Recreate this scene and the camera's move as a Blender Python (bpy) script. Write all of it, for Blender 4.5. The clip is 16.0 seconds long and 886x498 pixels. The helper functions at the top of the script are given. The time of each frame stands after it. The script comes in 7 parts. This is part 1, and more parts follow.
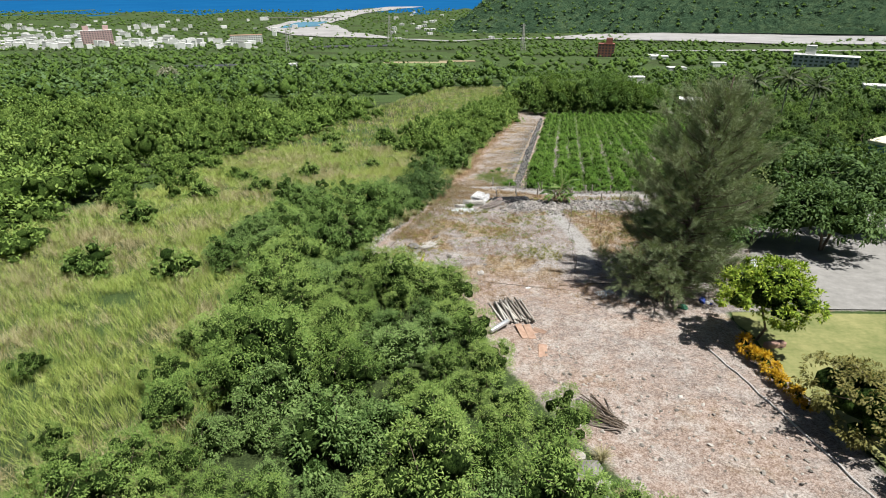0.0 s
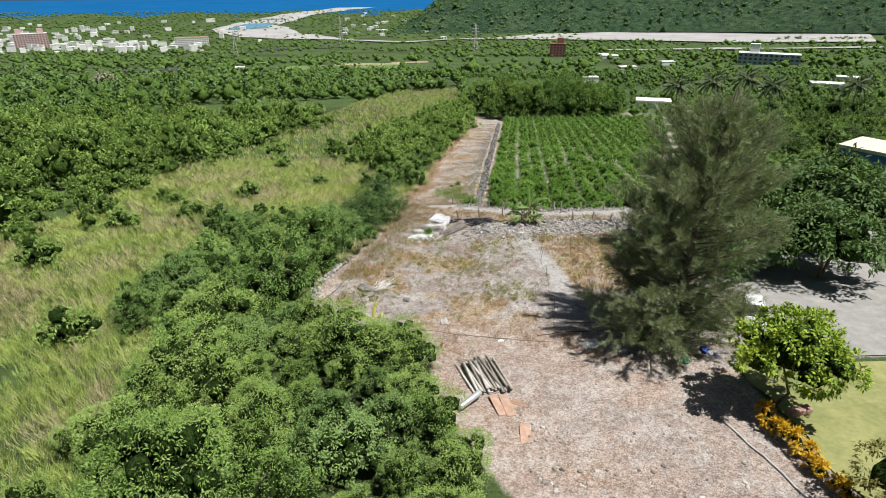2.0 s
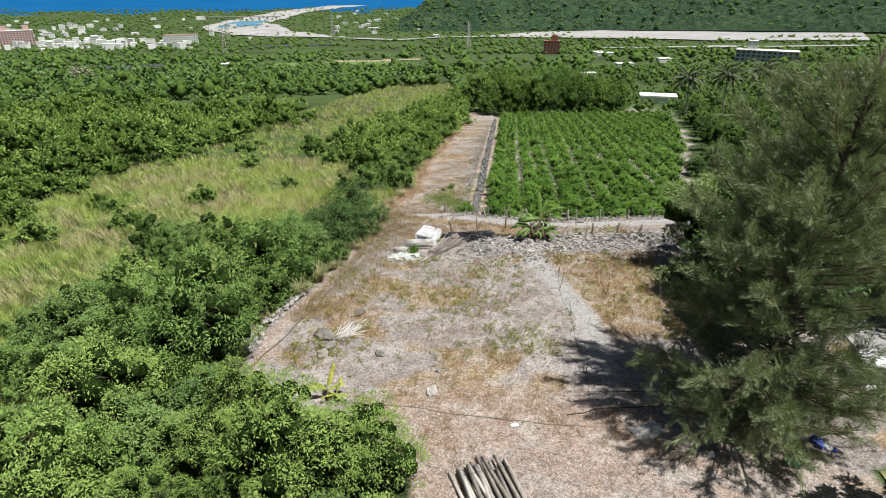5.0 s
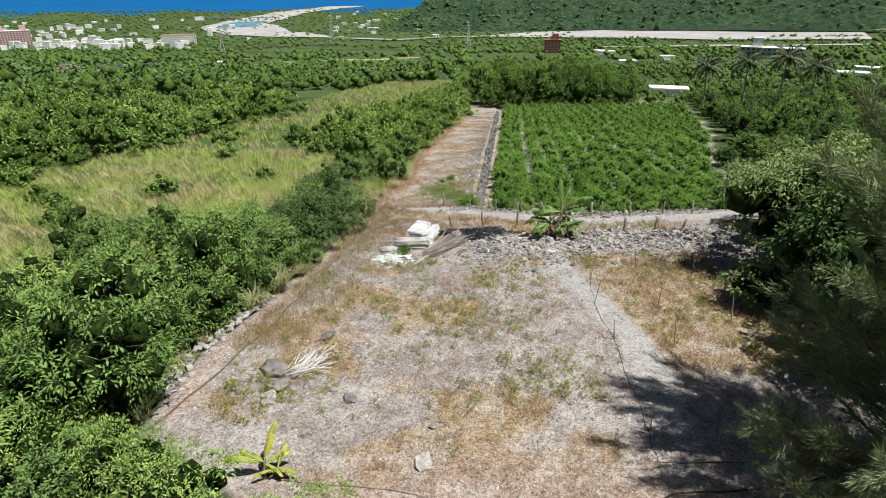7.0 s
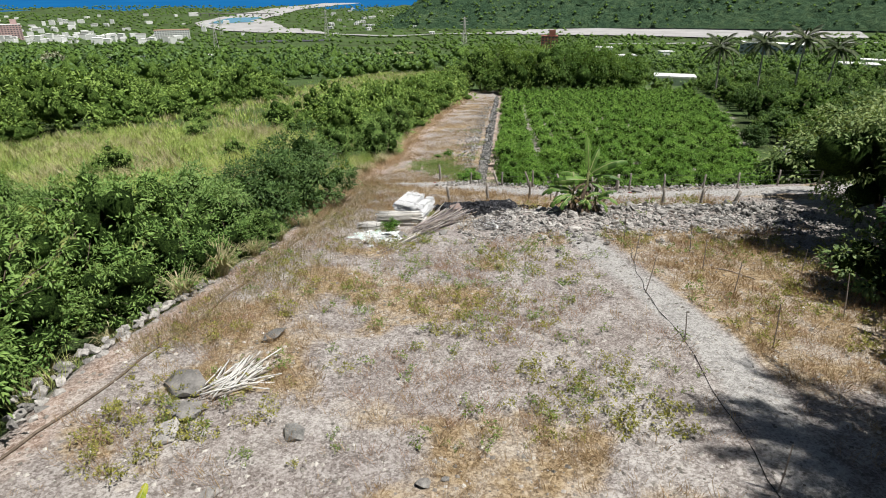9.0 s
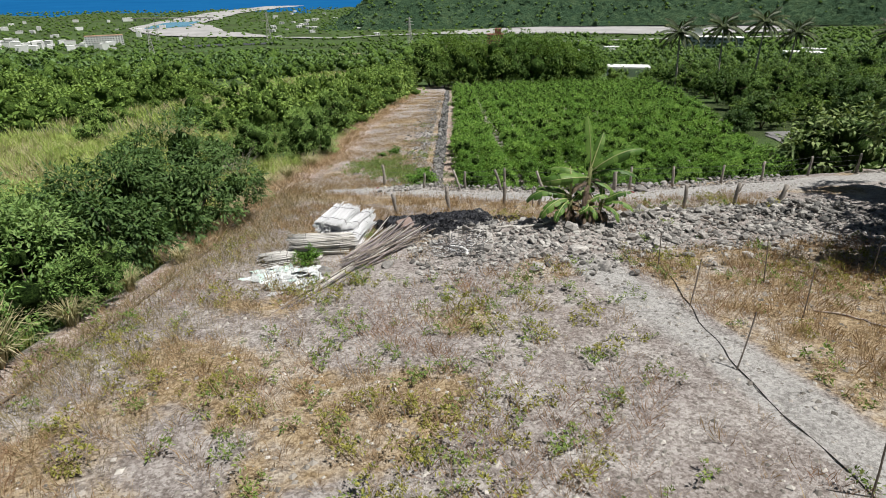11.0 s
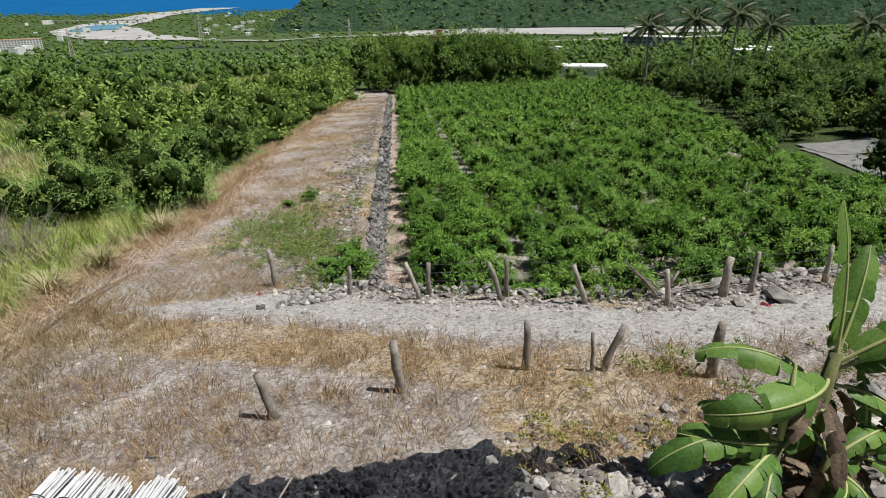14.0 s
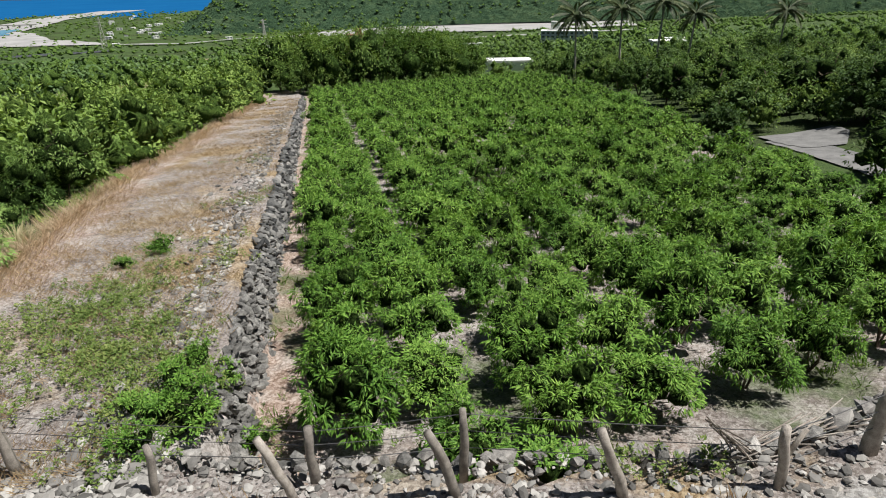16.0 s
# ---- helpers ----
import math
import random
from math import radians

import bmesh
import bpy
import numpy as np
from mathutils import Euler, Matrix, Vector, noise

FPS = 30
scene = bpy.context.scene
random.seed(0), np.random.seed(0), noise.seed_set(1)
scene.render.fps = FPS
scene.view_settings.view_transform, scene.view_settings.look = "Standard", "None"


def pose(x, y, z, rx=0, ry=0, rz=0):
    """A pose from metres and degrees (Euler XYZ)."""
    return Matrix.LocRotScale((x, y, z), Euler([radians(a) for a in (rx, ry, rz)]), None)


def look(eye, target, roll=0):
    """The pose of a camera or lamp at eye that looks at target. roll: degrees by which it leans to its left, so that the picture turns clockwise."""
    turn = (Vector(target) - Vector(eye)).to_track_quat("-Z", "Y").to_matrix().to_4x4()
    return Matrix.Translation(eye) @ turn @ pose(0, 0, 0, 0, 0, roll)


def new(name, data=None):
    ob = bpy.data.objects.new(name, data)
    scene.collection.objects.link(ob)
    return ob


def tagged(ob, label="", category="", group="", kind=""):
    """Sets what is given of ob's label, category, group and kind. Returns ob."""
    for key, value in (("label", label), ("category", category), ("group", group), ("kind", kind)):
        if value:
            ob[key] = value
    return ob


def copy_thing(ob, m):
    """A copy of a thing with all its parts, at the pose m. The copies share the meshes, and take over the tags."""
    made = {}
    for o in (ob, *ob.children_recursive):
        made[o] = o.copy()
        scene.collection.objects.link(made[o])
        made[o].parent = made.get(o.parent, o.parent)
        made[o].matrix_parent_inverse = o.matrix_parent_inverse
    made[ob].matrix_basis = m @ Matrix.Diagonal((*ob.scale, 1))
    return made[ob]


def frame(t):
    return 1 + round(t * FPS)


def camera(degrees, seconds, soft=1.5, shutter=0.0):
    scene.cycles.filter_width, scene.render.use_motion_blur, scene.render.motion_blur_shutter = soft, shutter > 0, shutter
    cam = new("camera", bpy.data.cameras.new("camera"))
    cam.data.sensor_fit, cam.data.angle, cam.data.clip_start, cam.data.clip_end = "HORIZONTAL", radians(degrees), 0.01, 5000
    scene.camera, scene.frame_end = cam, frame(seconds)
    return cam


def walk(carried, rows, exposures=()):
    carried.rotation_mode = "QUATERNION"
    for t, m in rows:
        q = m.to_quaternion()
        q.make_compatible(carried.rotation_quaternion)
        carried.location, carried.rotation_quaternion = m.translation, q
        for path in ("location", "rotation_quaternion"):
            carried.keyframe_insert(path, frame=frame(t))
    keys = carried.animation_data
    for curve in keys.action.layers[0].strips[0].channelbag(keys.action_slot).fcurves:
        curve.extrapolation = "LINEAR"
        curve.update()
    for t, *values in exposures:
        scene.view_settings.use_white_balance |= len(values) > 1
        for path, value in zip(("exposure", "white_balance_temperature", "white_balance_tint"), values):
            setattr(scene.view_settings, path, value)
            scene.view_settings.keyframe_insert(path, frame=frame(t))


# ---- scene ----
cam = camera(73.1, 16.0, soft=1.0)
PATH = [
    (0, (-0.026, 0.015, 27.001), (-0.027, 1.83, 26.16), -0.3),
    (0.5, (0.015, 3.021, 26.962), (0.032, 4.836, 26.122), -0.2),
    (1, (0.122, 5.525, 26.948), (0.18, 7.338, 26.107), -0.2),
    (1.5, (0.226, 7.283, 26.843), (0.324, 9.095, 26.003), -0.2),
    (2, (0.34, 8.862, 26.609), (0.476, 10.672, 25.769), -0.3),
    (2.5, (0.453, 10.272, 26.064), (0.609, 12.08, 25.223), -0.2),
    (3, (0.678, 11.726, 25.376), (0.836, 13.534, 24.535), -0.3),
    (3.5, (0.932, 13.887, 24.775), (1.091, 15.694, 23.934), -0.3),
    (4, (1.199, 16.57, 24.135), (1.358, 18.377, 23.294), -0.2),
    (4.5, (1.421, 19.351, 23.415), (1.581, 21.158, 22.573), -0.1),
    (4.7, (1.524, 20.386, 23.205), (1.683, 22.192, 22.361), -0.1),
    (6.8, (2.537, 30.676, 18.702), (2.698, 32.489, 17.872), -0.3),
    (7, (2.627, 31.392, 18.302), (2.786, 33.2, 17.462), -0.2),
    (7.5, (2.723, 32.785, 16.853), (2.884, 34.592, 16.011), -0.1),
    (8, (2.852, 34.128, 15.623), (3.014, 35.935, 14.783), -0.1),
    (8.2, (2.879, 34.892, 15.289), (3.044, 36.697, 14.443), -0.0),
    (10.3, (4.151, 45.947, 10.578), (4.377, 47.748, 9.738), -0.2),
    (10.5, (4.257, 46.842, 10.402), (4.525, 48.637, 9.561), -0.2),
    (11, (4.641, 49.061, 10.143), (4.964, 50.847, 9.302), -0.4),
    (11.5, (5.213, 52.009, 10.037), (5.539, 53.794, 9.195), -0.3),
    (12, (5.875, 55.668, 9.843), (6.203, 57.452, 9.001), -0.2),
    (12.5, (6.535, 59.458, 9.341), (6.865, 61.242, 8.499), -0.1),
    (13, (7.143, 62.456, 8.483), (7.476, 64.24, 7.643), -0.0),
    (13.5, (7.565, 64.518, 7.988), (7.965, 66.289, 7.149), -0.1),
    (14, (8.009, 66.345, 7.4), (8.5, 68.094, 6.564), -0.2),
    (14.5, (8.583, 68.171, 6.923), (9.152, 69.894, 6.083), -0.3),
    (15, (9.289, 70.149, 6.507), (9.913, 71.853, 5.666), -0.4),
    (15.5, (10.131, 72.319, 6.113), (10.801, 74.005, 5.273), -0.6),
    (16, (11.114, 74.671, 5.717), (11.816, 76.344, 4.876), -0.7),
]
walk(cam, [(t, look(eye, target, roll)) for t, eye, target, roll in PATH], [(0.0, 0.27), (8.0, 0.27), (10.5, 0.10), (14.0, 0.06), (16.0, 0.16)])
# ---------------------------------------------------------------- world, sun
SUN_EL, SUN_AZ = radians(65.5), math.atan2(0.86, -0.51)
world = bpy.data.worlds.new("sky")
scene.world = world
world.use_nodes = True
wn = world.node_tree
sky = wn.nodes.new("ShaderNodeTexSky")
sky.sky_type = "NISHITA"
sky.sun_disc = False
sky.sun_elevation, sky.sun_rotation = SUN_EL, SUN_AZ
wn.nodes["Background"].inputs["Strength"].default_value = 0.030
wn.links.new(sky.outputs["Color"], wn.nodes["Background"].inputs["Color"])
sun = new("sun", bpy.data.lights.new("sun", "SUN"))
sun.data.energy, sun.data.angle, sun.data.color = 5.5, radians(0.53), (1.0, 0.975, 0.94)
sun.matrix_world = look((math.sin(SUN_AZ) * math.cos(SUN_EL) * 50, math.cos(SUN_AZ) * math.cos(SUN_EL) * 50, math.sin(SUN_EL) * 50), (0, 0, 0))

# ---------------------------------------------------------------- materials
def material(name, rough=0.85, spec=0.3):
    m = bpy.data.materials.new(name)
    m.use_nodes = True
    b = m.node_tree.nodes["Principled BSDF"]
    b.inputs["Roughness"].default_value = rough
    b.inputs["Specular IOR Level"].default_value = spec
    return m, m.node_tree, b


def node(nt, kind, **kw):
    n = nt.nodes.new(kind)
    for k, v in kw.items():
        n.inputs[k.replace("_", " ")].default_value = v
    return n


def noise_fac(nt, scale, detail=4.0, rough=0.6, coord="Object"):
    tc = nt.nodes.new("ShaderNodeTexCoord")
    n = node(nt, "ShaderNodeTexNoise", Scale=scale, Detail=detail, Roughness=rough)
    nt.links.new(tc.outputs[coord], n.inputs["Vector"])
    return n.outputs["Fac"]


def ramp(nt, fac, stops):
    r = nt.nodes.new("ShaderNodeValToRGB")
    while len(r.color_ramp.elements) < len(stops):
        r.color_ramp.elements.new(0.5)
    for e, (p, c) in zip(r.color_ramp.elements, stops):
        e.position, e.color = p, (*c, 1)
    nt.links.new(fac, r.inputs["Fac"])
    return r.outputs["Color"]


def blend(nt, fac, a, b, mode="MIX"):
    m = nt.nodes.new("ShaderNodeMix")
    m.data_type, m.blend_type = "RGBA", mode
    for sock, val in ((m.inputs[0], fac), (m.inputs[6], a), (m.inputs[7], b)):
        if isinstance(val, bpy.types.NodeSocket):
            nt.links.new(val, sock)
        elif isinstance(val, tuple):
            sock.default_value = (*val, 1)
        else:
            sock.default_value = val
    return m.outputs[2]


def maths(nt, op, a, b=0.0, c=None):
    m = nt.nodes.new("ShaderNodeMath")
    m.operation = op
    for i, v in enumerate((a, b) if c is None else (a, b, c)):
        if isinstance(v, bpy.types.NodeSocket):
            nt.links.new(v, m.inputs[i])
        else:
            m.inputs[i].default_value = v
    return m.outputs[0]


def bump(nt, b, height, strength=0.5, dist=0.05):
    n = node(nt, "ShaderNodeBump", Strength=strength, Distance=dist)
    nt.links.new(height, n.inputs["Height"])
    nt.links.new(n.outputs["Normal"], b.inputs["Normal"])


def plain(name, lo, hi, scale=3.0, rough=0.85, spec=0.3, bumpy=0.4, dist=0.02, metal=0.0, per_object=0.0):
    """Two tones at two scales of noise, with relief."""
    m, nt, b = material(name, rough, spec)
    f1, f2 = noise_fac(nt, scale), noise_fac(nt, scale * 9, 3)
    f = maths(nt, "MULTIPLY_ADD", f1, 0.65, maths(nt, "MULTIPLY", f2, 0.35))
    c = ramp(nt, f, [(0.33, lo), (0.67, hi)])
    if per_object:
        oi = nt.nodes.new("ShaderNodeObjectInfo")
        k = maths(nt, "MULTIPLY_ADD", oi.outputs["Random"], per_object, 1.0 - per_object / 2)
        hsv = nt.nodes.new("ShaderNodeHueSaturation")
        nt.links.new(k, hsv.inputs["Value"])
        nt.links.new(c, hsv.inputs["Color"])
        c = hsv.outputs["Color"]
    nt.links.new(c, b.inputs["Base Color"])
    b.inputs["Metallic"].default_value = metal
    if bumpy:
        bump(nt, b, f2, bumpy, dist)
    return m


def foliage(name, dark, mid, light, patch=0.25, rough=0.6, spec=0.18, through_light=0.16, grain=0.45, drift=0.4, leaflet=26.0, gain=1.16):
    """Leaves: every leaf its own tone, larger drifts of tone, some light through the blade."""
    m, nt, b = material(name, rough, spec)
    geo, oi = nt.nodes.new("ShaderNodeNewGeometry"), nt.nodes.new("ShaderNodeObjectInfo")
    big = noise_fac(nt, patch, 2)
    f = maths(nt, "MULTIPLY_ADD", geo.outputs["Random Per Island"], grain, maths(nt, "MULTIPLY", big, drift))
    f = maths(nt, "MULTIPLY_ADD", oi.outputs["Random"], 0.25, f)
    fine = noise_fac(nt, leaflet, 3, 0.7)
    f = maths(nt, "MULTIPLY_ADD", maths(nt, "ADD", fine, -0.5), 0.9, f)
    dark, mid, light = (tuple(min(0.8, k * gain * w) for k, w in zip(tone, (1.0, 1.0, 1.18))) for tone in (dark, mid, light))
    c = ramp(nt, f, [(0.20, dark), (0.5, mid), (0.85, light)])
    nt.links.new(c, b.inputs["Base Color"])
    if through_light:
        tr = nt.nodes.new("ShaderNodeBsdfTranslucent")
        nt.links.new(blend(nt, 1.0, c, (1.25, 1.25, 0.6), "MULTIPLY"), tr.inputs["Color"])
        mix = node(nt, "ShaderNodeMixShader", Fac=through_light)
        nt.links.new(b.outputs[0], mix.inputs[1])
        nt.links.new(tr.outputs[0], mix.inputs[2])
        nt.links.new(mix.outputs[0], nt.nodes["Material Output"].inputs["Surface"])
    return m


M_LEUC = foliage("feathery_leaf", (0.066, 0.130, 0.024), (0.165, 0.265, 0.050), (0.310, 0.410, 0.100), gain=1.12)
# feathery leaf darkened: shade on the scrub beyond y 49 put into the colour
M_LEUC_DIM = foliage("feathery_leaf_dim", (0.040, 0.090, 0.018), (0.105, 0.190, 0.038), (0.215, 0.320, 0.075), drift=0.6)
M_SCRUB = foliage("scrub_leaf", (0.056, 0.104, 0.019), (0.130, 0.212, 0.037), (0.250, 0.345, 0.072), patch=0.15, grain=0.16, drift=0.85, leaflet=7.0)
M_BROAD = foliage("broad_leaf", (0.024, 0.055, 0.013), (0.062, 0.118, 0.028), (0.140, 0.220, 0.058), gain=1.0)
M_BUSH = foliage("bush_leaf", (0.040, 0.084, 0.018), (0.100, 0.175, 0.040), (0.210, 0.305, 0.085), drift=0.6)
M_SIDE = foliage("side_leaf", (0.022, 0.050, 0.011), (0.055, 0.106, 0.022), (0.130, 0.205, 0.046), gain=1.0)
M_ROW = foliage("row_leaf", (0.045, 0.100, 0.016), (0.105, 0.190, 0.030), (0.210, 0.310, 0.058), gain=1.0)
M_FRUIT = foliage("fruit_tree_leaf", (0.042, 0.104, 0.013), (0.100, 0.210, 0.026), (0.225, 0.365, 0.060))
M_CASU = foliage("casuarina_needle", (0.078, 0.118, 0.046), (0.170, 0.225, 0.092), (0.310, 0.360, 0.170), gain=1.0, patch=0.7)
M_LIME = foliage("bright_leaf", (0.050, 0.105, 0.010), (0.150, 0.235, 0.020), (0.370, 0.440, 0.050))
M_YELLOW = foliage("croton_leaf", (0.30, 0.16, 0.01), (0.55, 0.33, 0.015), (0.70, 0.50, 0.04), gain=1.0)
M_GRASS = foliage("tall_grass", (0.085, 0.160, 0.028), (0.225, 0.325, 0.060), (0.420, 0.470, 0.125), gain=1.15, patch=0.13, rough=0.6, drift=0.6, leaflet=8.0)
M_STRAW = foliage("dry_grass", (0.220, 0.130, 0.060), (0.360, 0.250, 0.120), (0.520, 0.420, 0.230), gain=1.0, patch=0.4, rough=0.7)
M_WEED = foliage("weed_leaf", (0.060, 0.110, 0.020), (0.130, 0.190, 0.040), (0.260, 0.290, 0.080), patch=0.5)
M_BANANA = foliage("banana_leaf", (0.036, 0.086, 0.015), (0.078, 0.160, 0.026), (0.160, 0.260, 0.050), gain=1.0, patch=1.2, rough=0.5, spec=0.25)
M_PALM = foliage("palm_leaf", (0.022, 0.036, 0.012), (0.052, 0.076, 0.026), (0.130, 0.150, 0.060), rough=0.55, spec=0.25, through_light=0.05)
M_WOODS = foliage("far_leaf", (0.026, 0.055, 0.017), (0.062, 0.114, 0.032), (0.132, 0.200, 0.058), patch=0.02, through_light=0.0, grain=0.3, drift=0.8)
M_MTN = foliage("mountain_leaf", (0.022, 0.050, 0.026), (0.045, 0.085, 0.042), (0.085, 0.135, 0.062), patch=0.02, through_light=0.0)


def shaded_inner_leaf(name, lo, mid, hi, scale, dist):
    """The close inside of a crown: small leaves too many to tell apart, the shade between them painted as dark noise.
    """
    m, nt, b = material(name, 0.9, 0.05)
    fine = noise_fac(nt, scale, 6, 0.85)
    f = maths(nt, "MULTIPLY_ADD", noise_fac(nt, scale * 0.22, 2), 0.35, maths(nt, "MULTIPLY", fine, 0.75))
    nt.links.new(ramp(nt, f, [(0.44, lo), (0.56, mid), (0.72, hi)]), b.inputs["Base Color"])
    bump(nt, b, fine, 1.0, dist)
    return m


# shade inside the crowns is put into these colours; the far one is lighter
M_INNER = shaded_inner_leaf("shaded_inner_leaf", (0.006, 0.013, 0.004), (0.034, 0.068, 0.014), (0.105, 0.168, 0.038), 12.0, 0.25)
M_INNER_FAR = shaded_inner_leaf("inner_far_leaf", (0.040, 0.078, 0.018), (0.092, 0.160, 0.033), (0.185, 0.270, 0.064), 3.6, 0.6)
M_BARK = plain("bark", (0.07, 0.05, 0.035), (0.20, 0.16, 0.12), 6.0)
M_GREYWOOD = plain("weathered_wood", (0.16, 0.14, 0.12), (0.42, 0.38, 0.33), 7.0, per_object=0.5)
M_STONE = plain("grey_stone", (0.14, 0.134, 0.126), (0.46, 0.436, 0.400), 2.5, per_object=0.9, bumpy=0.8)
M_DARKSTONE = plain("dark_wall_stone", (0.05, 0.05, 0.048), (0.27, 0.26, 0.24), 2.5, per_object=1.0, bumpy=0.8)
M_WHITEPOLE = plain("whitewashed_bamboo", (0.52, 0.525, 0.53), (0.80, 0.80, 0.80), 4.0, per_object=0.16)
M_TANPOLE = plain("pale_bamboo", (0.35, 0.33, 0.29), (0.60, 0.575, 0.525), 4.0, per_object=0.4)
M_PALEPOLE = plain("bleached_bamboo", (0.42, 0.405, 0.375), (0.68, 0.665, 0.63), 4.0, per_object=0.25)
M_GREYPOLE = plain("old_bamboo", (0.13, 0.105, 0.09), (0.38, 0.33, 0.28), 4.0, per_object=0.8)
M_NET = plain("black_shade_net", (0.008, 0.008, 0.010), (0.045, 0.047, 0.054), 6.0, rough=0.42, bumpy=1.0, per_object=0.8)
M_PLANK = plain("brown_plank", (0.28, 0.17, 0.115), (0.46, 0.32, 0.24), 3.0, per_object=0.4)
M_CONCRETE = plain("concrete", (0.22, 0.215, 0.20), (0.34, 0.33, 0.31), 1.2)
M_WHITE = plain("white_wall", (0.66, 0.66, 0.64), (0.82, 0.82, 0.80), 0.4, per_object=0.25)
M_WIRE = plain("wire", (0.12, 0.12, 0.12), (0.22, 0.22, 0.22), 5.0, rough=0.5, metal=0.6, bumpy=0)

# ---------------------------------------------------------------- the lie of the land
FALL_Y = [-1500, 0, 36, 56, 70, 77, 88, 101, 150, 186, 300, 500, 1200, 2000, 3150, 4000, 9000]
FALL_Z = [140, 6.4, 3.4, 2.1, 0.4, -0.8, -2.4, -3.9, -10, -14.7, -28, -50, -117, -165, -169, -171.5, -190]


def edge(pairs):
    """A boundary as a function: of pairs (along, across)."""
    a, c = [p[0] for p in pairs], [p[1] for p in pairs]
    return lambda v: np.interp(v, a, c)


plot_left = edge([(0, -17), (30, -14), (45, -9), (50, -7), (55.5, -6.5), (62, -4.3), (69, -2.4), (80, -0.2), (85, 0.6), (90, 1.6), (96, 4.2), (103, 5.1), (116, 7.0), (131, 10.8), (185, 22.6), (230, 30)])
wall_x = edge([(80, 9.4), (85.6, 10.4), (116.6, 16.5), (184.6, 30.1), (230, 38)])
fence_y = edge([(0, 88.5), (5, 85.7), (7.5, 84.4), (11.6, 81.6), (15.9, 79.5), (18, 78.6), (20, 78.4), (29, 78.4), (40, 79.0)])
orchard_right = edge([(78, 39), (93, 41), (106, 46.5), (139, 63), (195, 85), (230, 95)])
grass_right = edge([(20, -16), (43, -19), (55, -22), (77, -22), (88, -14), (95, -7), (108, -3.5), (118, -5), (126, -9), (150, -4), (222, 16), (360, 36)])
grass_left = edge([(20, -34), (45, -44), (63, -48), (70, -44.5), (86, -41), (115, -38), (146, -31), (199, -25), (259, -15), (386, 6)])
bush_edge = edge([(0, 16), (15, 12), (20.4, 10), (25.5, 7.5), (30, 5.6), (35.7, 3.0), (39.2, 2.6), (42, 2.8), (44, 0), (48, -4), (52, -9)])


def smooth(a, lo, hi):
    t = np.clip((a - lo) / (hi - lo), 0, 1)
    return t * t * (3 - 2 * t)


def wob(x, y, s, seed=0.0):
    """Cheap smooth wobble between -1 and 1 for arrays."""
    a = np.sin(x * s + 1.7 * seed + 1.3 * np.sin(y * s * 0.83 + seed)) * np.cos(y * s * 1.13 + 0.7 * seed)
    b = np.sin(x * s * 2.3 + 3.1 + seed + np.sin(y * s * 1.9)) * np.sin(y * s * 2.1 + 0.4 + 1.1 * np.sin(x * s * 1.7))
    return 0.65 * a + 0.35 * b


def in_orchard(x, y, pad=0.0):
    return smooth(x - wall_x(y), 0.1 + pad, 0.45 + pad) * smooth(y - fence_y(x), 0.85 + pad, 1.25 + pad)


def land(x, y):
    x, y = np.asarray(x, float), np.asarray(y, float)
    z = np.interp(y, FALL_Y, FALL_Z)
    kink = np.interp(y + 6, FALL_Y, FALL_Z) + np.interp(y - 6, FALL_Y, FALL_Z)
    z = np.where((y > 20) & (y < 600), 0.5 * z + 0.25 * kink, z)
    left = smooth(plot_left(y) - x, 0.0, 2.2)
    z = z - left * np.interp(y, [20, 44, 50, 62, 95, 130, 260], [0.0, 0.5, 1.3, 1.3, 0.8, 0.5, 0.0])
    z = z - in_orchard(x, y) * np.interp(y, [80, 95, 130, 180, 230], [1.9, 1.9, 1.4, 0.8, 0.0]) * (1 - smooth(x - orchard_right(y), 6, 25))
    near = 1 - smooth(np.hypot(x - 8, y - 70), 120, 200)
    plot = near * (1 - left)
    z = z + plot * (0.05 * wob(x, y, 1.1) + 0.03 * wob(x, y, 3.1, 2)) + near * left * 0.25 * wob(x, y, 0.35, 4)
    heap = np.exp(-(((y - 71.3 + 0.05 * (x - 14)) / 1.5) ** 2)) * smooth(x, 7.5, 10) * (1 - smooth(x, 24, 29))
    z = z + 0.35 * heap * (1 + 0.4 * wob(x, y, 1.7, 7))
    far = smooth(y, 250, 500)
    z = z + far * 1.5 * wob(x, y, 0.011, 3)
    return z


def gz(x, y):
    return float(land(x, y))


# ---------------------------------------------------------------- mesh helpers
def mesh_np(name, verts, faces, mat, shade=False, inner=None):
    """A mesh from arrays of quads; a quad whose last corner repeats is a triangle. Triangles take the inner material, if there is one."""
    verts, faces = np.asarray(verts, np.float32), np.asarray(faces, np.int32)
    me = bpy.data.meshes.new(name)
    tri = faces[:, 2] == faces[:, 3]
    count = np.where(tri, 3, 4).astype(np.int32)
    keep = np.ones(faces.shape, bool)
    keep[tri, 3] = False
    me.vertices.add(len(verts))
    me.vertices.foreach_set("co", verts.ravel())
    me.loops.add(int(count.sum()))
    me.loops.foreach_set("vertex_index", faces[keep].ravel())
    me.polygons.add(len(faces))
    me.polygons.foreach_set("loop_start", np.concatenate([[0], np.cumsum(count)[:-1]]).astype(np.int32))
    me.polygons.foreach_set("use_smooth", np.full(len(faces), shade))
    me.materials.append(mat)
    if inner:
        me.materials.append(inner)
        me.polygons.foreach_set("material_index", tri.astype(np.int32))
    me.update(calc_edges=True)
    return me


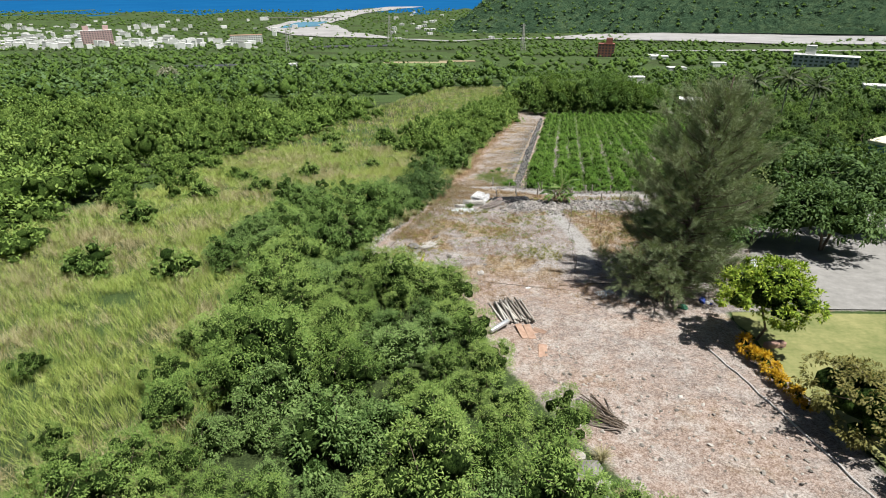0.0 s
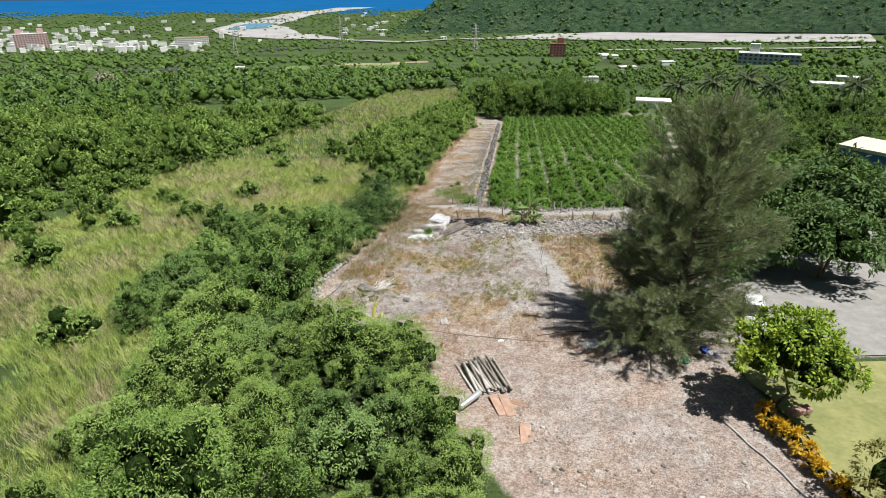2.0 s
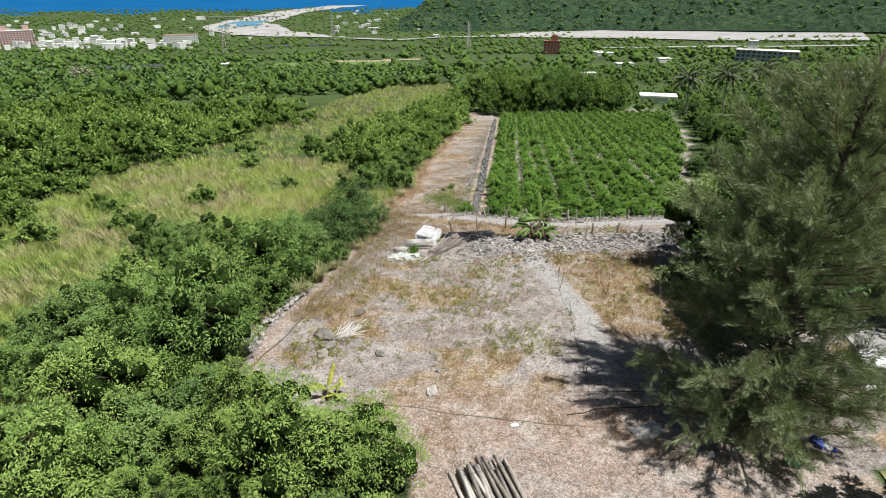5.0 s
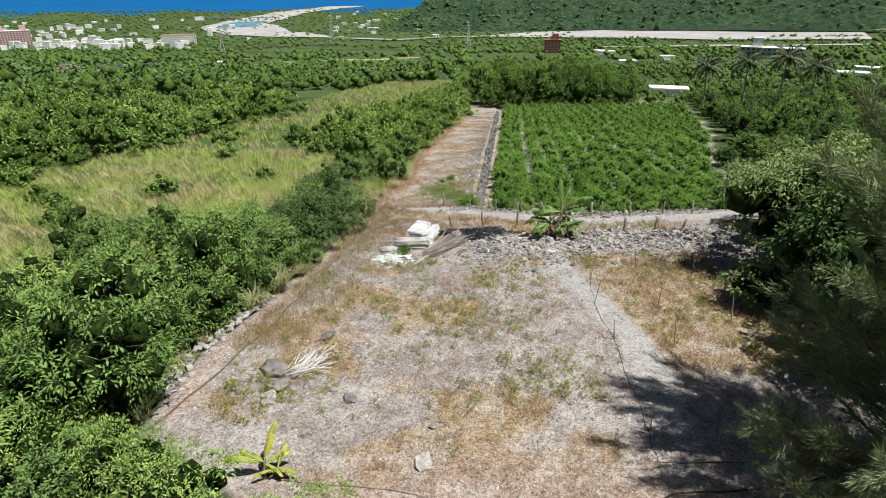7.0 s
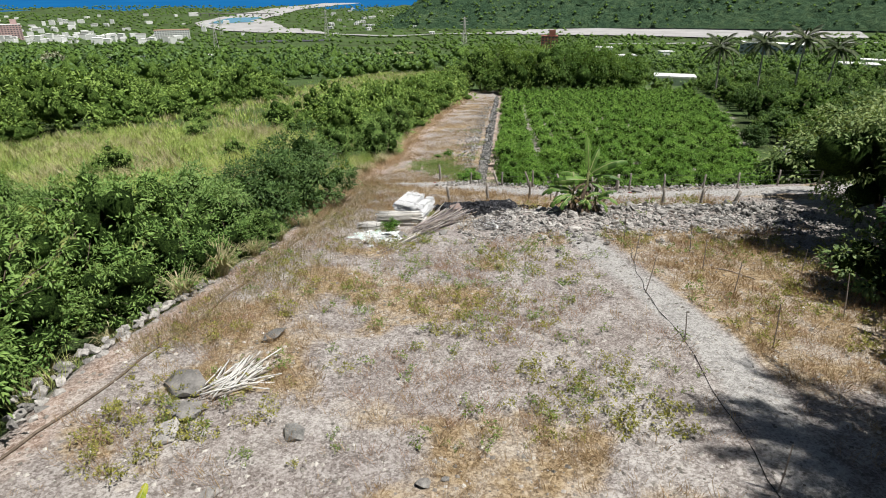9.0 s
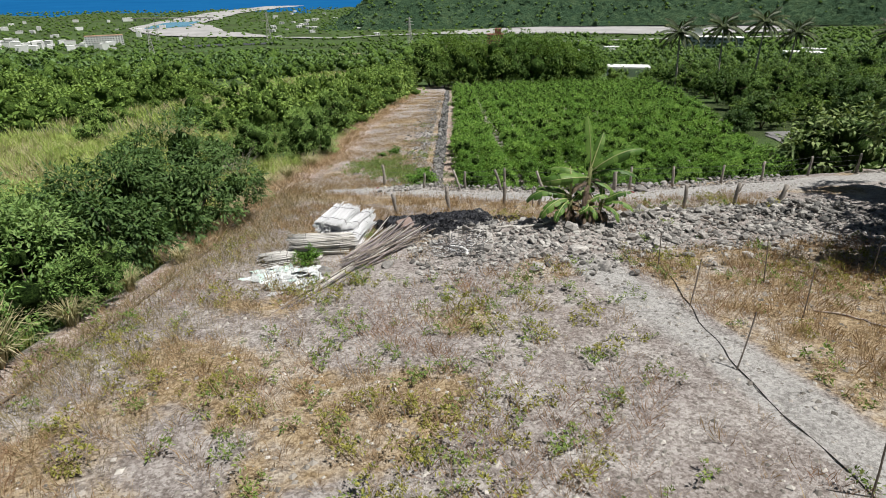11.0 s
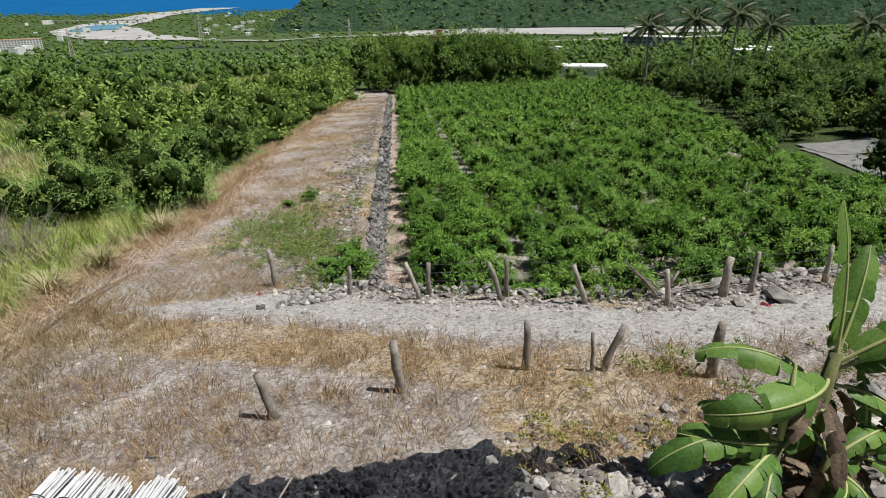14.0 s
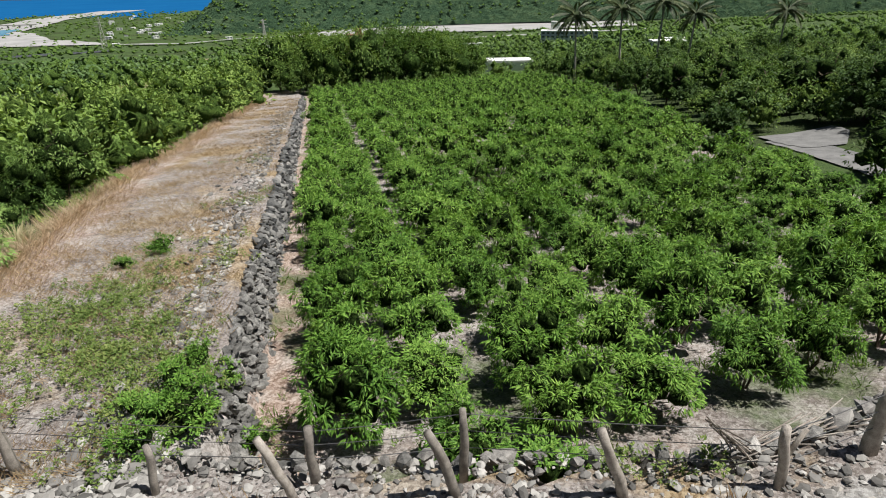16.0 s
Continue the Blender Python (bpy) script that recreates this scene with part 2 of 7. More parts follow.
class Pile:
    """Collects quads from several sources for one mesh."""

    def __init__(self):
        self.v, self.f, self.n = [], [], 0

    def add(self, v, f):
        self.v.append(np.asarray(v, float).reshape(-1, 3))
        self.f.append(np.asarray(f, int).reshape(-1, 4) + self.n)
        self.n += len(self.v[-1])

    def mesh(self, name, mat, shade=False, inner=None):
        return mesh_np(name, np.concatenate(self.v), np.concatenate(self.f), mat, shade, inner)


def tube(points, radii, sides=6, cap=True):
    """A round bar along points: vertices and quads."""
    pts = [Vector(p) for p in points]
    v, f = [], []
    for i, p in enumerate(pts):
        d = (pts[min(i + 1, len(pts) - 1)] - pts[max(i - 1, 0)]).normalized()
        a = d.orthogonal().normalized()
        if i and abs(d.dot(last)) < 0.95:
            a = (last - d * last.dot(d)).normalized()
        last = a
        b = d.cross(a)
        r = radii[i] if hasattr(radii, "__len__") else radii
        v += [p + (a * math.cos(6.28318 * k / sides) + b * math.sin(6.28318 * k / sides)) * r for k in range(sides)]
    for i in range(len(pts) - 1):
        for k in range(sides):
            k2 = (k + 1) % sides
            f.append((i * sides + k, i * sides + k2, (i + 1) * sides + k2, (i + 1) * sides + k))
    if cap:
        e = (len(pts) - 1) * sides
        for k in range(1, sides - 2, 2):
            f.append((e, e + k, e + k + 1, e + k + 2))
            f.append((0, k + 2, k + 1, k))
    return np.array([tuple(p) for p in v]), f


def unit(a):
    return a / np.maximum(np.linalg.norm(a, axis=-1, keepdims=True), 1e-9)


def leaf_quads(pos, along, up, length, width, fold=0.12):
    """Kite-shaped leaves from pos, along their midrib, flat side to up."""
    along = unit(along)
    side = unit(np.cross(along, up) + 1e-6)
    nrm = np.cross(side, along)
    length, width = np.broadcast_to(length, len(pos))[:, None], np.broadcast_to(width, len(pos))[:, None]
    mid = pos + along * length * 0.45 - nrm * fold * length * 0.0
    v = np.stack([pos, mid + side * width / 2 + nrm * fold * width, pos + along * length - nrm * fold * length, mid - side * width / 2 + nrm * fold * width], axis=1)
    return v.reshape(-1, 3), np.arange(len(pos) * 4).reshape(-1, 4)


def ico(level):
    bm = bmesh.new()
    bmesh.ops.create_icosphere(bm, subdivisions=level, radius=1.0)
    v = np.array([tuple(p.co) for p in bm.verts])
    f = np.array([[p.index for p in q.verts] for q in bm.faces])
    bm.free()
    return v, np.concatenate([f, f[:, 2:3]], 1)


ICO = {0: (np.array([(1, 0, 0), (0, 1, 0), (-1, 0, 0), (0, -1, 0), (0, 0, 1), (0, 0, -1)], float), np.array([(0, 1, 4, 4), (1, 2, 4, 4), (2, 3, 4, 4), (3, 0, 4, 4), (1, 0, 5, 5), (2, 1, 5, 5), (3, 2, 5, 5), (0, 3, 5, 5)])), 1: ico(1)}


def crown(rng, radius, height, base, clumps, per, leaf, clump_r, droop=0.3, taper=0.0, hollow=0.8, flop=0.5, lumpy=0.12, core=0.54, level=1):
    """A crown of several rounded boughs, each covered with rosettes of leaves over a core coloured as shaded foliage.
    Returns quads and rosette centres.
    """
    lobes = int(np.clip(clumps // 6, 3, 16))
    i = np.arange(lobes)
    up = 0.98 - (i + 0.4) / lobes * 1.45
    ang = i * 2.39996 + rng.normal(size=lobes) * 0.35 + rng.random() * 6.28
    flat = np.sqrt(np.clip(1 - up ** 2, 0.05, 1))
    way = np.stack([np.cos(ang) * flat, np.sin(ang) * flat, up], 1)
    size = (0.30 + 0.20 * rng.random(lobes)) * (1.25 if lobes < 6 else 1.0)
    mid = way * (1.0 + lumpy * rng.normal(size=lobes) - 0.92 * size)[:, None]
    k = rng.integers(0, lobes, clumps * 4)
    d = unit(rng.normal(size=(len(k), 3)) + way[k] * 0.75 + np.array([0, 0, 0.45]))
    p = mid[k] + d * (size[k] * (hollow + (1.1 - hollow) * rng.random(len(k))))[:, None]
    gap = np.linalg.norm(p[:, None] - mid[None], axis=2) / size[None]
    gap[np.arange(len(k)), k] = 9
    best = np.argsort(gap.min(1) < 0.8, kind="stable")[:clumps]
    p, d = p[best], d[best]
    half_up, half_down = (height - base) * 0.58, (height - base) * 0.42
    centre = base + half_down

    def grow(q):
        z = centre + np.where(q[:, 2] > 0, q[:, 2] * half_up, q[:, 2] * half_down * 1.1)
        w = radius * (1 - taper * np.clip((z - base) / (height - base), 0, 1))
        return np.stack([q[:, 0] * w, q[:, 1] * w, np.maximum(z, 0.5 * base)], 1)

    c = grow(p)
    n = clumps * per
    out, cc = np.repeat(d, per, 0), np.repeat(c, per, 0)
    spread = np.repeat(0.65 + 0.7 * rng.random(clumps), per)
    ray = unit(rng.normal(size=(n, 3)) + out * 0.75)
    pos = cc + ray * (clump_r * spread * (0.15 + 0.75 * rng.random(n)))[:, None] * np.array([1, 1, 0.8])
    along = ray * 0.9 + out * 0.25 + rng.normal(size=(n, 3)) * 0.25
    along[:, 2] -= droop + flop * rng.random(n)
    nrm = out * 0.6 + ray * 0.3 + np.array([0.25, -0.1, 0.9]) + rng.normal(size=(n, 3)) * 0.30
    ln = leaf[0] * (0.6 + 0.8 * rng.random(n))
    v, f = leaf_quads(pos, along, nrm, ln, ln * leaf[1])
    # solid cores; their dark colour stands for the shade within the boughs
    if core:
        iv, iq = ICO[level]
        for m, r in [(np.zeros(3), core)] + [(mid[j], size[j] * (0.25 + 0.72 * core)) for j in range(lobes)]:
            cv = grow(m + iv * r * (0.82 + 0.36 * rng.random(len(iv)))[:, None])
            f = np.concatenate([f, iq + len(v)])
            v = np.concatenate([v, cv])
    v[:, 2] = np.maximum(v[:, 2], 0.03)
    return v, f, c


def limbs(rng, centres, height, r0, stems=3, spread=0.25, sides=5):
    """A stem or several, with limbs to some of the clump centres."""
    p = Pile()
    tops = []
    for s in range(stems):
        a = rng.random() * 6.28
        top = np.array([math.cos(a) * spread * height, math.sin(a) * spread * height, height * (0.45 + 0.2 * rng.random())])
        if stems == 1:
            top[:2] *= 0.3
        mid = top * 0.5 + np.append(rng.normal(size=2) * 0.05 * height, 0)
        v, f = tube([(0.03 * s, 0, -0.15), mid, top], [r0, r0 * 0.75, r0 * 0.5], sides)
        p.add(v, f)
        tops.append((mid, top))
    for i, c in enumerate(centres[:: max(1, len(centres) // 6)]):
        m, t = tops[i % len(tops)]
        b = t if c[2] > t[2] else m
        v, f = tube([b, (b + c) / 2 + np.array([0, 0, 0.04 * height]), c], [r0 * 0.45, r0 * 0.3, r0 * 0.12], 3)
        p.add(v, f)
    return p


def part(name, me, parent, label=""):
    ob = new(name, me)
    ob.parent = parent
    return tagged(ob, label)


def plant(name, rng, leafmat, label, category, group, radius, height, base, clumps, per, leaf, clump_r, stems=3, r0=0.05, **kw):
    """A bush or tree: an empty at its foot with a trunk and a crown."""
    root = new(name)
    v, f, c = crown(rng, radius, height, base, clumps, per, leaf, clump_r, **kw)
    part("trunk", limbs(rng, c, height, r0, stems).mesh("trunk", M_BARK, True), root, "grey-brown bark")
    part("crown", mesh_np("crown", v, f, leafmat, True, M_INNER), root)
    return tagged(root, label, category, group)


def place(ob, x, y, rz=0.0, s=1.0, z=None, sz=None):
    m = Matrix.LocRotScale((x, y, gz(x, y) if z is None else z), Euler((0, 0, rz)), (s, s, s if sz is None else sz))
    ob.matrix_basis = m
    return ob


def repeat(kinds, spots, rng, lo=0.8, hi=1.2):
    """The given plants, set out on the spots (x, y[, size]); the first ones are used themselves."""
    used = set()
    for x, y, *size in spots:
        k = int(rng.integers(len(kinds)))
        ob = kinds[k]
        s = (size[0] if size else 1.0) * (lo + (hi - lo) * rng.random())
        if k in used:
            ob = copy_thing(ob, Matrix())
        used.add(k)
        place(ob, x, y, rng.random() * 6.28, s, sz=s * (0.85 + 0.3 * rng.random()))
    for k, ob in enumerate(kinds):
        if k not in used:
            for o in (*ob.children_recursive, ob):
                bpy.data.objects.remove(o)


def scatter(rng, x0, x1, y0, y1, gap, keep, tries=40000, limit=99999):
    """Spots at least gap apart where keep(x, y) holds."""
    cells, spots = {}, []
    for _ in range(tries):
        x, y = x0 + (x1 - x0) * rng.random(), y0 + (y1 - y0) * rng.random()
        if not keep(x, y):
            continue
        i, j = int(x // gap), int(y // gap)
        if any((x - a) ** 2 + (y - b) ** 2 < gap * gap for p in (-1, 0, 1) for q in (-1, 0, 1) for a, b in cells.get((i + p, j + q), ())):
            continue
        cells.setdefault((i, j), []).append((x, y))
        spots.append((x, y))
        if len(spots) >= limit:
            break
    return spots


def many(rng, template, xs, ys, size, tall=None, zs=None):
    """Copies of a template of quads at many places, as arrays for one mesh."""
    v, f = template
    n = len(xs)
    a = rng.random(n) * 6.2832
    ca, sa = np.cos(a)[:, None], np.sin(a)[:, None]
    size = np.broadcast_to(size, n)[:, None]
    tall = size if tall is None else np.broadcast_to(tall, n)[:, None]
    zs = land(xs, ys) if zs is None else zs
    x = (v[None, :, 0] * ca - v[None, :, 1] * sa) * size + np.asarray(xs)[:, None]
    y = (v[None, :, 0] * sa + v[None, :, 1] * ca) * size + np.asarray(ys)[:, None]
    z = v[None, :, 2] * tall + np.asarray(zs)[:, None]
    vv = np.stack([x, y, z], -1).reshape(-1, 3)
    ff = (np.asarray(f)[None] + (np.arange(n) * len(v))[:, None, None]).reshape(-1, 4)
    return vv, ff


# ---------------------------------------------------------------- ground, one sheet to the coast
def steps(lo, hi, near_lo, near_hi, fine, grow=1.09):
    a = list(np.arange(near_lo, near_hi + 1e-6, fine))
    d, x = fine, near_hi
    while x < hi:
        d *= grow
        x += d
        a.append(x)
    d, x = fine, near_lo
    while x > lo:
        d *= grow
        x -= d
        a.insert(0, x)
    return np.array(a)


gx, gy = steps(-5000, 5000, -11, 29, 0.55, 1.09), steps(-1400, 4000, 34, 96, 0.55, 1.055)
GX, GY = np.meshgrid(gx, gy)
GZ = land(GX, GY)
nx, ny = len(gx), len(gy)
idx = np.arange(nx * ny).reshape(ny, nx)
quads = np.stack([idx[:-1, :-1], idx[:-1, 1:], idx[1:, 1:], idx[1:, :-1]], -1).reshape(-1, 4)
ground_me = mesh_np("ground", np.stack([GX, GY, GZ], -1).reshape(-1, 3), quads, M_CONCRETE, True)


def zones(x, y):
    """How much of grey track, green growth, straw and red earth covers the ground at a place."""
    left = smooth(plot_left(y) - x, -0.4, 1.2)
    orch = in_orchard(x, y)
    w1, w2 = wob(x, y, 0.7, 1), wob(x, y, 0.23, 5)
    fy = y - fence_y(x)
    track = smooth(fy, -3.1, -2.3) * (1 - smooth(fy, -0.7, -0.1)) * (1 - left)
    # a worn path along the cable fence and down the plot
    px = np.interp(y, [30, 46, 55, 62, 70], [13.0, 12.8, 14.0, 13.4, 13.0])
    track = np.maximum(track, 0.8 * (1 - smooth(np.abs(x - px), 0.5, 1.3)) * smooth(y, 44, 50) * (1 - smooth(y, 66, 70)))
    green = np.maximum(left, smooth(bush_edge(y) - x, 0.0, 1.5) * (1 - smooth(y, 49, 53)))
    lawn = smooth(x, 21.2, 21.8) * (1 - smooth(y, 39.0, 40.5)) * smooth(y, -30, -20)
    far = smooth(y, 195, 230)
    green = np.maximum(green, np.maximum(lawn, far))
    green = np.maximum(green, 0.55 * orch * smooth(w1 + w2, 0.1, 0.7))
    green = np.maximum(green, smooth(x - orchard_right(y), 0.0, 1.5) * smooth(y, 70, 76))
    straw = smooth(w1 * 0.6 + w2 * 0.8, -0.05, 0.6) * (1 - left) * (1 - orch)
    straw = np.maximum(straw, smooth(x, 13.5, 15.5) * (1 - smooth(x, 22, 24)) * smooth(y, 50, 54) * (1 - smooth(y, 67, 70)))
    straw = np.maximum(straw, smooth(fy, -6.2, -5.2) * (1 - smooth(fy, -3.6, -2.9)) * smooth(18 - x, 0, 3) * (1 - left))
    bank = smooth(y, 84, 89) * (1 - smooth(x - wall_x(y), -2.6, -0.6)) * (1 - left)
    straw = np.maximum(straw, bank * (0.40 + 0.30 * w1))
    heap = np.exp(-(((y - 70.0 + 0.05 * (x - 14)) / 2.6) ** 4)) * smooth(x, 7.5, 9.5)
    straw = straw * (1 - heap)
    red = np.exp(-(((x - 14.5) / 4.5) ** 2 + ((y - 37.5) / 2.6) ** 2)) * 0.9
    red = np.maximum(red, 0.9 * np.exp(-((x - plot_left(y) - 0.5) / np.interp(y, [60, 82, 90], [0.7, 0.8, 1.7])) ** 2) * smooth(y, 48, 52))
    red = np.maximum(red, 1.0 * np.exp(-((x - wall_x(y) - 1.25) / 0.75) ** 4) * orch)
    red = np.maximum(red, 0.35 * orch)
    red = np.maximum(red, (0.60 + 0.22 * w2) * (1 - smooth(y, 44, 52)) * (1 - smooth(x, 20.5, 21.5)))
    return np.stack([track, green, straw * (1 - track), red * (1 - track)], -1)


att = ground_me.color_attributes.new("zone", "FLOAT_COLOR", "POINT")
att.data.foreach_set("color", zones(GX, GY).reshape(-1, 4).astype(np.float32).ravel())


def ground_material():
    m, nt, b = material("stony_ground", 0.95, 0.2)
    at = nt.nodes.new("ShaderNodeAttribute")
    at.attribute_name = "zone"
    sep = nt.nodes.new("ShaderNodeSeparateColor")
    nt.links.new(at.outputs["Color"], sep.inputs[0])
    big, mid, fine = noise_fac(nt, 0.35, 5), noise_fac(nt, 1.6, 6, 0.75), noise_fac(nt, 9.0, 5, 0.8)
    tc = nt.nodes.new("ShaderNodeTexCoord")
    cells = []
    for scale in (7.0, 19.0):
        vor = node(nt, "ShaderNodeTexVoronoi", Scale=scale, Randomness=1.0)
        nt.links.new(tc.outputs["Object"], vor.inputs["Vector"])
        one = nt.nodes.new("ShaderNodeSeparateColor")
        nt.links.new(vor.outputs["Color"], one.inputs[0])
        cells.append(one.outputs[0])
    pebble = maths(nt, "MULTIPLY_ADD", cells[0], 0.10, maths(nt, "MULTIPLY", cells[1], 0.18))
    grit = maths(nt, "MULTIPLY_ADD", fine, 0.55, maths(nt, "MULTIPLY_ADD", mid, 0.30, pebble))
    grit = maths(nt, "MULTIPLY_ADD", grit, 1.15, -0.13)
    base = ramp(nt, grit, [(0.36, (0.098, 0.086, 0.078)), (0.50, (0.252, 0.226, 0.210)), (0.64, (0.45, 0.420, 0.398))])
    base = blend(nt, maths(nt, "MULTIPLY", big, 0.5), base, (0.26, 0.203, 0.168))
    pale = ramp(nt, noise_fac(nt, 0.55, 4, 0.7), [(0.46, (0.0, 0.0, 0.0)), (0.62, (1.0, 1.0, 1.0))])
    track = ramp(nt, grit, [(0.35, (0.21, 0.20, 0.185)), (0.65, (0.48, 0.465, 0.44))])
    straw = ramp(nt, grit, [(0.36, (0.125, 0.085, 0.046)), (0.50, (0.270, 0.194, 0.110)), (0.64, (0.44, 0.345, 0.218))])
    red = ramp(nt, grit, [(0.36, (0.17, 0.112, 0.082)), (0.50, (0.31, 0.230, 0.182)), (0.64, (0.50, 0.410, 0.352))])
    green = ramp(nt, grit, [(0.36, (0.018, 0.030, 0.010)), (0.50, (0.040, 0.062, 0.020)), (0.66, (0.080, 0.105, 0.036))])
    fields = ramp(nt, noise_fac(nt, 0.013, 3, 0.6), [(0.44, (0.0, 0.0, 0.0)), (0.50, (1.0, 1.0, 1.0))])
    green = blend(nt, fields, green, ramp(nt, grit, [(0.36, (0.034, 0.066, 0.018)), (0.64, (0.085, 0.130, 0.040))]))
    broken = maths(nt, "MULTIPLY_ADD", mid, 1.0, -0.5)

    def ragged(s, k=1.2):
        f = maths(nt, "MULTIPLY_ADD", broken, k, s)
        g = nt.nodes.new("ShaderNodeMapRange")
        g.inputs["From Min"].default_value, g.inputs["From Max"].default_value = 0.3, 0.7
        nt.links.new(f, g.inputs["Value"])
        return g.outputs[0]

    c = blend(nt, ragged(sep.outputs[2]), base, straw)
    c = blend(nt, ragged(at.outputs["Alpha"]), c, red)
    c = blend(nt, maths(nt, "MULTIPLY", pale, 0.5), c, ramp(nt, grit, [(0.36, (0.24, 0.215, 0.19)), (0.64, (0.62, 0.59, 0.55))]))
    c = blend(nt, ragged(sep.outputs[0], 0.6), c, track)
    c = blend(nt, ragged(sep.outputs[1], 0.9), c, green)
    nt.links.new(c, b.inputs["Base Color"])
    bump(nt, b, grit, 1.0, 0.08)
    return m


ground_me.materials[0] = ground_material()
ground = tagged(new("ground", ground_me), "stony sun-bleached ground with dry grass and red earth", "ground", kind="structure")

# sea
M_SEA = plain("sea_water", (0.007, 0.085, 0.230), (0.010, 0.105, 0.265), 0.004, rough=0.6, spec=0.0, bumpy=0.15, dist=0.4)
sv, sf = [(-7000, 3100, -170.2), (7000, 3100, -170.2), (7000, 9000, -170.2), (-7000, 9000, -170.2)], [(0, 1, 2, 3)]
tagged(new("sea", mesh_np("sea", sv, sf, M_SEA)), "deep blue open sea beyond the coast", "sea", kind="structure")

# ---------------------------------------------------------------- mountain across the river
def mountain():
    u = np.linspace(0, 1, 330)
    w = np.linspace(0, 1, 90)
    U, W = np.meshgrid(u, w)
    foot_x, foot_y = -70 + U * 4000, 2190 + 130 * np.sin(U * 7) - 900 * U
    dx, dy = 0.25, 0.97
    ridge = np.interp(u, [0, 0.01, 0.035, 0.06, 0.1, 0.25, 0.4, 0.6, 0.8, 1.0], [0, 35, 110, 165, 220, 300, 360, 420, 460, 480])[None, :]
    prof = W ** 0.8
    z0 = -171 + 45 * U
    Z = z0 + ridge * prof * (1 + 0.10 * wob(foot_x, W * 900, 0.009, 2) * W)
    X, Y = foot_x + dx * W * 620, foot_y + dy * W * 620
    gully = np.abs(np.sin(U * 46 + 2.2 * np.sin(W * 5 + U * 20)))
    Z = Z - 26 * (1 - gully) * prof * (1.1 - W)
    rng = np.random.default_rng(5)
    Z = Z + rng.normal(size=Z.shape) * 3.0 * (W > 0.01) * smooth(ridge, 10, 80)
    X = X + rng.normal(size=Z.shape) * 3.0
    k = np.arange(U.size).reshape(U.shape)
    q = np.stack([k[:-1, :-1], k[:-1, 1:], k[1:, 1:], k[1:, :-1]], -1).reshape(-1, 4)
    return np.stack([X, Y, Z], -1), q


MV, MQ = mountain()
m_mtn, nt, b = material("forest_slope", 0.9, 0.1)
f = maths(nt, "MULTIPLY_ADD", noise_fac(nt, 0.05, 6, 0.75), 0.7, maths(nt, "MULTIPLY", noise_fac(nt, 0.008, 3), 0.3))
nt.links.new(ramp(nt, f, [(0.33, (0.018, 0.042, 0.024)), (0.5, (0.044, 0.084, 0.042)), (0.68, (0.095, 0.140, 0.066))]), b.inputs["Base Color"])
bump(nt, b, noise_fac(nt, 0.09, 5, 0.8), 1.0, 9.0)
tagged(new("mountain", mesh_np("mountain", MV.reshape(-1, 3), MQ, m_mtn, False)), "steep mountain covered with dark green forest", "mountain", kind="structure")
rng = np.random.default_rng(6)
sel = MV[1:88, 1:-1].reshape(-1, 3)
sel = sel[rng.random(len(sel)) < 0.07]
v, f, _ = crown(rng, 7.5, 11, -2, 6, 2, (5.0, 0.9), 3.0, droop=0.2, core=0.9, level=0)
vv, ff = many(rng, (v, f), sel[:, 0] + rng.normal(size=len(sel)) * 5, sel[:, 1] + rng.normal(size=len(sel)) * 5, 0.6 + 0.7 * rng.random(len(sel)), zs=sel[:, 2] - 1)
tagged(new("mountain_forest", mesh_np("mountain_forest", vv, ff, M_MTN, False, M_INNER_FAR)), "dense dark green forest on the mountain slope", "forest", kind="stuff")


def ribbon(name, pairs, lift, mat, label, category, grow=0.0):
    """A strip laid on the land: pairs of left and right edge points."""
    a = np.array([p[0] for p in pairs], float)
    c = np.array([p[1] for p in pairs], float)
    s = np.linspace(0, len(pairs) - 1, len(pairs) * 14)
    i = np.arange(len(pairs))
    L = np.stack([np.interp(s, i, a[:, k]) for k in (0, 1)], -1)
    R = np.stack([np.interp(s, i, c[:, k]) for k in (0, 1)], -1)
    wig = grow * (np.sin(s * 5.1) + 0.6 * np.sin(s * 11.7 + 1))[:, None]
    d = unit(R - L)
    L, R = L - d * wig, R + d * wig * 0.7
    t = np.linspace(0, 1, 9)[None, :, None]
    P = L[:, None] * (1 - t) + R[:, None] * t
    z = land(P[..., 0], P[..., 1]) + lift
    k = np.arange(z.size).reshape(z.shape)
    q = np.stack([k[:-1, :-1], k[:-1, 1:], k[1:, 1:], k[1:, :-1]], -1).reshape(-1, 4)
    return tagged(new(name, mesh_np(name, np.concatenate([P, z[..., None]], -1).reshape(-1, 3), q, mat)), label, category, kind="structure")


M_RIVERBED = plain("river_gravel", (0.27, 0.265, 0.255), (0.45, 0.44, 0.43), 0.012, bumpy=0.2)
M_RIVER = plain("river_water", (0.10, 0.27, 0.40), (0.16, 0.36, 0.48), 0.01, rough=0.25, bumpy=0)
ribbon("riverbed", [((1500, 1900), (1150, 1430)), ((1155, 2080), (830, 1500)), ((830, 2170), (600, 1690)), ((420, 2060), (388, 1900)), ((203, 1960), (203, 1900)), ((27, 1790), (27, 1740)), ((-187, 2060), (-200, 2010))], 3.0, M_RIVERBED, "wide pale grey river bed of gravel", "riverbed", 12)
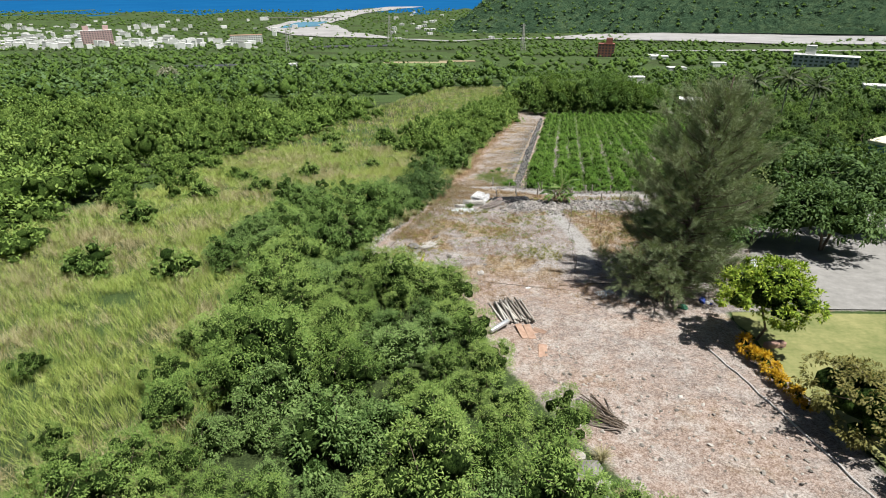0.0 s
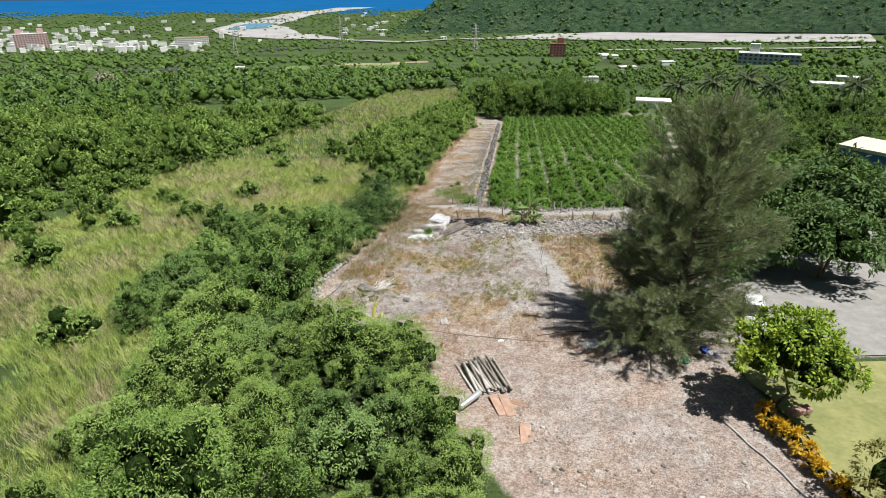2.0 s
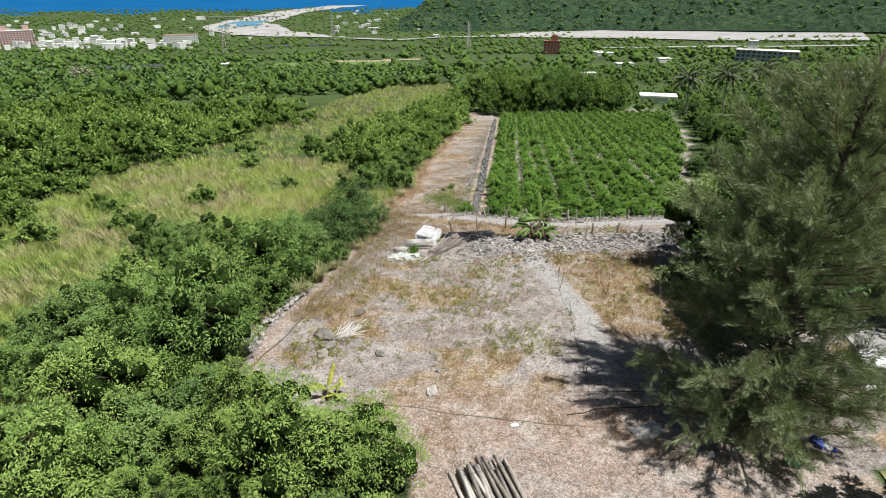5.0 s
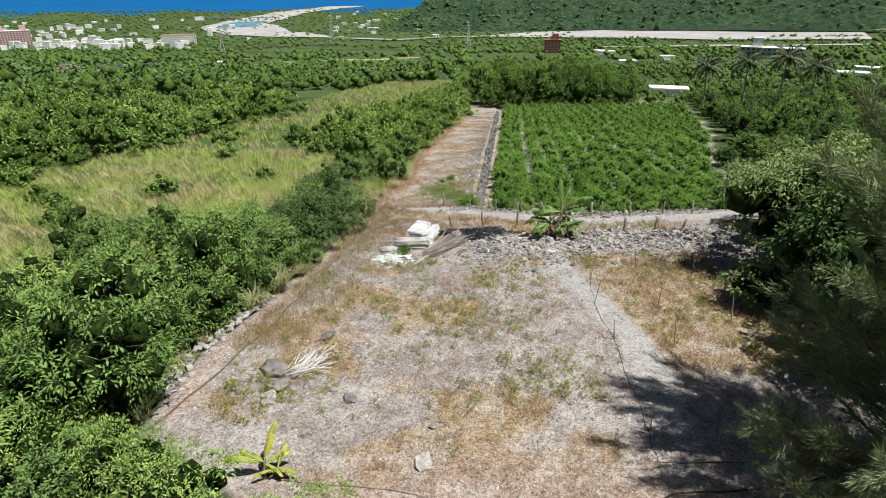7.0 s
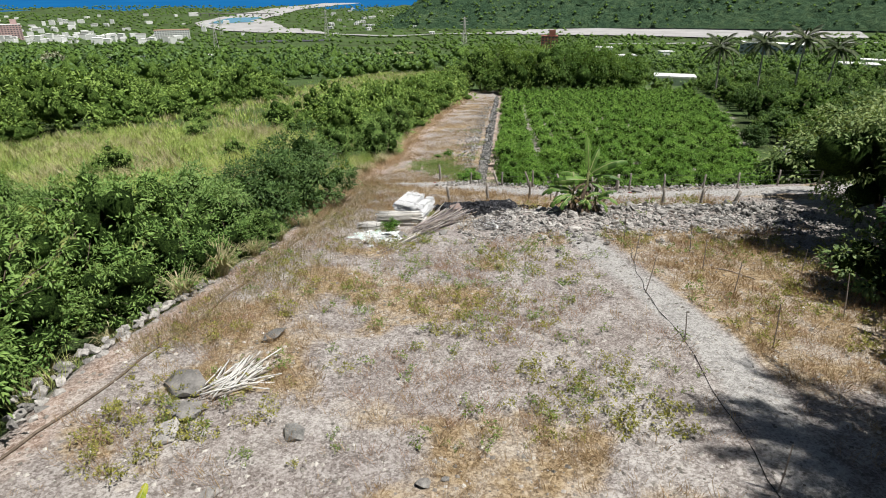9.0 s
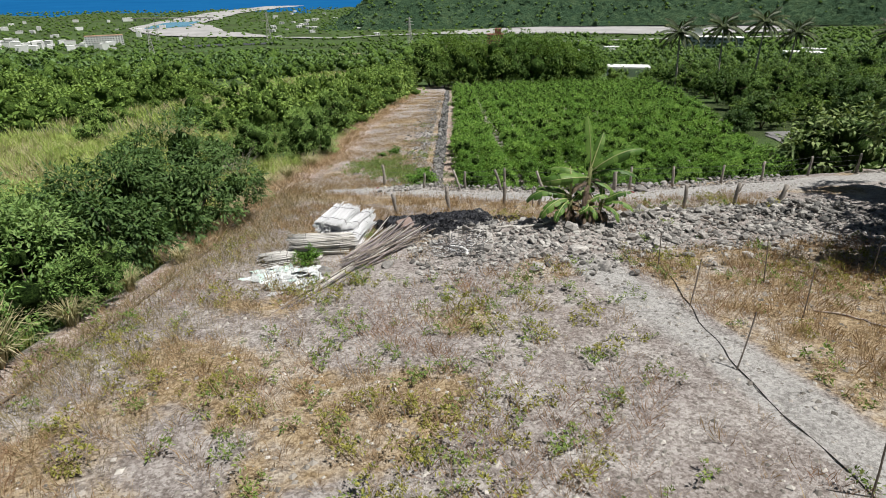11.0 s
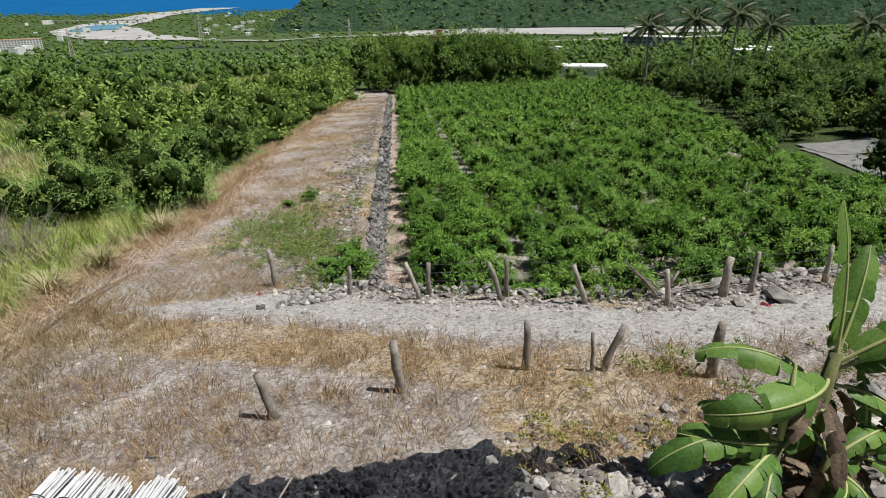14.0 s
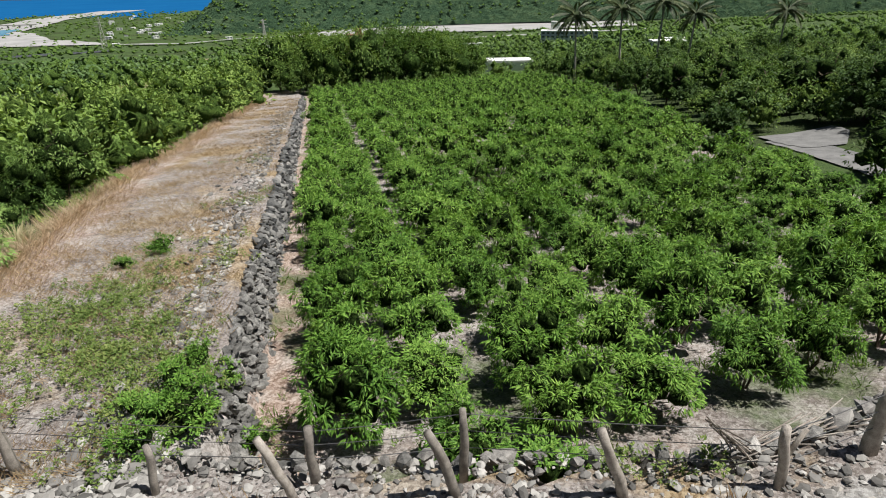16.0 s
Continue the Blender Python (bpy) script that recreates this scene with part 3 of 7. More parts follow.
ribbon("riverbed_mouth", [((-187, 2060), (-200, 2010)), ((-330, 2270), (-500, 2110)), ((-470, 2650), (-690, 2450)), ((-440, 3000), (-650, 2900)), ((-380, 3500), (-560, 3450)), ((-120, 4050), (-330, 4050))], 3.0, M_RIVERBED, "pale sand bars at the river mouth", "riverbed", 10)
ribbon("river", [((-480, 2480), (-620, 2420)), ((-500, 2600), (-630, 2560)), ((-490, 2760), (-600, 2740))], 4.0, M_RIVER, "blue river water between sand bars", "river", 6)
ribbon("riverbed_arm", [((428, 1275), (428, 1235)), ((548, 1262), (548, 1225)), ((760, 1240), (760, 1205)), ((1000, 1230), (1000, 1190))], 3.0, M_RIVERBED, "narrow pale arm of the river bed", "riverbed", 5)

# ---------------------------------------------------------------- orchard
rng = np.random.default_rng(11)
FRUIT_LABEL = "young orchard fruit tree with long drooping green leaves"
FT = ("fruit tree", "orchard trees")
fruit = [plant("fruit_tree", np.random.default_rng(20 + i), M_FRUIT, FRUIT_LABEL, *FT, 1.12, 2.2, 0.30, 150, 22, (0.155, 0.23), 0.19, stems=3, r0=0.045, droop=0.25, core=0.5, lumpy=0.12) for i in range(4)]
fruit_b = [plant("fruit_tree", np.random.default_rng(25 + i), M_FRUIT, FRUIT_LABEL, *FT, 1.12, 2.2, 0.30, 110, 14, (0.19, 0.28), 0.21, stems=3, r0=0.045, droop=0.25, core=0.52, lumpy=0.12) for i in range(4)]
fruit_c = [plant("fruit_tree", np.random.default_rng(35 + i), M_FRUIT, FRUIT_LABEL, *FT, 1.12, 2.15, 0.30, 48, 8, (0.28, 0.34), 0.25, stems=2, r0=0.05, droop=0.2, core=0.55, lumpy=0.12) for i in range(4)]
TREE_GAP = 2.45
spots = []
for r in range(40):
    for k in range(-3, 60):
        y = 83.2 + k * TREE_GAP * 0.98 - r * 0.12
        x = float(wall_x(y)) + 2.75 + (r // 2) * 4.75 + (r % 2) * 2.15
        x, y = x + rng.normal() * 0.16, y + rng.normal() * 0.2
        if y < float(fence_y(x)) + 2.1 or y > 196 - 0.06 * x or x > float(orchard_right(y)) - 1 or (r * 7 + k * 13) % 29 == 0:
            continue
        spots.append((x, y))
spots.sort(key=lambda p: (p[0] - 16) ** 2 + (p[1] - 82) ** 2)
repeat(fruit, spots[:44], rng, 0.74, 1.04)
repeat(fruit_b, spots[44:130], rng, 0.74, 1.04)
repeat(fruit_c, spots[130:300], rng, 0.76, 1.06)
rest = np.array(spots[300:])
v, f, _ = crown(np.random.default_rng(31), 1.2, 2.15, 0.2, 30, 4, (0.36, 0.40), 0.26, droop=0.2, level=0, core=0.7, lumpy=0.1)
vv, ff = many(rng, (v, f), rest[:, 0], rest[:, 1], 0.85 + 0.25 * rng.random(len(rest)))
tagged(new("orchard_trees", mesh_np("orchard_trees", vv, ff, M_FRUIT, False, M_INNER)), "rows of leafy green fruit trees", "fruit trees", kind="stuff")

# ---------------------------------------------------------------- scrub along the plot
rng = np.random.default_rng(41)
LEUC_LABEL, BROAD_LABEL = "feathery light green leucaena bush", "dense green broadleaf bush"
leuc = [plant("leucaena_bush", np.random.default_rng(50 + i), M_LEUC, LEUC_LABEL, "bush", "scrub along the plot",
              2.0, 3.9, 0.3, 220, 20, (0.125, 0.36), 0.36, stems=4, r0=0.05, flop=0.3, droop=0.05, lumpy=0.14, core=0.46, hollow=0.8) for i in range(5)]
leuc_b = [plant("leucaena_bush", np.random.default_rng(55 + i), M_LEUC_DIM, LEUC_LABEL, "bush", "scrub along the plot",
                2.0, 3.8, 0.3, 160, 16, (0.155, 0.34), 0.36, stems=3, r0=0.05, flop=0.3, droop=0.05, lumpy=0.14, core=0.46, hollow=0.8) for i in range(4)]
broad = [plant("broadleaf_bush", np.random.default_rng(60 + i), M_BUSH, BROAD_LABEL, "bush", "scrub along the plot",
               1.8, 2.9, 0.15, 180, 17, (0.14, 0.46), 0.32, stems=4, r0=0.05, droop=0.2, lumpy=0.14, core=0.48) for i in range(3)]


def scrub_ok(x, y):
    if y < 49:
        return x < bush_edge(y) - 1.6 and x > -15 - 2 * wob(x, y, 0.2)
    return x < plot_left(y) - (2.5 if 50 < y < 60 else 1.7) and x > grass_right(y) + 4 * wob(x, y, 0.22, 3)


sp = scatter(rng, -30, 14, 10, 112, 2.25, scrub_ok)
kinds_a, kinds_b, kinds_c = [], [], []
for p in sp:
    if math.hypot(p[0] - 6.9, p[1] - 21.9) < 2.3:
        continue
    w = wob(p[0], p[1], 0.30, 8)
    if (w < -0.5 and p[1] > 49) or (60 < p[1] < 79 and p[0] > -7.5) or (79 <= p[1] < 97 and p[0] > -17):
        continue
    size = 0.86 + 0.62 * max(w, -0.35 if p[1] < 49 else -1)
    if wob(p[0], p[1], 0.27, 12) > 0.3:
        kinds_c.append((*p, size))
    else:
        (kinds_a if p[1] < 49 else kinds_b).append((*p, size))
kinds_a += [(-18, 21, 0.6), (-20.5, 24, 0.5), (-17.5, 35, 0.6), (-19, 18.5, 0.7), (-24, 22, 0.5), (-26, 31, 0.5), (-13, 47, 1.3), (-3.5, 41, 1.15)]
kinds_b += [(-9.5, 52, 1.35), (-11, 57.5, 1.4), (-8.6, 63.5, 1.2), (-15.5, 55, 1.2), (-8.5, 70, 1.25), (-1.8, 99.5, 0.9), (-6.0, 63.0, 1.0), (-5.4, 66.2, 1.05), (-4.4, 69.6, 0.75), (-7.0, 60.0, 1.0), (-7.8, 66.4, 1.2), (-3.3, 66.9, 0.5), (-9.2, 57.0, 1.1)]
repeat(leuc, kinds_a, rng, 0.75, 1.15)
repeat(leuc_b, kinds_b, rng, 0.75, 1.15)
repeat(broad, kinds_c, rng, 0.75, 1.15)

# thicker woods: scrub behind the tall grass, along the bank, beyond the orchard
v1b = crown(np.random.default_rng(76), 2.1, 5.4, 0.3, 66, 4, (0.38, 0.36), 0.55, droop=0.0, flop=0.2, lumpy=0.22, core=0.50)[:2]
v1c = crown(np.random.default_rng(77), 3.0, 3.6, 0.0, 60, 4, (0.42, 0.5), 0.5, droop=0.15, flop=0.3, lumpy=0.2, core=0.54)[:2]
v1 = crown(np.random.default_rng(71), 2.6, 4.6, 0.2, 66, 4, (0.40, 0.46), 0.5, droop=0.1, flop=0.2, lumpy=0.16, core=0.56)[:2]
v2 = crown(np.random.default_rng(72), 3.7, 5.5, 0.0, 16, 3, (0.95, 0.6), 1.0, droop=0.0, flop=0.2, lumpy=0.16, core=0.8, level=0)[:2]
v4 = crown(np.random.default_rng(74), 4.8, 5.0, -1.0, 3, 2, (2.2, 0.8), 1.6, droop=0.1, core=0.95, level=0)[:2]
v3 = crown(np.random.default_rng(73), 4.6, 6.0, -1.0, 7, 2, (1.7, 0.7), 1.4, droop=0.1, core=0.92, level=0)[:2]
pile_near, pile_far = Pile(), Pile()


def mixed(P, size):
    """Scrub of three shapes over the spots."""
    k = rng.integers(0, 3, len(P))
    for i, shape in enumerate((v1, v1b, v1c)):
        pile_near.add(*many(rng, shape, P[k == i, 0], P[k == i, 1], size[k == i]))


P = np.array(scatter(rng, -30, 40, 112, 225, 2.9, lambda x, y: x < plot_left(y) - 1.2 and x > grass_right(y) + 2 * wob(x, y, 0.2, 3)))
w = 1 + wob(P[:, 0], P[:, 1], 0.16, 4)
mixed(P, 0.35 + 0.45 * rng.random(len(P)) + 0.42 * w)
P = np.array(scatter(rng, -150, 0, 45, 210, 3.7, lambda x, y: x < grass_left(y) - 2.0 + 4.5 * wob(x, y, 0.10, 6) + 4.5 * wob(x, y, 0.27, 3) and wob(x, y, 0.06, 9) > -0.55 and wob(x, y, 0.13, 5) > -0.62 and x > -0.9 * y - 10))
mixed(P, 0.28 + 0.95 * rng.random(len(P)) ** 2.5 + 0.48 * (1 + wob(P[:, 0], P[:, 1], 0.10, 2)))
P = np.array(scatter(rng, -60, 0, 30, 200, 2.6, lambda x, y: grass_left(y) - 2 < x < grass_left(y) + 7 and wob(x, y, 0.4, 7) > 0.66))
mixed(P, 0.45 + 0.35 * rng.random(len(P)))
P = np.array(scatter(rng, 44, 175, 90, 215, 3.3, lambda x, y: x > orchard_right(y) + 5.5 and not (45 < x < 59 and 94 < y < 109) and x < 0.75 * y + 25))
mixed(P, 0.30 + 0.45 * rng.random(len(P)))
P = np.array(scatter(rng, -420, 720, 200, 520, 7.2, lambda x, y: (x < grass_left(y) or x > grass_right(y) + 3 or y > 350) and wob(x, y, 0.014, 9) + 0.5 * wob(x, y, 0.05, 3) > -0.22 and -0.85 * y < x < 1.5 * y, limit=2300))
pile_far.add(*many(rng, v2, P[:, 0], P[:, 1], np.where(P[:, 0] > 50, 0.6, 1) * (0.42 + 0.5 * rng.random(len(P)) + 1.0 * rng.random(len(P)) ** 5 + 0.42 * (1 + wob(P[:, 0], P[:, 1], 0.035, 5)))))
P = np.array(scatter(rng, -1500, 2300, 500, 1650, 15.5, lambda x, y: wob(x, y, 0.007, 4) + 0.5 * wob(x, y, 0.024, 3) > -0.18 and -0.85 * y < x < 1.55 * y, limit=2800))
pile_far.add(*many(rng, v3, P[:, 0], P[:, 1], 0.6 + 0.6 * rng.random(len(P)) + 1.0 * rng.random(len(P)) ** 5))
P = np.array(scatter(rng, -2600, 900, 1650, 3800, 27, lambda x, y: wob(x, y, 0.006, 4) > -0.35 and -0.85 * y < x < 0.3 * y, limit=2600))
pile_far.add(*many(rng, v4, P[:, 0], P[:, 1], 0.9 + 0.8 * rng.random(len(P))))
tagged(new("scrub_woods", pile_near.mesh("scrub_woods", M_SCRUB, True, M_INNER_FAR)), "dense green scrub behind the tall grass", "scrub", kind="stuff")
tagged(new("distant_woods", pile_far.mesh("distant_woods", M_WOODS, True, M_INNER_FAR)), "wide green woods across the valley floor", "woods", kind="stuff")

# tree row behind the orchard and the trees on its right side
row_kinds = [plant("row_tree", np.random.default_rng(80 + i), M_ROW, "tall dense green tree behind the orchard", "tree", "tree row behind the orchard",
                   6.0, 11.2, -1.0, 260, 13, (0.5, 0.38), 0.8, stems=3, r0=0.16, droop=0.15, lumpy=0.16, hollow=0.8, core=0.5) for i in range(3)]
row = [(32 + 5.8 * i + rng.normal(), 200 - 0.1 * i + rng.normal() * 2.0, 0.95 + 0.25 * wob(i * 1.0, 2.0, 1.1)) for i in range(8)]
row += [(30 + 6.4 * i + rng.normal(), 210 + rng.normal() * 2, 1.05) for i in range(7)]
repeat(row_kinds, row, rng, 0.9, 1.1)
SIDE = "trees beside the lane"
side_kinds = [plant("roadside_tree", np.random.default_rng(85), M_SIDE, "dark green broadleaf tree beside the lane", "tree", SIDE, 2.8, 4.6, 0.0, 74, 7, (0.38, 0.42), 0.5, stems=2, r0=0.1, droop=0.15, lumpy=0.15, core=0.52),
              plant("roadside_tree", np.random.default_rng(86), M_LEUC_DIM, "feathery green tree beside the lane", "tree", SIDE, 2.5, 5.4, 0.2, 74, 8, (0.34, 0.30), 0.55, stems=3, r0=0.1, droop=0.05, lumpy=0.18, core=0.46),
              plant("roadside_tree", np.random.default_rng(87), M_ROW, "bushy bright green tree beside the lane", "tree", SIDE, 3.1, 4.0, 0.0, 74, 7, (0.38, 0.40), 0.5, stems=2, r0=0.1, droop=0.15, lumpy=0.15, core=0.52),
              plant("roadside_tree", np.random.default_rng(88), M_BROAD, "dense dark tree beside the lane", "tree", SIDE, 2.6, 5.0, 0.3, 74, 7, (0.40, 0.45), 0.5, stems=2, r0=0.12, droop=0.15, lumpy=0.15, core=0.52)]
sp = scatter(rng, 40, 150, 60, 215, 4.6, lambda x, y: x > orchard_right(y) + 4.6 + 1.5 * wob(x, y, 0.2) and not (28 < x < 62 and y < 88) and not (46 < x < 59.5 and 96 < y < 109.5) and x < 0.72 * y + 25 and wob(x, y, 0.16, 2) > -0.62, limit=330)
repeat(side_kinds, [(x, y, 0.85 + 0.42 * wob(x, y, 0.13, 5)) for x, y in sp], rng, 0.6, 1.2)

# ---------------------------------------------------------------- casuarina
def casuarina():
    """Limbs rise from one leaning trunk and end in many upright plumes of long fine needles."""
    rng = np.random.default_rng(91)
    root = new("casuarina_tree")
    stem, C, D, L = Pile(), [], [], []
    H = 16.2

    def axis(h):
        return np.array([0.1 + 2.5 * min(1, h / 5) + 2.4 * max(0, h / H - 0.3), 0.2 + 2.8 * min(1, h / 6) ** 0.8 + 1.2 * max(0, h / H - 0.4), h])

    def reach(h):
        return float(np.interp(h, [0, 1.5, 3, 6, 9, 12, 14, 15.5, H], [4.0, 5.2, 5.8, 6.0, 5.6, 4.5, 3.2, 1.8, 0.4]))

    stem.add(*tube([axis(h) if h > 0 else np.array([0, 0, -0.3]) for h in (0, 0.6, 1.6, 3, 5, 8, 11, 14, 17, H)], [0.34, 0.32, 0.30, 0.27, 0.24, 0.19, 0.14, 0.09, 0.05, 0.02], 8))
    limbs_n = 170
    for i in range(limbs_n):
        h0 = 0.8 + (H - 1.6) * ((i + rng.random()) / limbs_n) ** 1.35
        a = i * 2.39996 + rng.normal() * 0.25
        out = np.array([math.cos(a), math.sin(a), 0])
        rise = 0.02 + 0.75 * (h0 / H) + 0.35 * rng.random() * min(1, h0 / 5)
        R = reach(h0 + 1.0) * (0.5 + 0.52 * rng.random())
        base = axis(h0)
        mid = base + out * R * 0.55 + np.array([0, 0, R * 0.45 * rise])
        tip = base + out * R + np.array([0, 0, R * rise * 1.05 + 0.2])
        stem.add(*tube([base, mid, tip], [0.075 * (1 - 0.6 * h0 / H), 0.045, 0.012], 4))
        plumes = int(6 + R * 5.0)
        for s in 0.14 + 0.88 * rng.random(plumes) ** 0.8:
            b = (base + (mid - base) * s / 0.55 if s < 0.55 else mid + (tip - mid) * (s - 0.55) / 0.45) + rng.normal(size=3) * 0.12
            d = unit(out * (0.6 + 0.3 * rng.random()) + np.array([0, 0, 0.25 + 0.5 * rng.random() + 0.5 * h0 / H]) + rng.normal(size=3) * 0.45)
            ln = (0.55 + 0.6 * rng.random()) * (1.0 if h0 < 13 else 0.8)
            stem.add(*tube([b, b + d * ln], [0.014, 0.004], 3, False))
            C.append(b)
            D.append(d)
            L.append(ln)
    C, D, L = np.array(C), np.array(D), np.array(L)
    k = 58
    c, d, l = np.repeat(C, k, 0), np.repeat(D, k, 0), np.repeat(L, k)
    n = len(c)
    off = unit(rng.normal(size=(n, 3)))
    t = 0.1 + 0.95 * rng.random(n)
    pos = c + d * (l * t)[:, None] + off * (0.05 + 0.10 * rng.random(n) * (1.15 - t))[:, None]
    al = d * 0.85 + off * 0.55 + np.array([0, 0, -0.12])
    v, f = leaf_quads(pos, al, off + np.array([0, 0, 0.5]), 0.17 + 0.19 * rng.random(n), 0.022, fold=0.08)
    v[:, 2] = np.maximum(v[:, 2], 0.5)
    part("trunk", stem.mesh("trunk", M_BARK, True), root, "rough grey-brown bark")
    part("crown", mesh_np("crown", v, f, M_CASU), root, "fine drooping grey-green needles")
    return tagged(root, "tall casuarina tree with fine grey-green needles", "tree")


place(casuarina(), 17.1, 41.5)
lime = plant("bright_leaf_tree", np.random.default_rng(95), M_LIME, "small tree with glossy bright green leaves", "tree", "", 2.9, 6.0, 2.0, 260, 34, (0.22, 0.5), 0.36, stems=1, r0=0.12, droop=0.0, lumpy=0.14, core=0.55)
place(lime, 21.9, 35.4)

# ---------------------------------------------------------------- tall grass
def tuft(rng, blades, height, spread, width, lean=(0.1, 0.9)):
    a = rng.random(blades) * 6.283
    tilt = lean[0] + (lean[1] - lean[0]) * rng.random(blades)
    d = np.stack([np.cos(a) * tilt, np.sin(a) * tilt, np.ones(blades)], 1)
    pos = np.stack([np.cos(a), np.sin(a), np.zeros(blades)], 1) * (spread * rng.random(blades))[:, None]
    return leaf_quads(pos, d, np.stack([-np.sin(a), np.cos(a), np.zeros(blades)], 1) + rng.normal(size=(blades, 3)) * 0.4, height * (0.55 + 0.6 * rng.random(blades)), width, fold=0.25)


t_fine, t_mid, t_far = tuft(rng, 17, 1.35, 0.45, 0.024, (0.05, 0.6)), tuft(rng, 15, 1.5, 0.55, 0.038, (0.05, 0.5)), tuft(rng, 10, 1.6, 0.9, 0.10, (0.05, 0.4))
grass, dry_cane = Pile(), Pile()


def sow(t, n, x0, x1, y0, y1, keep, size=1.0):
    """Tufts in drifts: some tall, some low, and the driest ones in a pile of their own."""
    x, y = x0 + (x1 - x0) * rng.random(n), y0 + (y1 - y0) * rng.random(n)
    k = keep(x, y)
    x, y = x[k], y[k]
    tall = size * (0.55 + 0.5 * rng.random(len(x)) + 0.45 * np.clip(wob(x, y, 0.45, 6) + 0.4 * wob(x, y, 1.3, 2), -0.6, 1))
    dry = wob(x, y, 0.21, 3) + 0.7 * wob(x, y, 0.7, 8) + rng.normal(size=len(x)) * 0.5 > 0.22
    for p, q in ((grass, ~dry), (dry_cane, dry)):
        p.add(*many(rng, t, x[q], y[q], size * (0.7 + 0.5 * rng.random(q.sum())), tall[q]))


def in_grass(x, y):
    return (x < grass_right(y) + 4) & (x > grass_left(y) - 3) & (wob(x, y, 0.3, 2) + 0.5 * wob(x, y, 0.9, 4) > -0.75)


sow(t_fine, 9600, -52, -10, 15, 62, lambda x, y: in_grass(x, y))
sow(t_fine, 3600, -18, 2, 76, 99, lambda x, y: (x < plot_left(y) - 1.8) & (wob(x, y, 0.6, 4) > -0.6), 1.15)
sow(t_mid, 9000, -52, 0, 60, 125, lambda x, y: in_grass(x, y))
sow(t_far, 7000, -40, 45, 125, 360, lambda x, y: in_grass(x, y))
sow(t_fine, 2600, -16, 6, 46, 112, lambda x, y: (x < plot_left(y) - 0.3) & (x > plot_left(y) - 2.2), 0.7)
M_CANE = foliage("dry_cane", (0.230, 0.185, 0.075), (0.400, 0.350, 0.155), (0.580, 0.530, 0.280), gain=1.0, patch=0.3, rough=0.7, drift=0.5, leaflet=8.0)
tagged(new("dry_tall_grass", dry_cane.mesh("dry_tall_grass", M_CANE)), "tall straw-yellow dry grass among green", "grass", kind="stuff")
tagged(new("tall_grass", grass.mesh("tall_grass", M_GRASS)), "tall yellow-green wild grass in the open strip", "grass", kind="stuff")

# ---------------------------------------------------------------- stones
def stone_meshes(mat, n, seed, flat=0.58):
    out = []
    for i in range(n):
        r = np.random.default_rng(seed + i)
        bm = bmesh.new()
        bmesh.ops.create_icosphere(bm, subdivisions=1, radius=0.5)
        stretch = Vector((1.0 + 0.5 * r.random(), 0.75 + 0.3 * r.random(), flat * (0.7 + 0.5 * r.random())))
        for v in bm.verts:
            v.co = Vector([a * b for a, b in zip(v.co, stretch)]) * (0.62 + 0.58 * r.random())
        me = bpy.data.meshes.new("stone")
        bm.to_mesh(me)
        bm.free()
        me.materials.append(mat)
        out.append(me)
    return out


STONES, DARKS = stone_meshes(M_STONE, 8, 300), stone_meshes(M_DARKSTONE, 8, 330)


def set_stone(meshes, parent, rng, x, y, z, size, name="stone"):
    ob = new(name, meshes[int(rng.integers(len(meshes)))])
    ob.parent = parent
    ob.matrix_basis = Matrix.LocRotScale((x, y, z), Euler((rng.normal() * 0.4, rng.normal() * 0.4, rng.random() * 6.28)), (size, size, size))
    return ob


def stone_pile_mesh(name, meshes, rng, xs, ys, zs, sizes, mat):
    """Many small stones joined in one mesh."""
    V, F, n = [], [], 0
    base = [(np.array([tuple(v.co) for v in me.vertices]), np.array([tuple(p.vertices) for p in me.polygons])) for me in meshes]
    for x, y, z, s in zip(xs, ys, zs, sizes):
        v, f = base[int(rng.integers(len(base)))]
        a = rng.random() * 6.28
        c, si = math.cos(a), math.sin(a)
        w = np.stack([v[:, 0] * c - v[:, 1] * si, v[:, 0] * si + v[:, 1] * c, v[:, 2] + 0.3 * v[:, 0] * rng.normal()], 1) * s + (x, y, z)
        V.append(w)
        F.append(np.concatenate([f, f[:, 2:3]], 1) + n)
        n += len(v)
    return mesh_np(name, np.concatenate(V), np.concatenate(F), mat)


def island_stone(name, lo, mid, hi):
    m, nt, b = material(name, 0.9, 0.25)
    geo = nt.nodes.new("ShaderNodeNewGeometry")
    f = maths(nt, "MULTIPLY_ADD", geo.outputs["Random Per Island"], 0.7, maths(nt, "MULTIPLY", noise_fac(nt, 9.0, 4), 0.3))
    nt.links.new(ramp(nt, f, [(0.15, lo), (0.5, mid), (0.9, hi)]), b.inputs["Base Color"])
    return m


M_RUBBLE = island_stone("loose_rubble", (0.090, 0.086, 0.080), (0.235, 0.224, 0.206), (0.50, 0.482, 0.446))
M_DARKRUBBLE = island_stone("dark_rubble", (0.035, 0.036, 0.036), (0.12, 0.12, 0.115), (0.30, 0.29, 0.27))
M_GRAVEL = island_stone("gravel", (0.13, 0.12, 0.105), (0.30, 0.275, 0.24), (0.58, 0.55, 0.50))

# dry stone wall down the side of the bank
rng = np.random.default_rng(101)
wall = new("wall_bank")
tagged(wall, "dry stone wall of dark rough field stones", "stone wall", kind="structure")
cells = []
y = 85.0
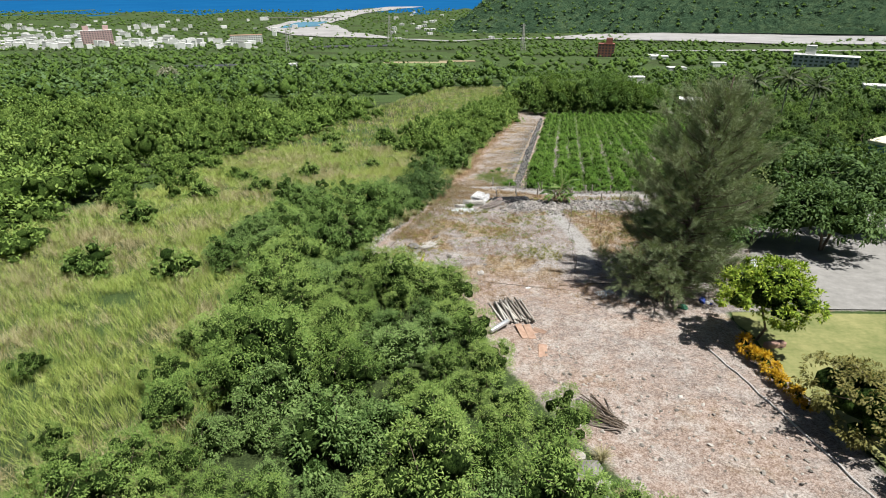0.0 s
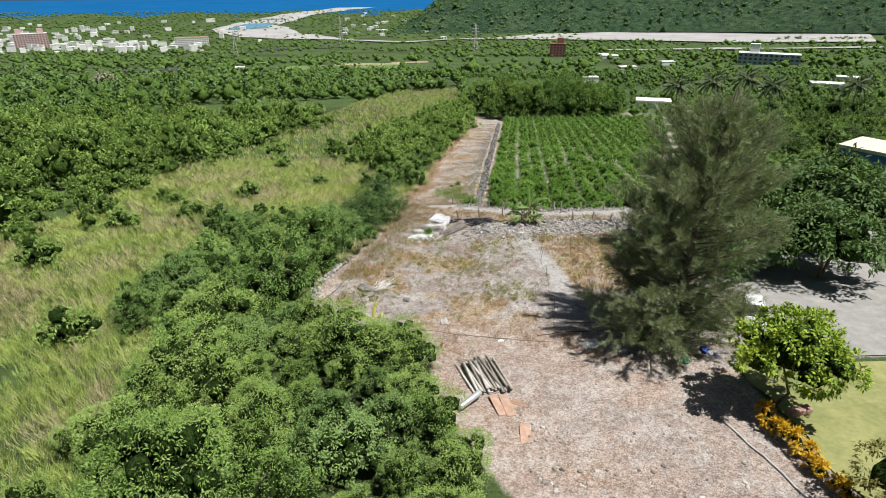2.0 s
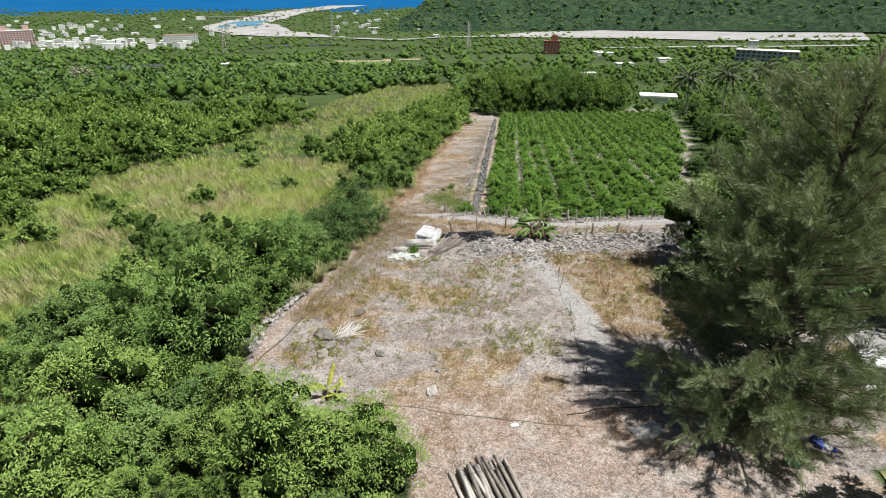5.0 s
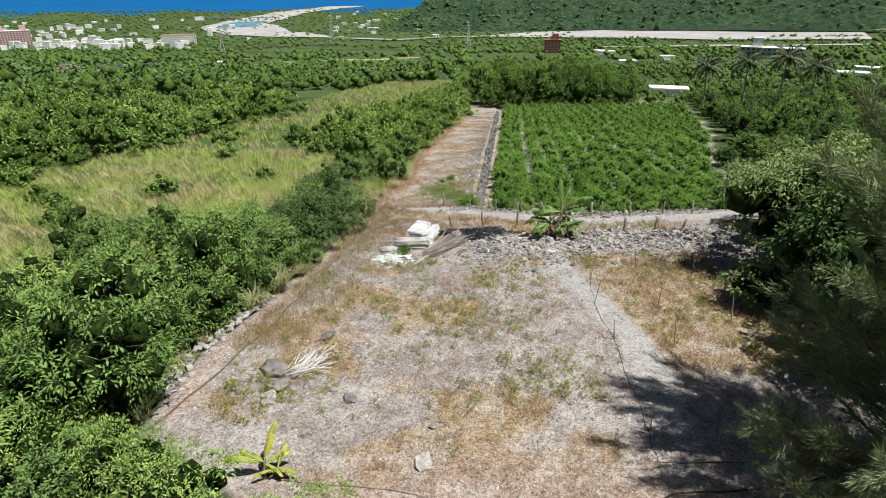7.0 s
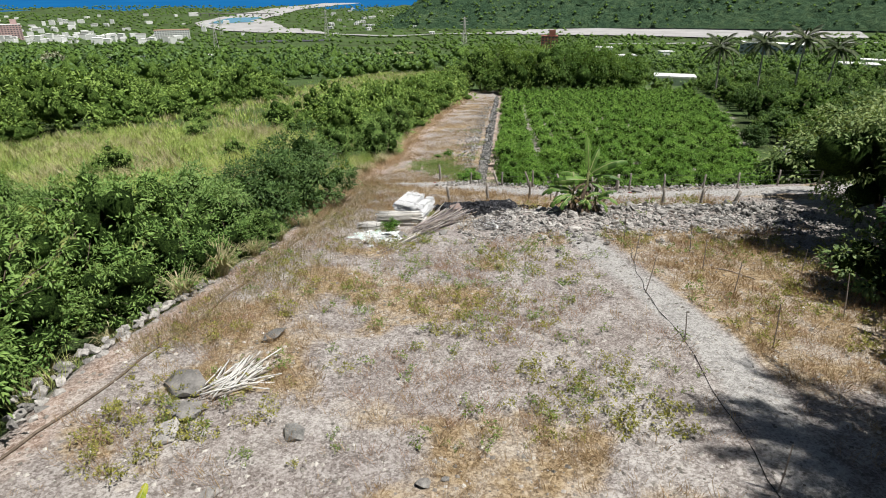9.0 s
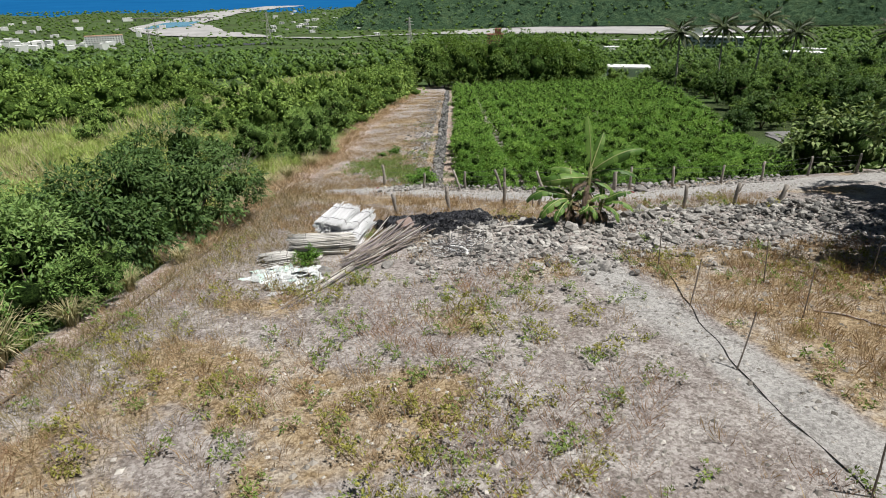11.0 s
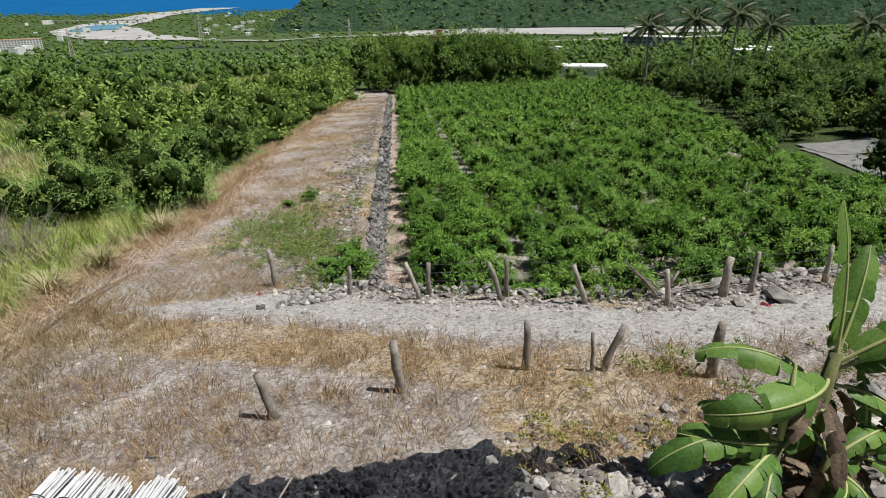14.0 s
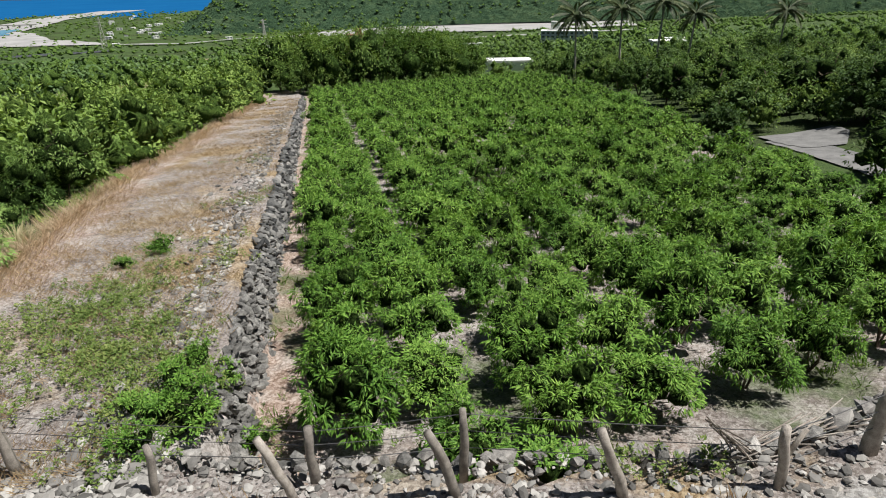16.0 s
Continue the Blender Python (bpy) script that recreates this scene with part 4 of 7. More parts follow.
while y < 187:
    step = 0.26 if y < 100 else 0.42
    h_wall = float(np.interp(y, [82, 95, 130, 180], [1.9, 1.8, 1.35, 0.9]))
    k = 0
    while k * 0.27 < h_wall + 0.15:
        cells.append((float(wall_x(y)) + 0.62 - 0.25 * (k * 0.27 / h_wall) * 1.6 + rng.normal() * 0.06, y + rng.normal() * 0.08, k * 0.27, step * (1.0 + 0.45 * rng.random())))
        k += 1
    y += step
near_cells = [c for c in cells if 84 < c[1] < 98][:300]
far_cells = [c for c in cells if c not in near_cells]
for x, y, h, s in near_cells:
    low = gz(float(wall_x(y)) + 1.2, y)
    set_stone(DARKS, wall, rng, x, y, low + h, s)
fx = np.array(far_cells)
low = land(wall_x(fx[:, 1]) + 1.2, fx[:, 1])
part("stones", stone_pile_mesh("stones", DARKS, rng, fx[:, 0], fx[:, 1], low + fx[:, 2], fx[:, 3], M_DARKRUBBLE), wall)["kind"] = "stuff"

# retaining wall under the fence
retain = tagged(new("wall_track"), "low retaining wall of rough grey stones", "stone wall", kind="structure")
n = 0
for i in range(75):
    x = 9.0 + i * 0.29
    for k in range(4):
        yy = float(fence_y(x)) + 1.0 + 0.03 * k + rng.normal() * 0.05
        top = gz(x, float(fence_y(x)) - 0.1)
        if n < 300:
            set_stone(DARKS if (i * 5 + k * 3) % 3 == 0 else STONES, retain, rng, x + rng.normal() * 0.08, yy - 0.16 * (k == 0), top - 0.04 - k * 0.24, 0.20 + 0.24 * rng.random() ** 1.5)
            n += 1

# heap of field stones beside the banana plant
heap = tagged(new("stone_heap"), "long heap of grey field stones on the plot", "stone heap")
rng = np.random.default_rng(111)
pts = []
while len(pts) < 300:
    x, y = rng.uniform(8.5, 24), rng.normal(70.0, 2.0)
    y -= 0.05 * (x - 14)
    if y > 73.4 or y < 64.8 or (x < 11 and y > 71.4):
        continue
    pts.append((x, y))
for x, y in pts:
    s = 0.16 + 0.50 * rng.random() ** 2.2
    set_stone(STONES, heap, rng, x, y, gz(x, y) + s * 0.16, s)
xs, ys = rng.uniform(7, 28, 9500), rng.normal(70.0, 2.3, 9500)
ys -= 0.05 * (xs - 14)
k = (ys < 74.3) & (ys > 63) & ~((xs < 11) & (ys > 71.8)) & (rng.random(9500) < np.where(ys < 66.5, 0.4, 1) * np.where(wob(xs, ys, 1.1, 3) > 0.25, 0.35, 1))
xs, ys = xs[k], ys[k]
sz = 0.045 + 0.22 * rng.random(len(xs)) ** 2.6
part("rubble", stone_pile_mesh("rubble", STONES, rng, xs, ys, land(xs, ys) + sz * 0.2, sz, M_RUBBLE), heap)["kind"] = "stuff"

n = 2600
xs = rng.uniform(7.6, 31, n)
ys = fence_y(xs) + rng.uniform(-0.5, 1.15, n)
sz = 0.04 + 0.18 * rng.random(n) ** 3
tagged(new("fence_rubble", stone_pile_mesh("fence_rubble", STONES, rng, xs, ys, land(xs, ys) + sz * 0.15, sz, M_RUBBLE)), "pale grey rubble along the foot of the fence", "rubble", kind="stuff")

# pale rubble on the bank beside the wall, and gravel over the plot
xs, ys = rng.normal(0, 0.9, 4200), 82.5 + 75 * rng.random(4200) ** 1.6
xs = wall_x(ys) - 0.5 - np.abs(xs)
sz = 0.07 + 0.25 * rng.random(len(xs)) ** 2.2
tagged(new("bank_rubble", stone_pile_mesh("bank_rubble", STONES, rng, xs, ys, land(xs, ys) + sz * 0.15, sz, M_RUBBLE)), "pale grey rubble along the top of the wall", "rubble", kind="stuff")


def gravel_spots(n):
    y = 26 + 60 * rng.random(n) ** 1.0
    x = -8 + 38 * rng.random(n)
    fy = y - fence_y(x)
    ok = (x > plot_left(y) + 0.3) & (x > np.where(y < 49, bush_edge(y) - 0.5, -99)) & (fy < 0.2) & ((x < 21) | (y > 50)) & (rng.random(n) < np.where(wob(x, y, 0.5, 2) > 0.3, 0.45, 1))
    return x[ok], y[ok]


pebble = np.array([(1, 0, 0), (0, 0.8, 0.1), (-0.9, 0.1, 0), (0, -0.8, 0), (0.1, 0, 0.55), (0, 0, -0.4)]) * 0.5, np.array([(0, 1, 4, 4), (1, 2, 4, 4), (2, 3, 4, 4), (3, 0, 4, 4)])
xs, ys = gravel_spots(42000)
k = rng.random(len(ys)) < smooth(ys, 30, 60) * 0.6 + 0.4
xs, ys = xs[k], ys[k]
sz = 0.05 + 0.17 * rng.random(len(xs)) ** 3.2
gv, gq = many(rng, pebble, xs, ys, sz)
tagged(new("gravel", mesh_np("gravel", gv, gq, M_GRAVEL)), "loose pale gravel and pebbles over the plot", "gravel", kind="stuff")

xs = np.concatenate([rng.normal(7.6, 0.9, 260), rng.uniform(8, 19, 900)])
ys = np.concatenate([rng.normal(32.5, 2.6, 260), rng.normal(24.0, 4.2, 900)])
k = xs > bush_edge(ys) - 0.3
xs, ys = xs[k], ys[k]
sz = 0.05 + 0.26 * rng.random(len(xs)) ** 4
tagged(new("pale_rubble", stone_pile_mesh("pale_rubble", STONES, rng, xs, ys, land(xs, ys) + sz * 0.12, sz, M_GRAVEL)), "pale broken stones strewn beside the bushes", "rubble", kind="stuff")

# edging of flat stones down the left side of the plot
edging = tagged(new("stone_edging"), "row of flat grey edging stones beside scrub", "stone edging")
for i in range(90):
    y = 52.5 + i * 0.105 * 1.05
    set_stone(STONES, edging, rng, float(plot_left(y)) - 0.55 + rng.normal() * 0.28, y, gz(float(plot_left(y)) - 0.4, y) + 0.12, 0.28 + 0.15 * rng.random())

# single stones on the plot
for x, y, s, dark, label in ((-2.9, 53.9, 1.6, 0, "large flat grey slab of stone"), (-2.5, 52.6, 1.1, 0, "rounded grey boulder beside the slab"), (-2.8, 51.6, 0.8, 0, "small grey boulder beside the slab"),
                             (0.5, 51.4, 0.85, 1, "dark scorched flat stone"), (-0.9, 56.8, 0.85, 1, "dark scorched flat stone"), (3.3, 47.2, 0.75, 0, "pale flat stone slab on gravel"),
                             (3.8, 49.2, 0.42, 0, "small pale stone on gravel"), (7.1, 44.1, 0.38, 2, "cream white stone on gravel"), (-1.1, 49.4, 0.5, 0, "broken grey stone on gravel"), (4.3, 49.3, 0.25, 1, "small dark stone on gravel"),
                             (11.0, 66.6, 0.5, 0, "grey stone on dry grass"), (20.9, 77.8, 0.85, 0, "large pale boulder at the fence"), (19.7, 77.9, 0.5, 0, "pale flat stone at the fence"), (7.2, 22.3, 1.5, 0, "pale rock between the bushes"), (6.4, 21.4, 1.2, 0, "pale rock between the bushes"), (7.5, 21.0, 1.0, 0, "pale rock between the bushes"), (6.9, 23.3, 0.9, 0, "pale rock between the bushes"), (3.9, 68.2, 0.6, 1, "dark boulder beside the bamboo poles"), (3.6, 70.0, 0.55, 0, "grey boulder beside the bamboo stack"), (6.1, 68.4, 0.55, 0, "grey boulder beside the old poles")):
    me = (DARKS if dark == 1 else STONES)[int(rng.integers(8))]
    if dark == 2:
        me = me.copy()
        me.materials[0] = M_WHITE
    ob = new("stone", me)
    ob.matrix_basis = Matrix.LocRotScale((x, y, gz(x, y) + 0.14 * s), Euler((0, 0, rng.random() * 6)), (s, s, s * 0.62))
    tagged(ob, label, "stone", "stones on the plot")

# ---------------------------------------------------------------- fences
def post_mesh(rng, h, r, lean, fork=False):
    p = Pile()
    pts = [(0, 0, -0.25)] + [(lean[0] * t + rng.normal() * 0.015, lean[1] * t + rng.normal() * 0.015, h * t) for t in (0.25, 0.5, 0.75, 1.0)]
    rad = [r * (1.12 - 0.25 * i / 4 + 0.06 * rng.normal()) for i in range(5)]
    p.add(*tube(pts, rad, 8))
    if fork == 1:
        p.add(*tube([pts[2], (pts[2][0] + 0.2 * h, pts[2][1] - 0.05, h * 0.95)], [r * 0.6, r * 0.45], 6))
    return p.mesh("post", M_GREYWOOD, True)


def fence(name, posts, wires, label):
    """Posts (x, y, height, radius, lean_x, lean_y, fork) and strands of wire between neighbours."""
    root = tagged(new(name), label, "fence")
    rng = np.random.default_rng(len(posts))
    for x, y, h, r, lx, ly, fork in posts:
        ob = part("post", post_mesh(rng, h, r, (lx, ly), fork), root)
        ob.location = (x, y, gz(x, y))
    line = [p for p in posts if not p[6] == 2]
    for w in wires:
        pts = []
        for (x, y, h, r, lx, ly, _), (x2, y2, h2, r2, lx2, ly2, _) in zip(line, line[1:]):
            a = Vector((x + lx * w, y + ly * w, gz(x, y) + h * w))
            b = Vector((x2 + lx2 * w, y2 + ly2 * w, gz(x2, y2) + h2 * w))
            pts += [a, (a + b) / 2 - Vector((0, 0, 0.03))]
        pts.append(b)
        part("wire", mesh_np("wire", *tube(pts, 0.006, 4, False), M_WIRE), root, "thin steel wire strand")
    return root


L1 = (-0.42, 0.17)
fence("post_fence", [(7.45, 84.4, 1.35, 0.085, -0.12, 0.05, 0), (9.6, 82.75, 0.95, 0.06, 0.05, 0.0, 2), (11.6, 81.6, 1.2, 0.07, *L1, 2), (11.95, 81.9, 1.05, 0.075, -0.05, 0.02, 0), (13.8, 80.55, 1.2, 0.075, *L1, 2),
                     (14.05, 80.95, 1.25, 0.07, 0.0, 0.0, 0), (15.95, 79.5, 1.2, 0.075, -0.45, 0.15, 2), (17.95, 78.65, 1.1, 0.07, -0.1, 0.05, 1), (19.7, 78.55, 1.2, 0.11, 0.03, 0.0, 0), (20.6, 78.5, 1.3, 0.07, 0.02, 0, 0),
                     (23.2, 78.4, 1.2, 0.07, -0.1, 0.05, 0), (26.0, 78.2, 1.1, 0.07, 0.08, 0, 0), (28.8, 78.4, 1.2, 0.07, -0.05, 0, 0), (32.0, 78.6, 1.2, 0.07, 0.0, 0, 0), (35.5, 78.8, 1.2, 0.07, 0.0, 0, 0)],
      (0.42, 0.68, 0.93), "weathered wooden post fence with wire strands")
fence("stake_row", [(7.35, 76.3, 1.05, 0.10, -0.25, 0.1, 0), (9.9, 76.5, 1.25, 0.095, -0.12, 0.06, 0), (12.75, 76.5, 1.25, 0.085, 0.02, 0.02, 0), (14.1, 75.9, 1.0, 0.045, -0.08, 0.03, 0), (14.3, 75.85, 1.15, 0.075, 0.38, -0.05, 0),
                    (16.35, 74.9, 1.35, 0.11, 0.0, 0.0, 0), (20.45, 72.9, 1.2, 0.09, 0.0, 0.0, 0), (22.7, 72.4, 1.15, 0.085, 0.03, 0, 1), (24.6, 71.9, 1.0, 0.10, 0.25, 0, 1)], (), "row of thick weathered wooden stakes")

stake = tagged(new("net_stake", mesh_np("net_stake", *tube([(0, 0, -0.1), (0.01, 0, 0.8), (0.0, 0.01, 1.6)], [0.022, 0.02, 0.016], 6), M_GREYPOLE)), "thin upright bamboo stake on dry grass", "stake", "stakes on the plot")
for i, (x, y) in enumerate(((11.9, 48.2), (14.2, 47.6), (18.1, 49.9), (15.7, 54.3), (16.7, 58.4), (15.1, 65.7), (13.0, 55.0), (20.8, 60.2), (13.4, 59.1), (14.3, 62.5), (16.9, 61.2), (17.6, 63.7), (21.1, 63.3), (19.5, 56.0))):
    m = Matrix.LocRotScale((x, y, gz(x, y)), Euler((rng.normal() * 0.07, rng.normal() * 0.07, 0)), (1, 1, 0.75 + 0.35 * rng.random()))
    if i:
        copy_thing(stake, Matrix()).matrix_basis = m
    else:
        stake.matrix_basis = m


def lying(name, pts, r, mat, label, category, sides=6):
    P = []
    for (x, y), (x2, y2) in zip(pts, pts[1:]):
        for t in np.linspace(0, 1, 8)[:-1]:
            a, b = x + (x2 - x) * t + 0.05 * math.sin(9 * t + x), y + (y2 - y) * t + 0.04 * math.sin(7 * t + y)
            P.append((a, b, gz(a, b) + r * 0.9))
    P.append((x2, y2, gz(x2, y2) + r * 0.9))
    return tagged(new(name, mesh_np(name, *tube(P, r, sides), mat, True)), label, category)


M_HOSE = plain("black_hose", (0.02, 0.018, 0.016), (0.06, 0.055, 0.05), 5.0)
M_PIPE = plain("grey_pipe", (0.36, 0.35, 0.33), (0.58, 0.57, 0.54), 4.0)
lying("water_hose", [(15.6, 66.5), (14.3, 62.5), (13.4, 59.1), (13.0, 55.0), (11.9, 48.6), (11.5, 46.5), (16, 46.0)], 0.014, M_HOSE, "black hose lying along the worn path", "hose")
lying("long_pole", [(-1.4, 46.9), (2.0, 46.1), (6.9, 44.5), (11.0, 43.6)], 0.03, M_GREYPOLE, "long thin grey pole lying across gravel", "pole")
lying("brown_pipe", [(-7.0, 50.2), (-5.6, 53.5), (-3.8, 58.7), (-2.0, 66), (-0.4, 74), (0.7, 82), (2.4, 87.5)], 0.045, M_BARK, "brown water pipe lying along the plot edge", "pipe")
lying("white_pipe", [(18.0, 34.0), (18.6, 30.5), (19.0, 27.5), (19.6, 23.0), (20.0, 19.5)], 0.06, M_PIPE, "pale grey pipe lying beside the hedge", "pipe")

# ---------------------------------------------------------------- bamboo stacks and poles
M_OLDPOLE = plain("old_dark_bamboo", (0.10, 0.085, 0.085), (0.34, 0.30, 0.30), 4.0, per_object=1.0)
rng = np.random.default_rng(131)


def pole_mesh(length, r, mat, seed, sides=5):
    q = np.random.default_rng(seed)
    pts = [(q.normal() * 0.008, q.normal() * 0.008, 0)] + [(q.normal() * 0.012, q.normal() * 0.012, length * t) for t in (0.33, 0.66, 1.0)]
    return mesh_np("pole", *tube(pts, [r, r * 0.97, r * 0.92, r * 0.85], sides), mat, True)


def stack(name, label, x, y, across, layers, length, r, heading, mats, spread=0.05, splay=0.05, shrink=0.0, count_limit=300):
    """Layers of poles on the ground, all about one heading (degrees), tied in bundles."""
    root = tagged(new(name), label, "pole stack")
    kinds = [pole_mesh(length, r, m, 7 + i) for i, m in enumerate(mats * 2)]
    h = radians(heading)
    d, s = np.array([math.cos(h), math.sin(h)]), np.array([-math.sin(h), math.cos(h)])
    n = 0
    for k in range(layers):
        w = across - int(shrink * k)
        for i in range(w):
            if n >= count_limit:
                break
            off = (i - w / 2 + 0.5) * r * 2.05 + rng.normal() * r * 0.4
            start = -length / 2 + rng.normal() * spread
            p = np.array([x, y]) + s * off + d * start
            z = gz(x, y) + r + k * r * 1.75 + rng.normal() * r * 0.25
            ob = part("pole", kinds[int(rng.integers(len(kinds)))], root)
            fall = math.atan2(gz(x + d[0], y + d[1]) - gz(x - d[0], y - d[1]), 2.0)
            z += start * math.tan(fall)
            ob.matrix_basis = Matrix.LocRotScale((p[0], p[1], z), Euler((0, radians(90) - fall + rng.normal() * splay * 0.4, h + rng.normal() * splay)), (1, 1, 0.92 + 0.12 * rng.random()))
            n += 1
    for t in (-0.28, 0.28):
        pts = []
        c = np.array([x, y]) + d * length * t
        top = gz(x, y) + layers * r * 1.8 + 0.02
        for u in np.linspace(-1, 1, 9):
            q = c + s * u * (across - shrink * layers) * r * 0.9
            pts.append((q[0], q[1], top + 0.02 * math.sin(u * 9)))
        part("tie", mesh_np("tie", *tube(pts, 0.008, 4, False), M_HOSE), root, "dark twisted wire tie")
    return root


def bundles(name, label, x, y, across, layers, length, r, count, heading, mats, seed, lift=0.0):
    """Bundles of thin poles with uneven ends, laid in layers and tied; the upper ones are poles of their own."""
    root = tagged(new(name), label, "pole stack")
    q = np.random.default_rng(seed)
    kinds = [pole_mesh(length, r, m, seed + i) for i, m in enumerate(mats * 3)]
    h = radians(heading)
    R = r * math.sqrt(count) * 1.05
    under, n = Pile(), 0
    for k in range(layers - 1, -1, -1):
        for i in range(across):
            off, yaw = (i - (across - 1) / 2) * R * 2.35 + q.normal() * R * 0.2, q.normal() * 0.04
            frame_m = Matrix.LocRotScale((x, y, gz(x, y) + lift + R * 0.6 + k * R * 1.28), Euler((0, 0, h + yaw)), None) @ pose(q.normal() * 0.08, off, 0, q.normal() * 12)
            for j in range(count):
                a, d = j * 2.4, R * math.sqrt((j + 0.5) / count)
                m = frame_m @ pose(-length / 2 + q.normal() * 0.06, math.cos(a) * d * 1.35, math.sin(a) * d * 0.75, 0, 90 + q.normal() * 0.7, q.normal() * 1.6)
                if n < 290:
                    part("pole", kinds[int(q.integers(len(kinds)))], root).matrix_basis = m
                    n += 1
                else:
                    under.add(*tube([m @ Vector((0, 0, 0)), m @ Vector((0, 0, length * 0.5)), m @ Vector((0, 0, length))], r, 5))
            if k >= layers - 2:
                for t in (-0.27, 0.29):
                    loop = [frame_m @ Vector((t * length, math.cos(a) * R * 1.42, math.sin(a) * R * 0.9)) for a in np.linspace(0, 6.2832, 13)]
                    part("tie", mesh_np("tie", *tube(loop, 0.009, 4, False), M_HOSE), root, "dark twisted tie")
    if under.v:
        part("pole_base", under.mesh("pole_base", mats[0]), root)["kind"] = "stuff"
    return root


bundles("white_pole_stack", "broad lower stack of whitewashed bamboo pole bundles", 4.7, 72.45, 7, 5, 2.2, 0.019, 24, 71, [M_WHITEPOLE], 151)
bundles("white_pole_stack", "whitewashed bamboo bundles laid on a lower stack", 4.45, 72.8, 5, 4, 2.15, 0.019, 24, 68, [M_WHITEPOLE], 152, 0.62)
bundles("white_pole_stack", "whitewashed bamboo bundles leaning beside the stack", 5.35, 72.75, 2, 5, 2.1, 0.019, 22, 62, [M_WHITEPOLE], 153, 0.25)
bundles("tan_pole_stack", "low stack of pale bare bamboo pole bundles", 3.8, 70.75, 4, 6, 2.3, 0.019, 20, -4, [M_TANPOLE, M_PALEPOLE], 161)
bundles("short_pole_stack", "small stack of short whitish bamboo bundles", 2.15, 69.9, 3, 3, 0.95, 0.02, 18, 10, [M_PALEPOLE], 171)
stack("old_pole_pile", "pile of long weathered grey-brown bamboo poles", 6.35, 70.8, 30, 9, 4.2, 0.022, 57, [M_OLDPOLE, M_OLDPOLE, M_GREYPOLE, M_GREYPOLE, M_TANPOLE], 0.55, 0.10, 2.6)
stack("loose_pole_row", "few long grey bamboo poles trailing off the pile", 4.2, 67.4, 9, 2, 4.6, 0.024, 54, [M_OLDPOLE, M_TANPOLE, M_GREYPOLE], 0.45, 0.06, 3.0)
stack("log_pile", "row of grey weathered logs beside the bushes", 5.2, 39.8, 12, 2, 3.6, 0.10, 102, [M_GREYWOOD, M_GREYWOOD, M_TANPOLE], 0.18, 0.07, 1.0)
stack("stick_pile", "heap of bleached dry sticks beside stone slabs", -1.4, 54.2, 18, 5, 1.35, 0.026, 48, [M_PALEPOLE, M_PALEPOLE, M_GREYWOOD, M_PALEPOLE], 0.35, 0.36, 1.5)
stack("brushwood_pile", "pile of dark dry branches at the bushes' edge", 8.6, 26.6, 14, 4, 2.6, 0.04, 130, [M_GREYPOLE, M_BARK], 0.3, 0.25, 1.0)


def slab_box(name, size, mat, x, y, rz, label, category, lift=0.0, tip=0.0, group=""):
    bm = bmesh.new()
    bmesh.ops.create_cube(bm, size=1.0)
    bmesh.ops.scale(bm, vec=size, verts=bm.verts)
    bmesh.ops.bevel(bm, geom=list(bm.edges), offset=min(size) * 0.15, segments=1, affect="EDGES")
    me = bpy.data.meshes.new(name)
    bm.to_mesh(me)
    bm.free()
    me.materials.append(mat)
    ob = new(name, me)
    ob.matrix_basis = Matrix.LocRotScale((x, y, gz(x, y) + size[2] / 2 + lift), Euler((tip, 0, radians(rz))), None)
    return tagged(ob, label, category, group)


for x, y, rz, sx, sy, lift in ((5.6, 36.6, 100, 1.9, 0.5, 0.10), (6.15, 36.5, 96, 1.9, 0.55, 0.06), (6.7, 33.9, 82, 1.6, 0.6, 0.0), (6.1, 36.9, 150, 1.6, 0.5, 0.0), (6.9, 36.8, 145, 1.0, 0.5, 0.0)):
    slab_box("plank", (sx, sy, 0.06), M_PLANK, x, y, rz, "reddish-brown wooden plank lying on gravel", "plank", lift, 0.03, "planks beside the logs")
M_STEEL = plain("galvanised_sheet", (0.45, 0.47, 0.47), (0.62, 0.64, 0.64), 3.0, rough=0.35, spec=0.5, metal=0.5, bumpy=0.1)
roll = new("sheet_roll", mesh_np("sheet_roll", *tube([(-0.85, 0, 0), (-0.8, 0, 0), (0.8, 0, 0), (0.85, 0, 0)], [0.17, 0.19, 0.19, 0.17], 14), M_STEEL, True))
roll.matrix_basis = Matrix.LocRotScale((4.0, 36.9, gz(4.0, 36.9) + 0.4), Euler((0, -0.12, radians(38))), None)
tagged(roll, "rolled galvanised metal sheet on the logs", "metal roll")
slab_box("metal_sheet", (1.5, 1.1, 0.03), M_STEEL, 13.3, 43.0, 20, "dull metal sheet lying in the tree's shade", "metal sheet")
slab_box("brick_bench", (1.5, 0.5, 0.42), plain("brick_slab", (0.30, 0.17, 0.13), (0.45, 0.30, 0.24), 5.0), 22.6, 34.3, 12, "low brown brick bench beside the lawn", "bench")

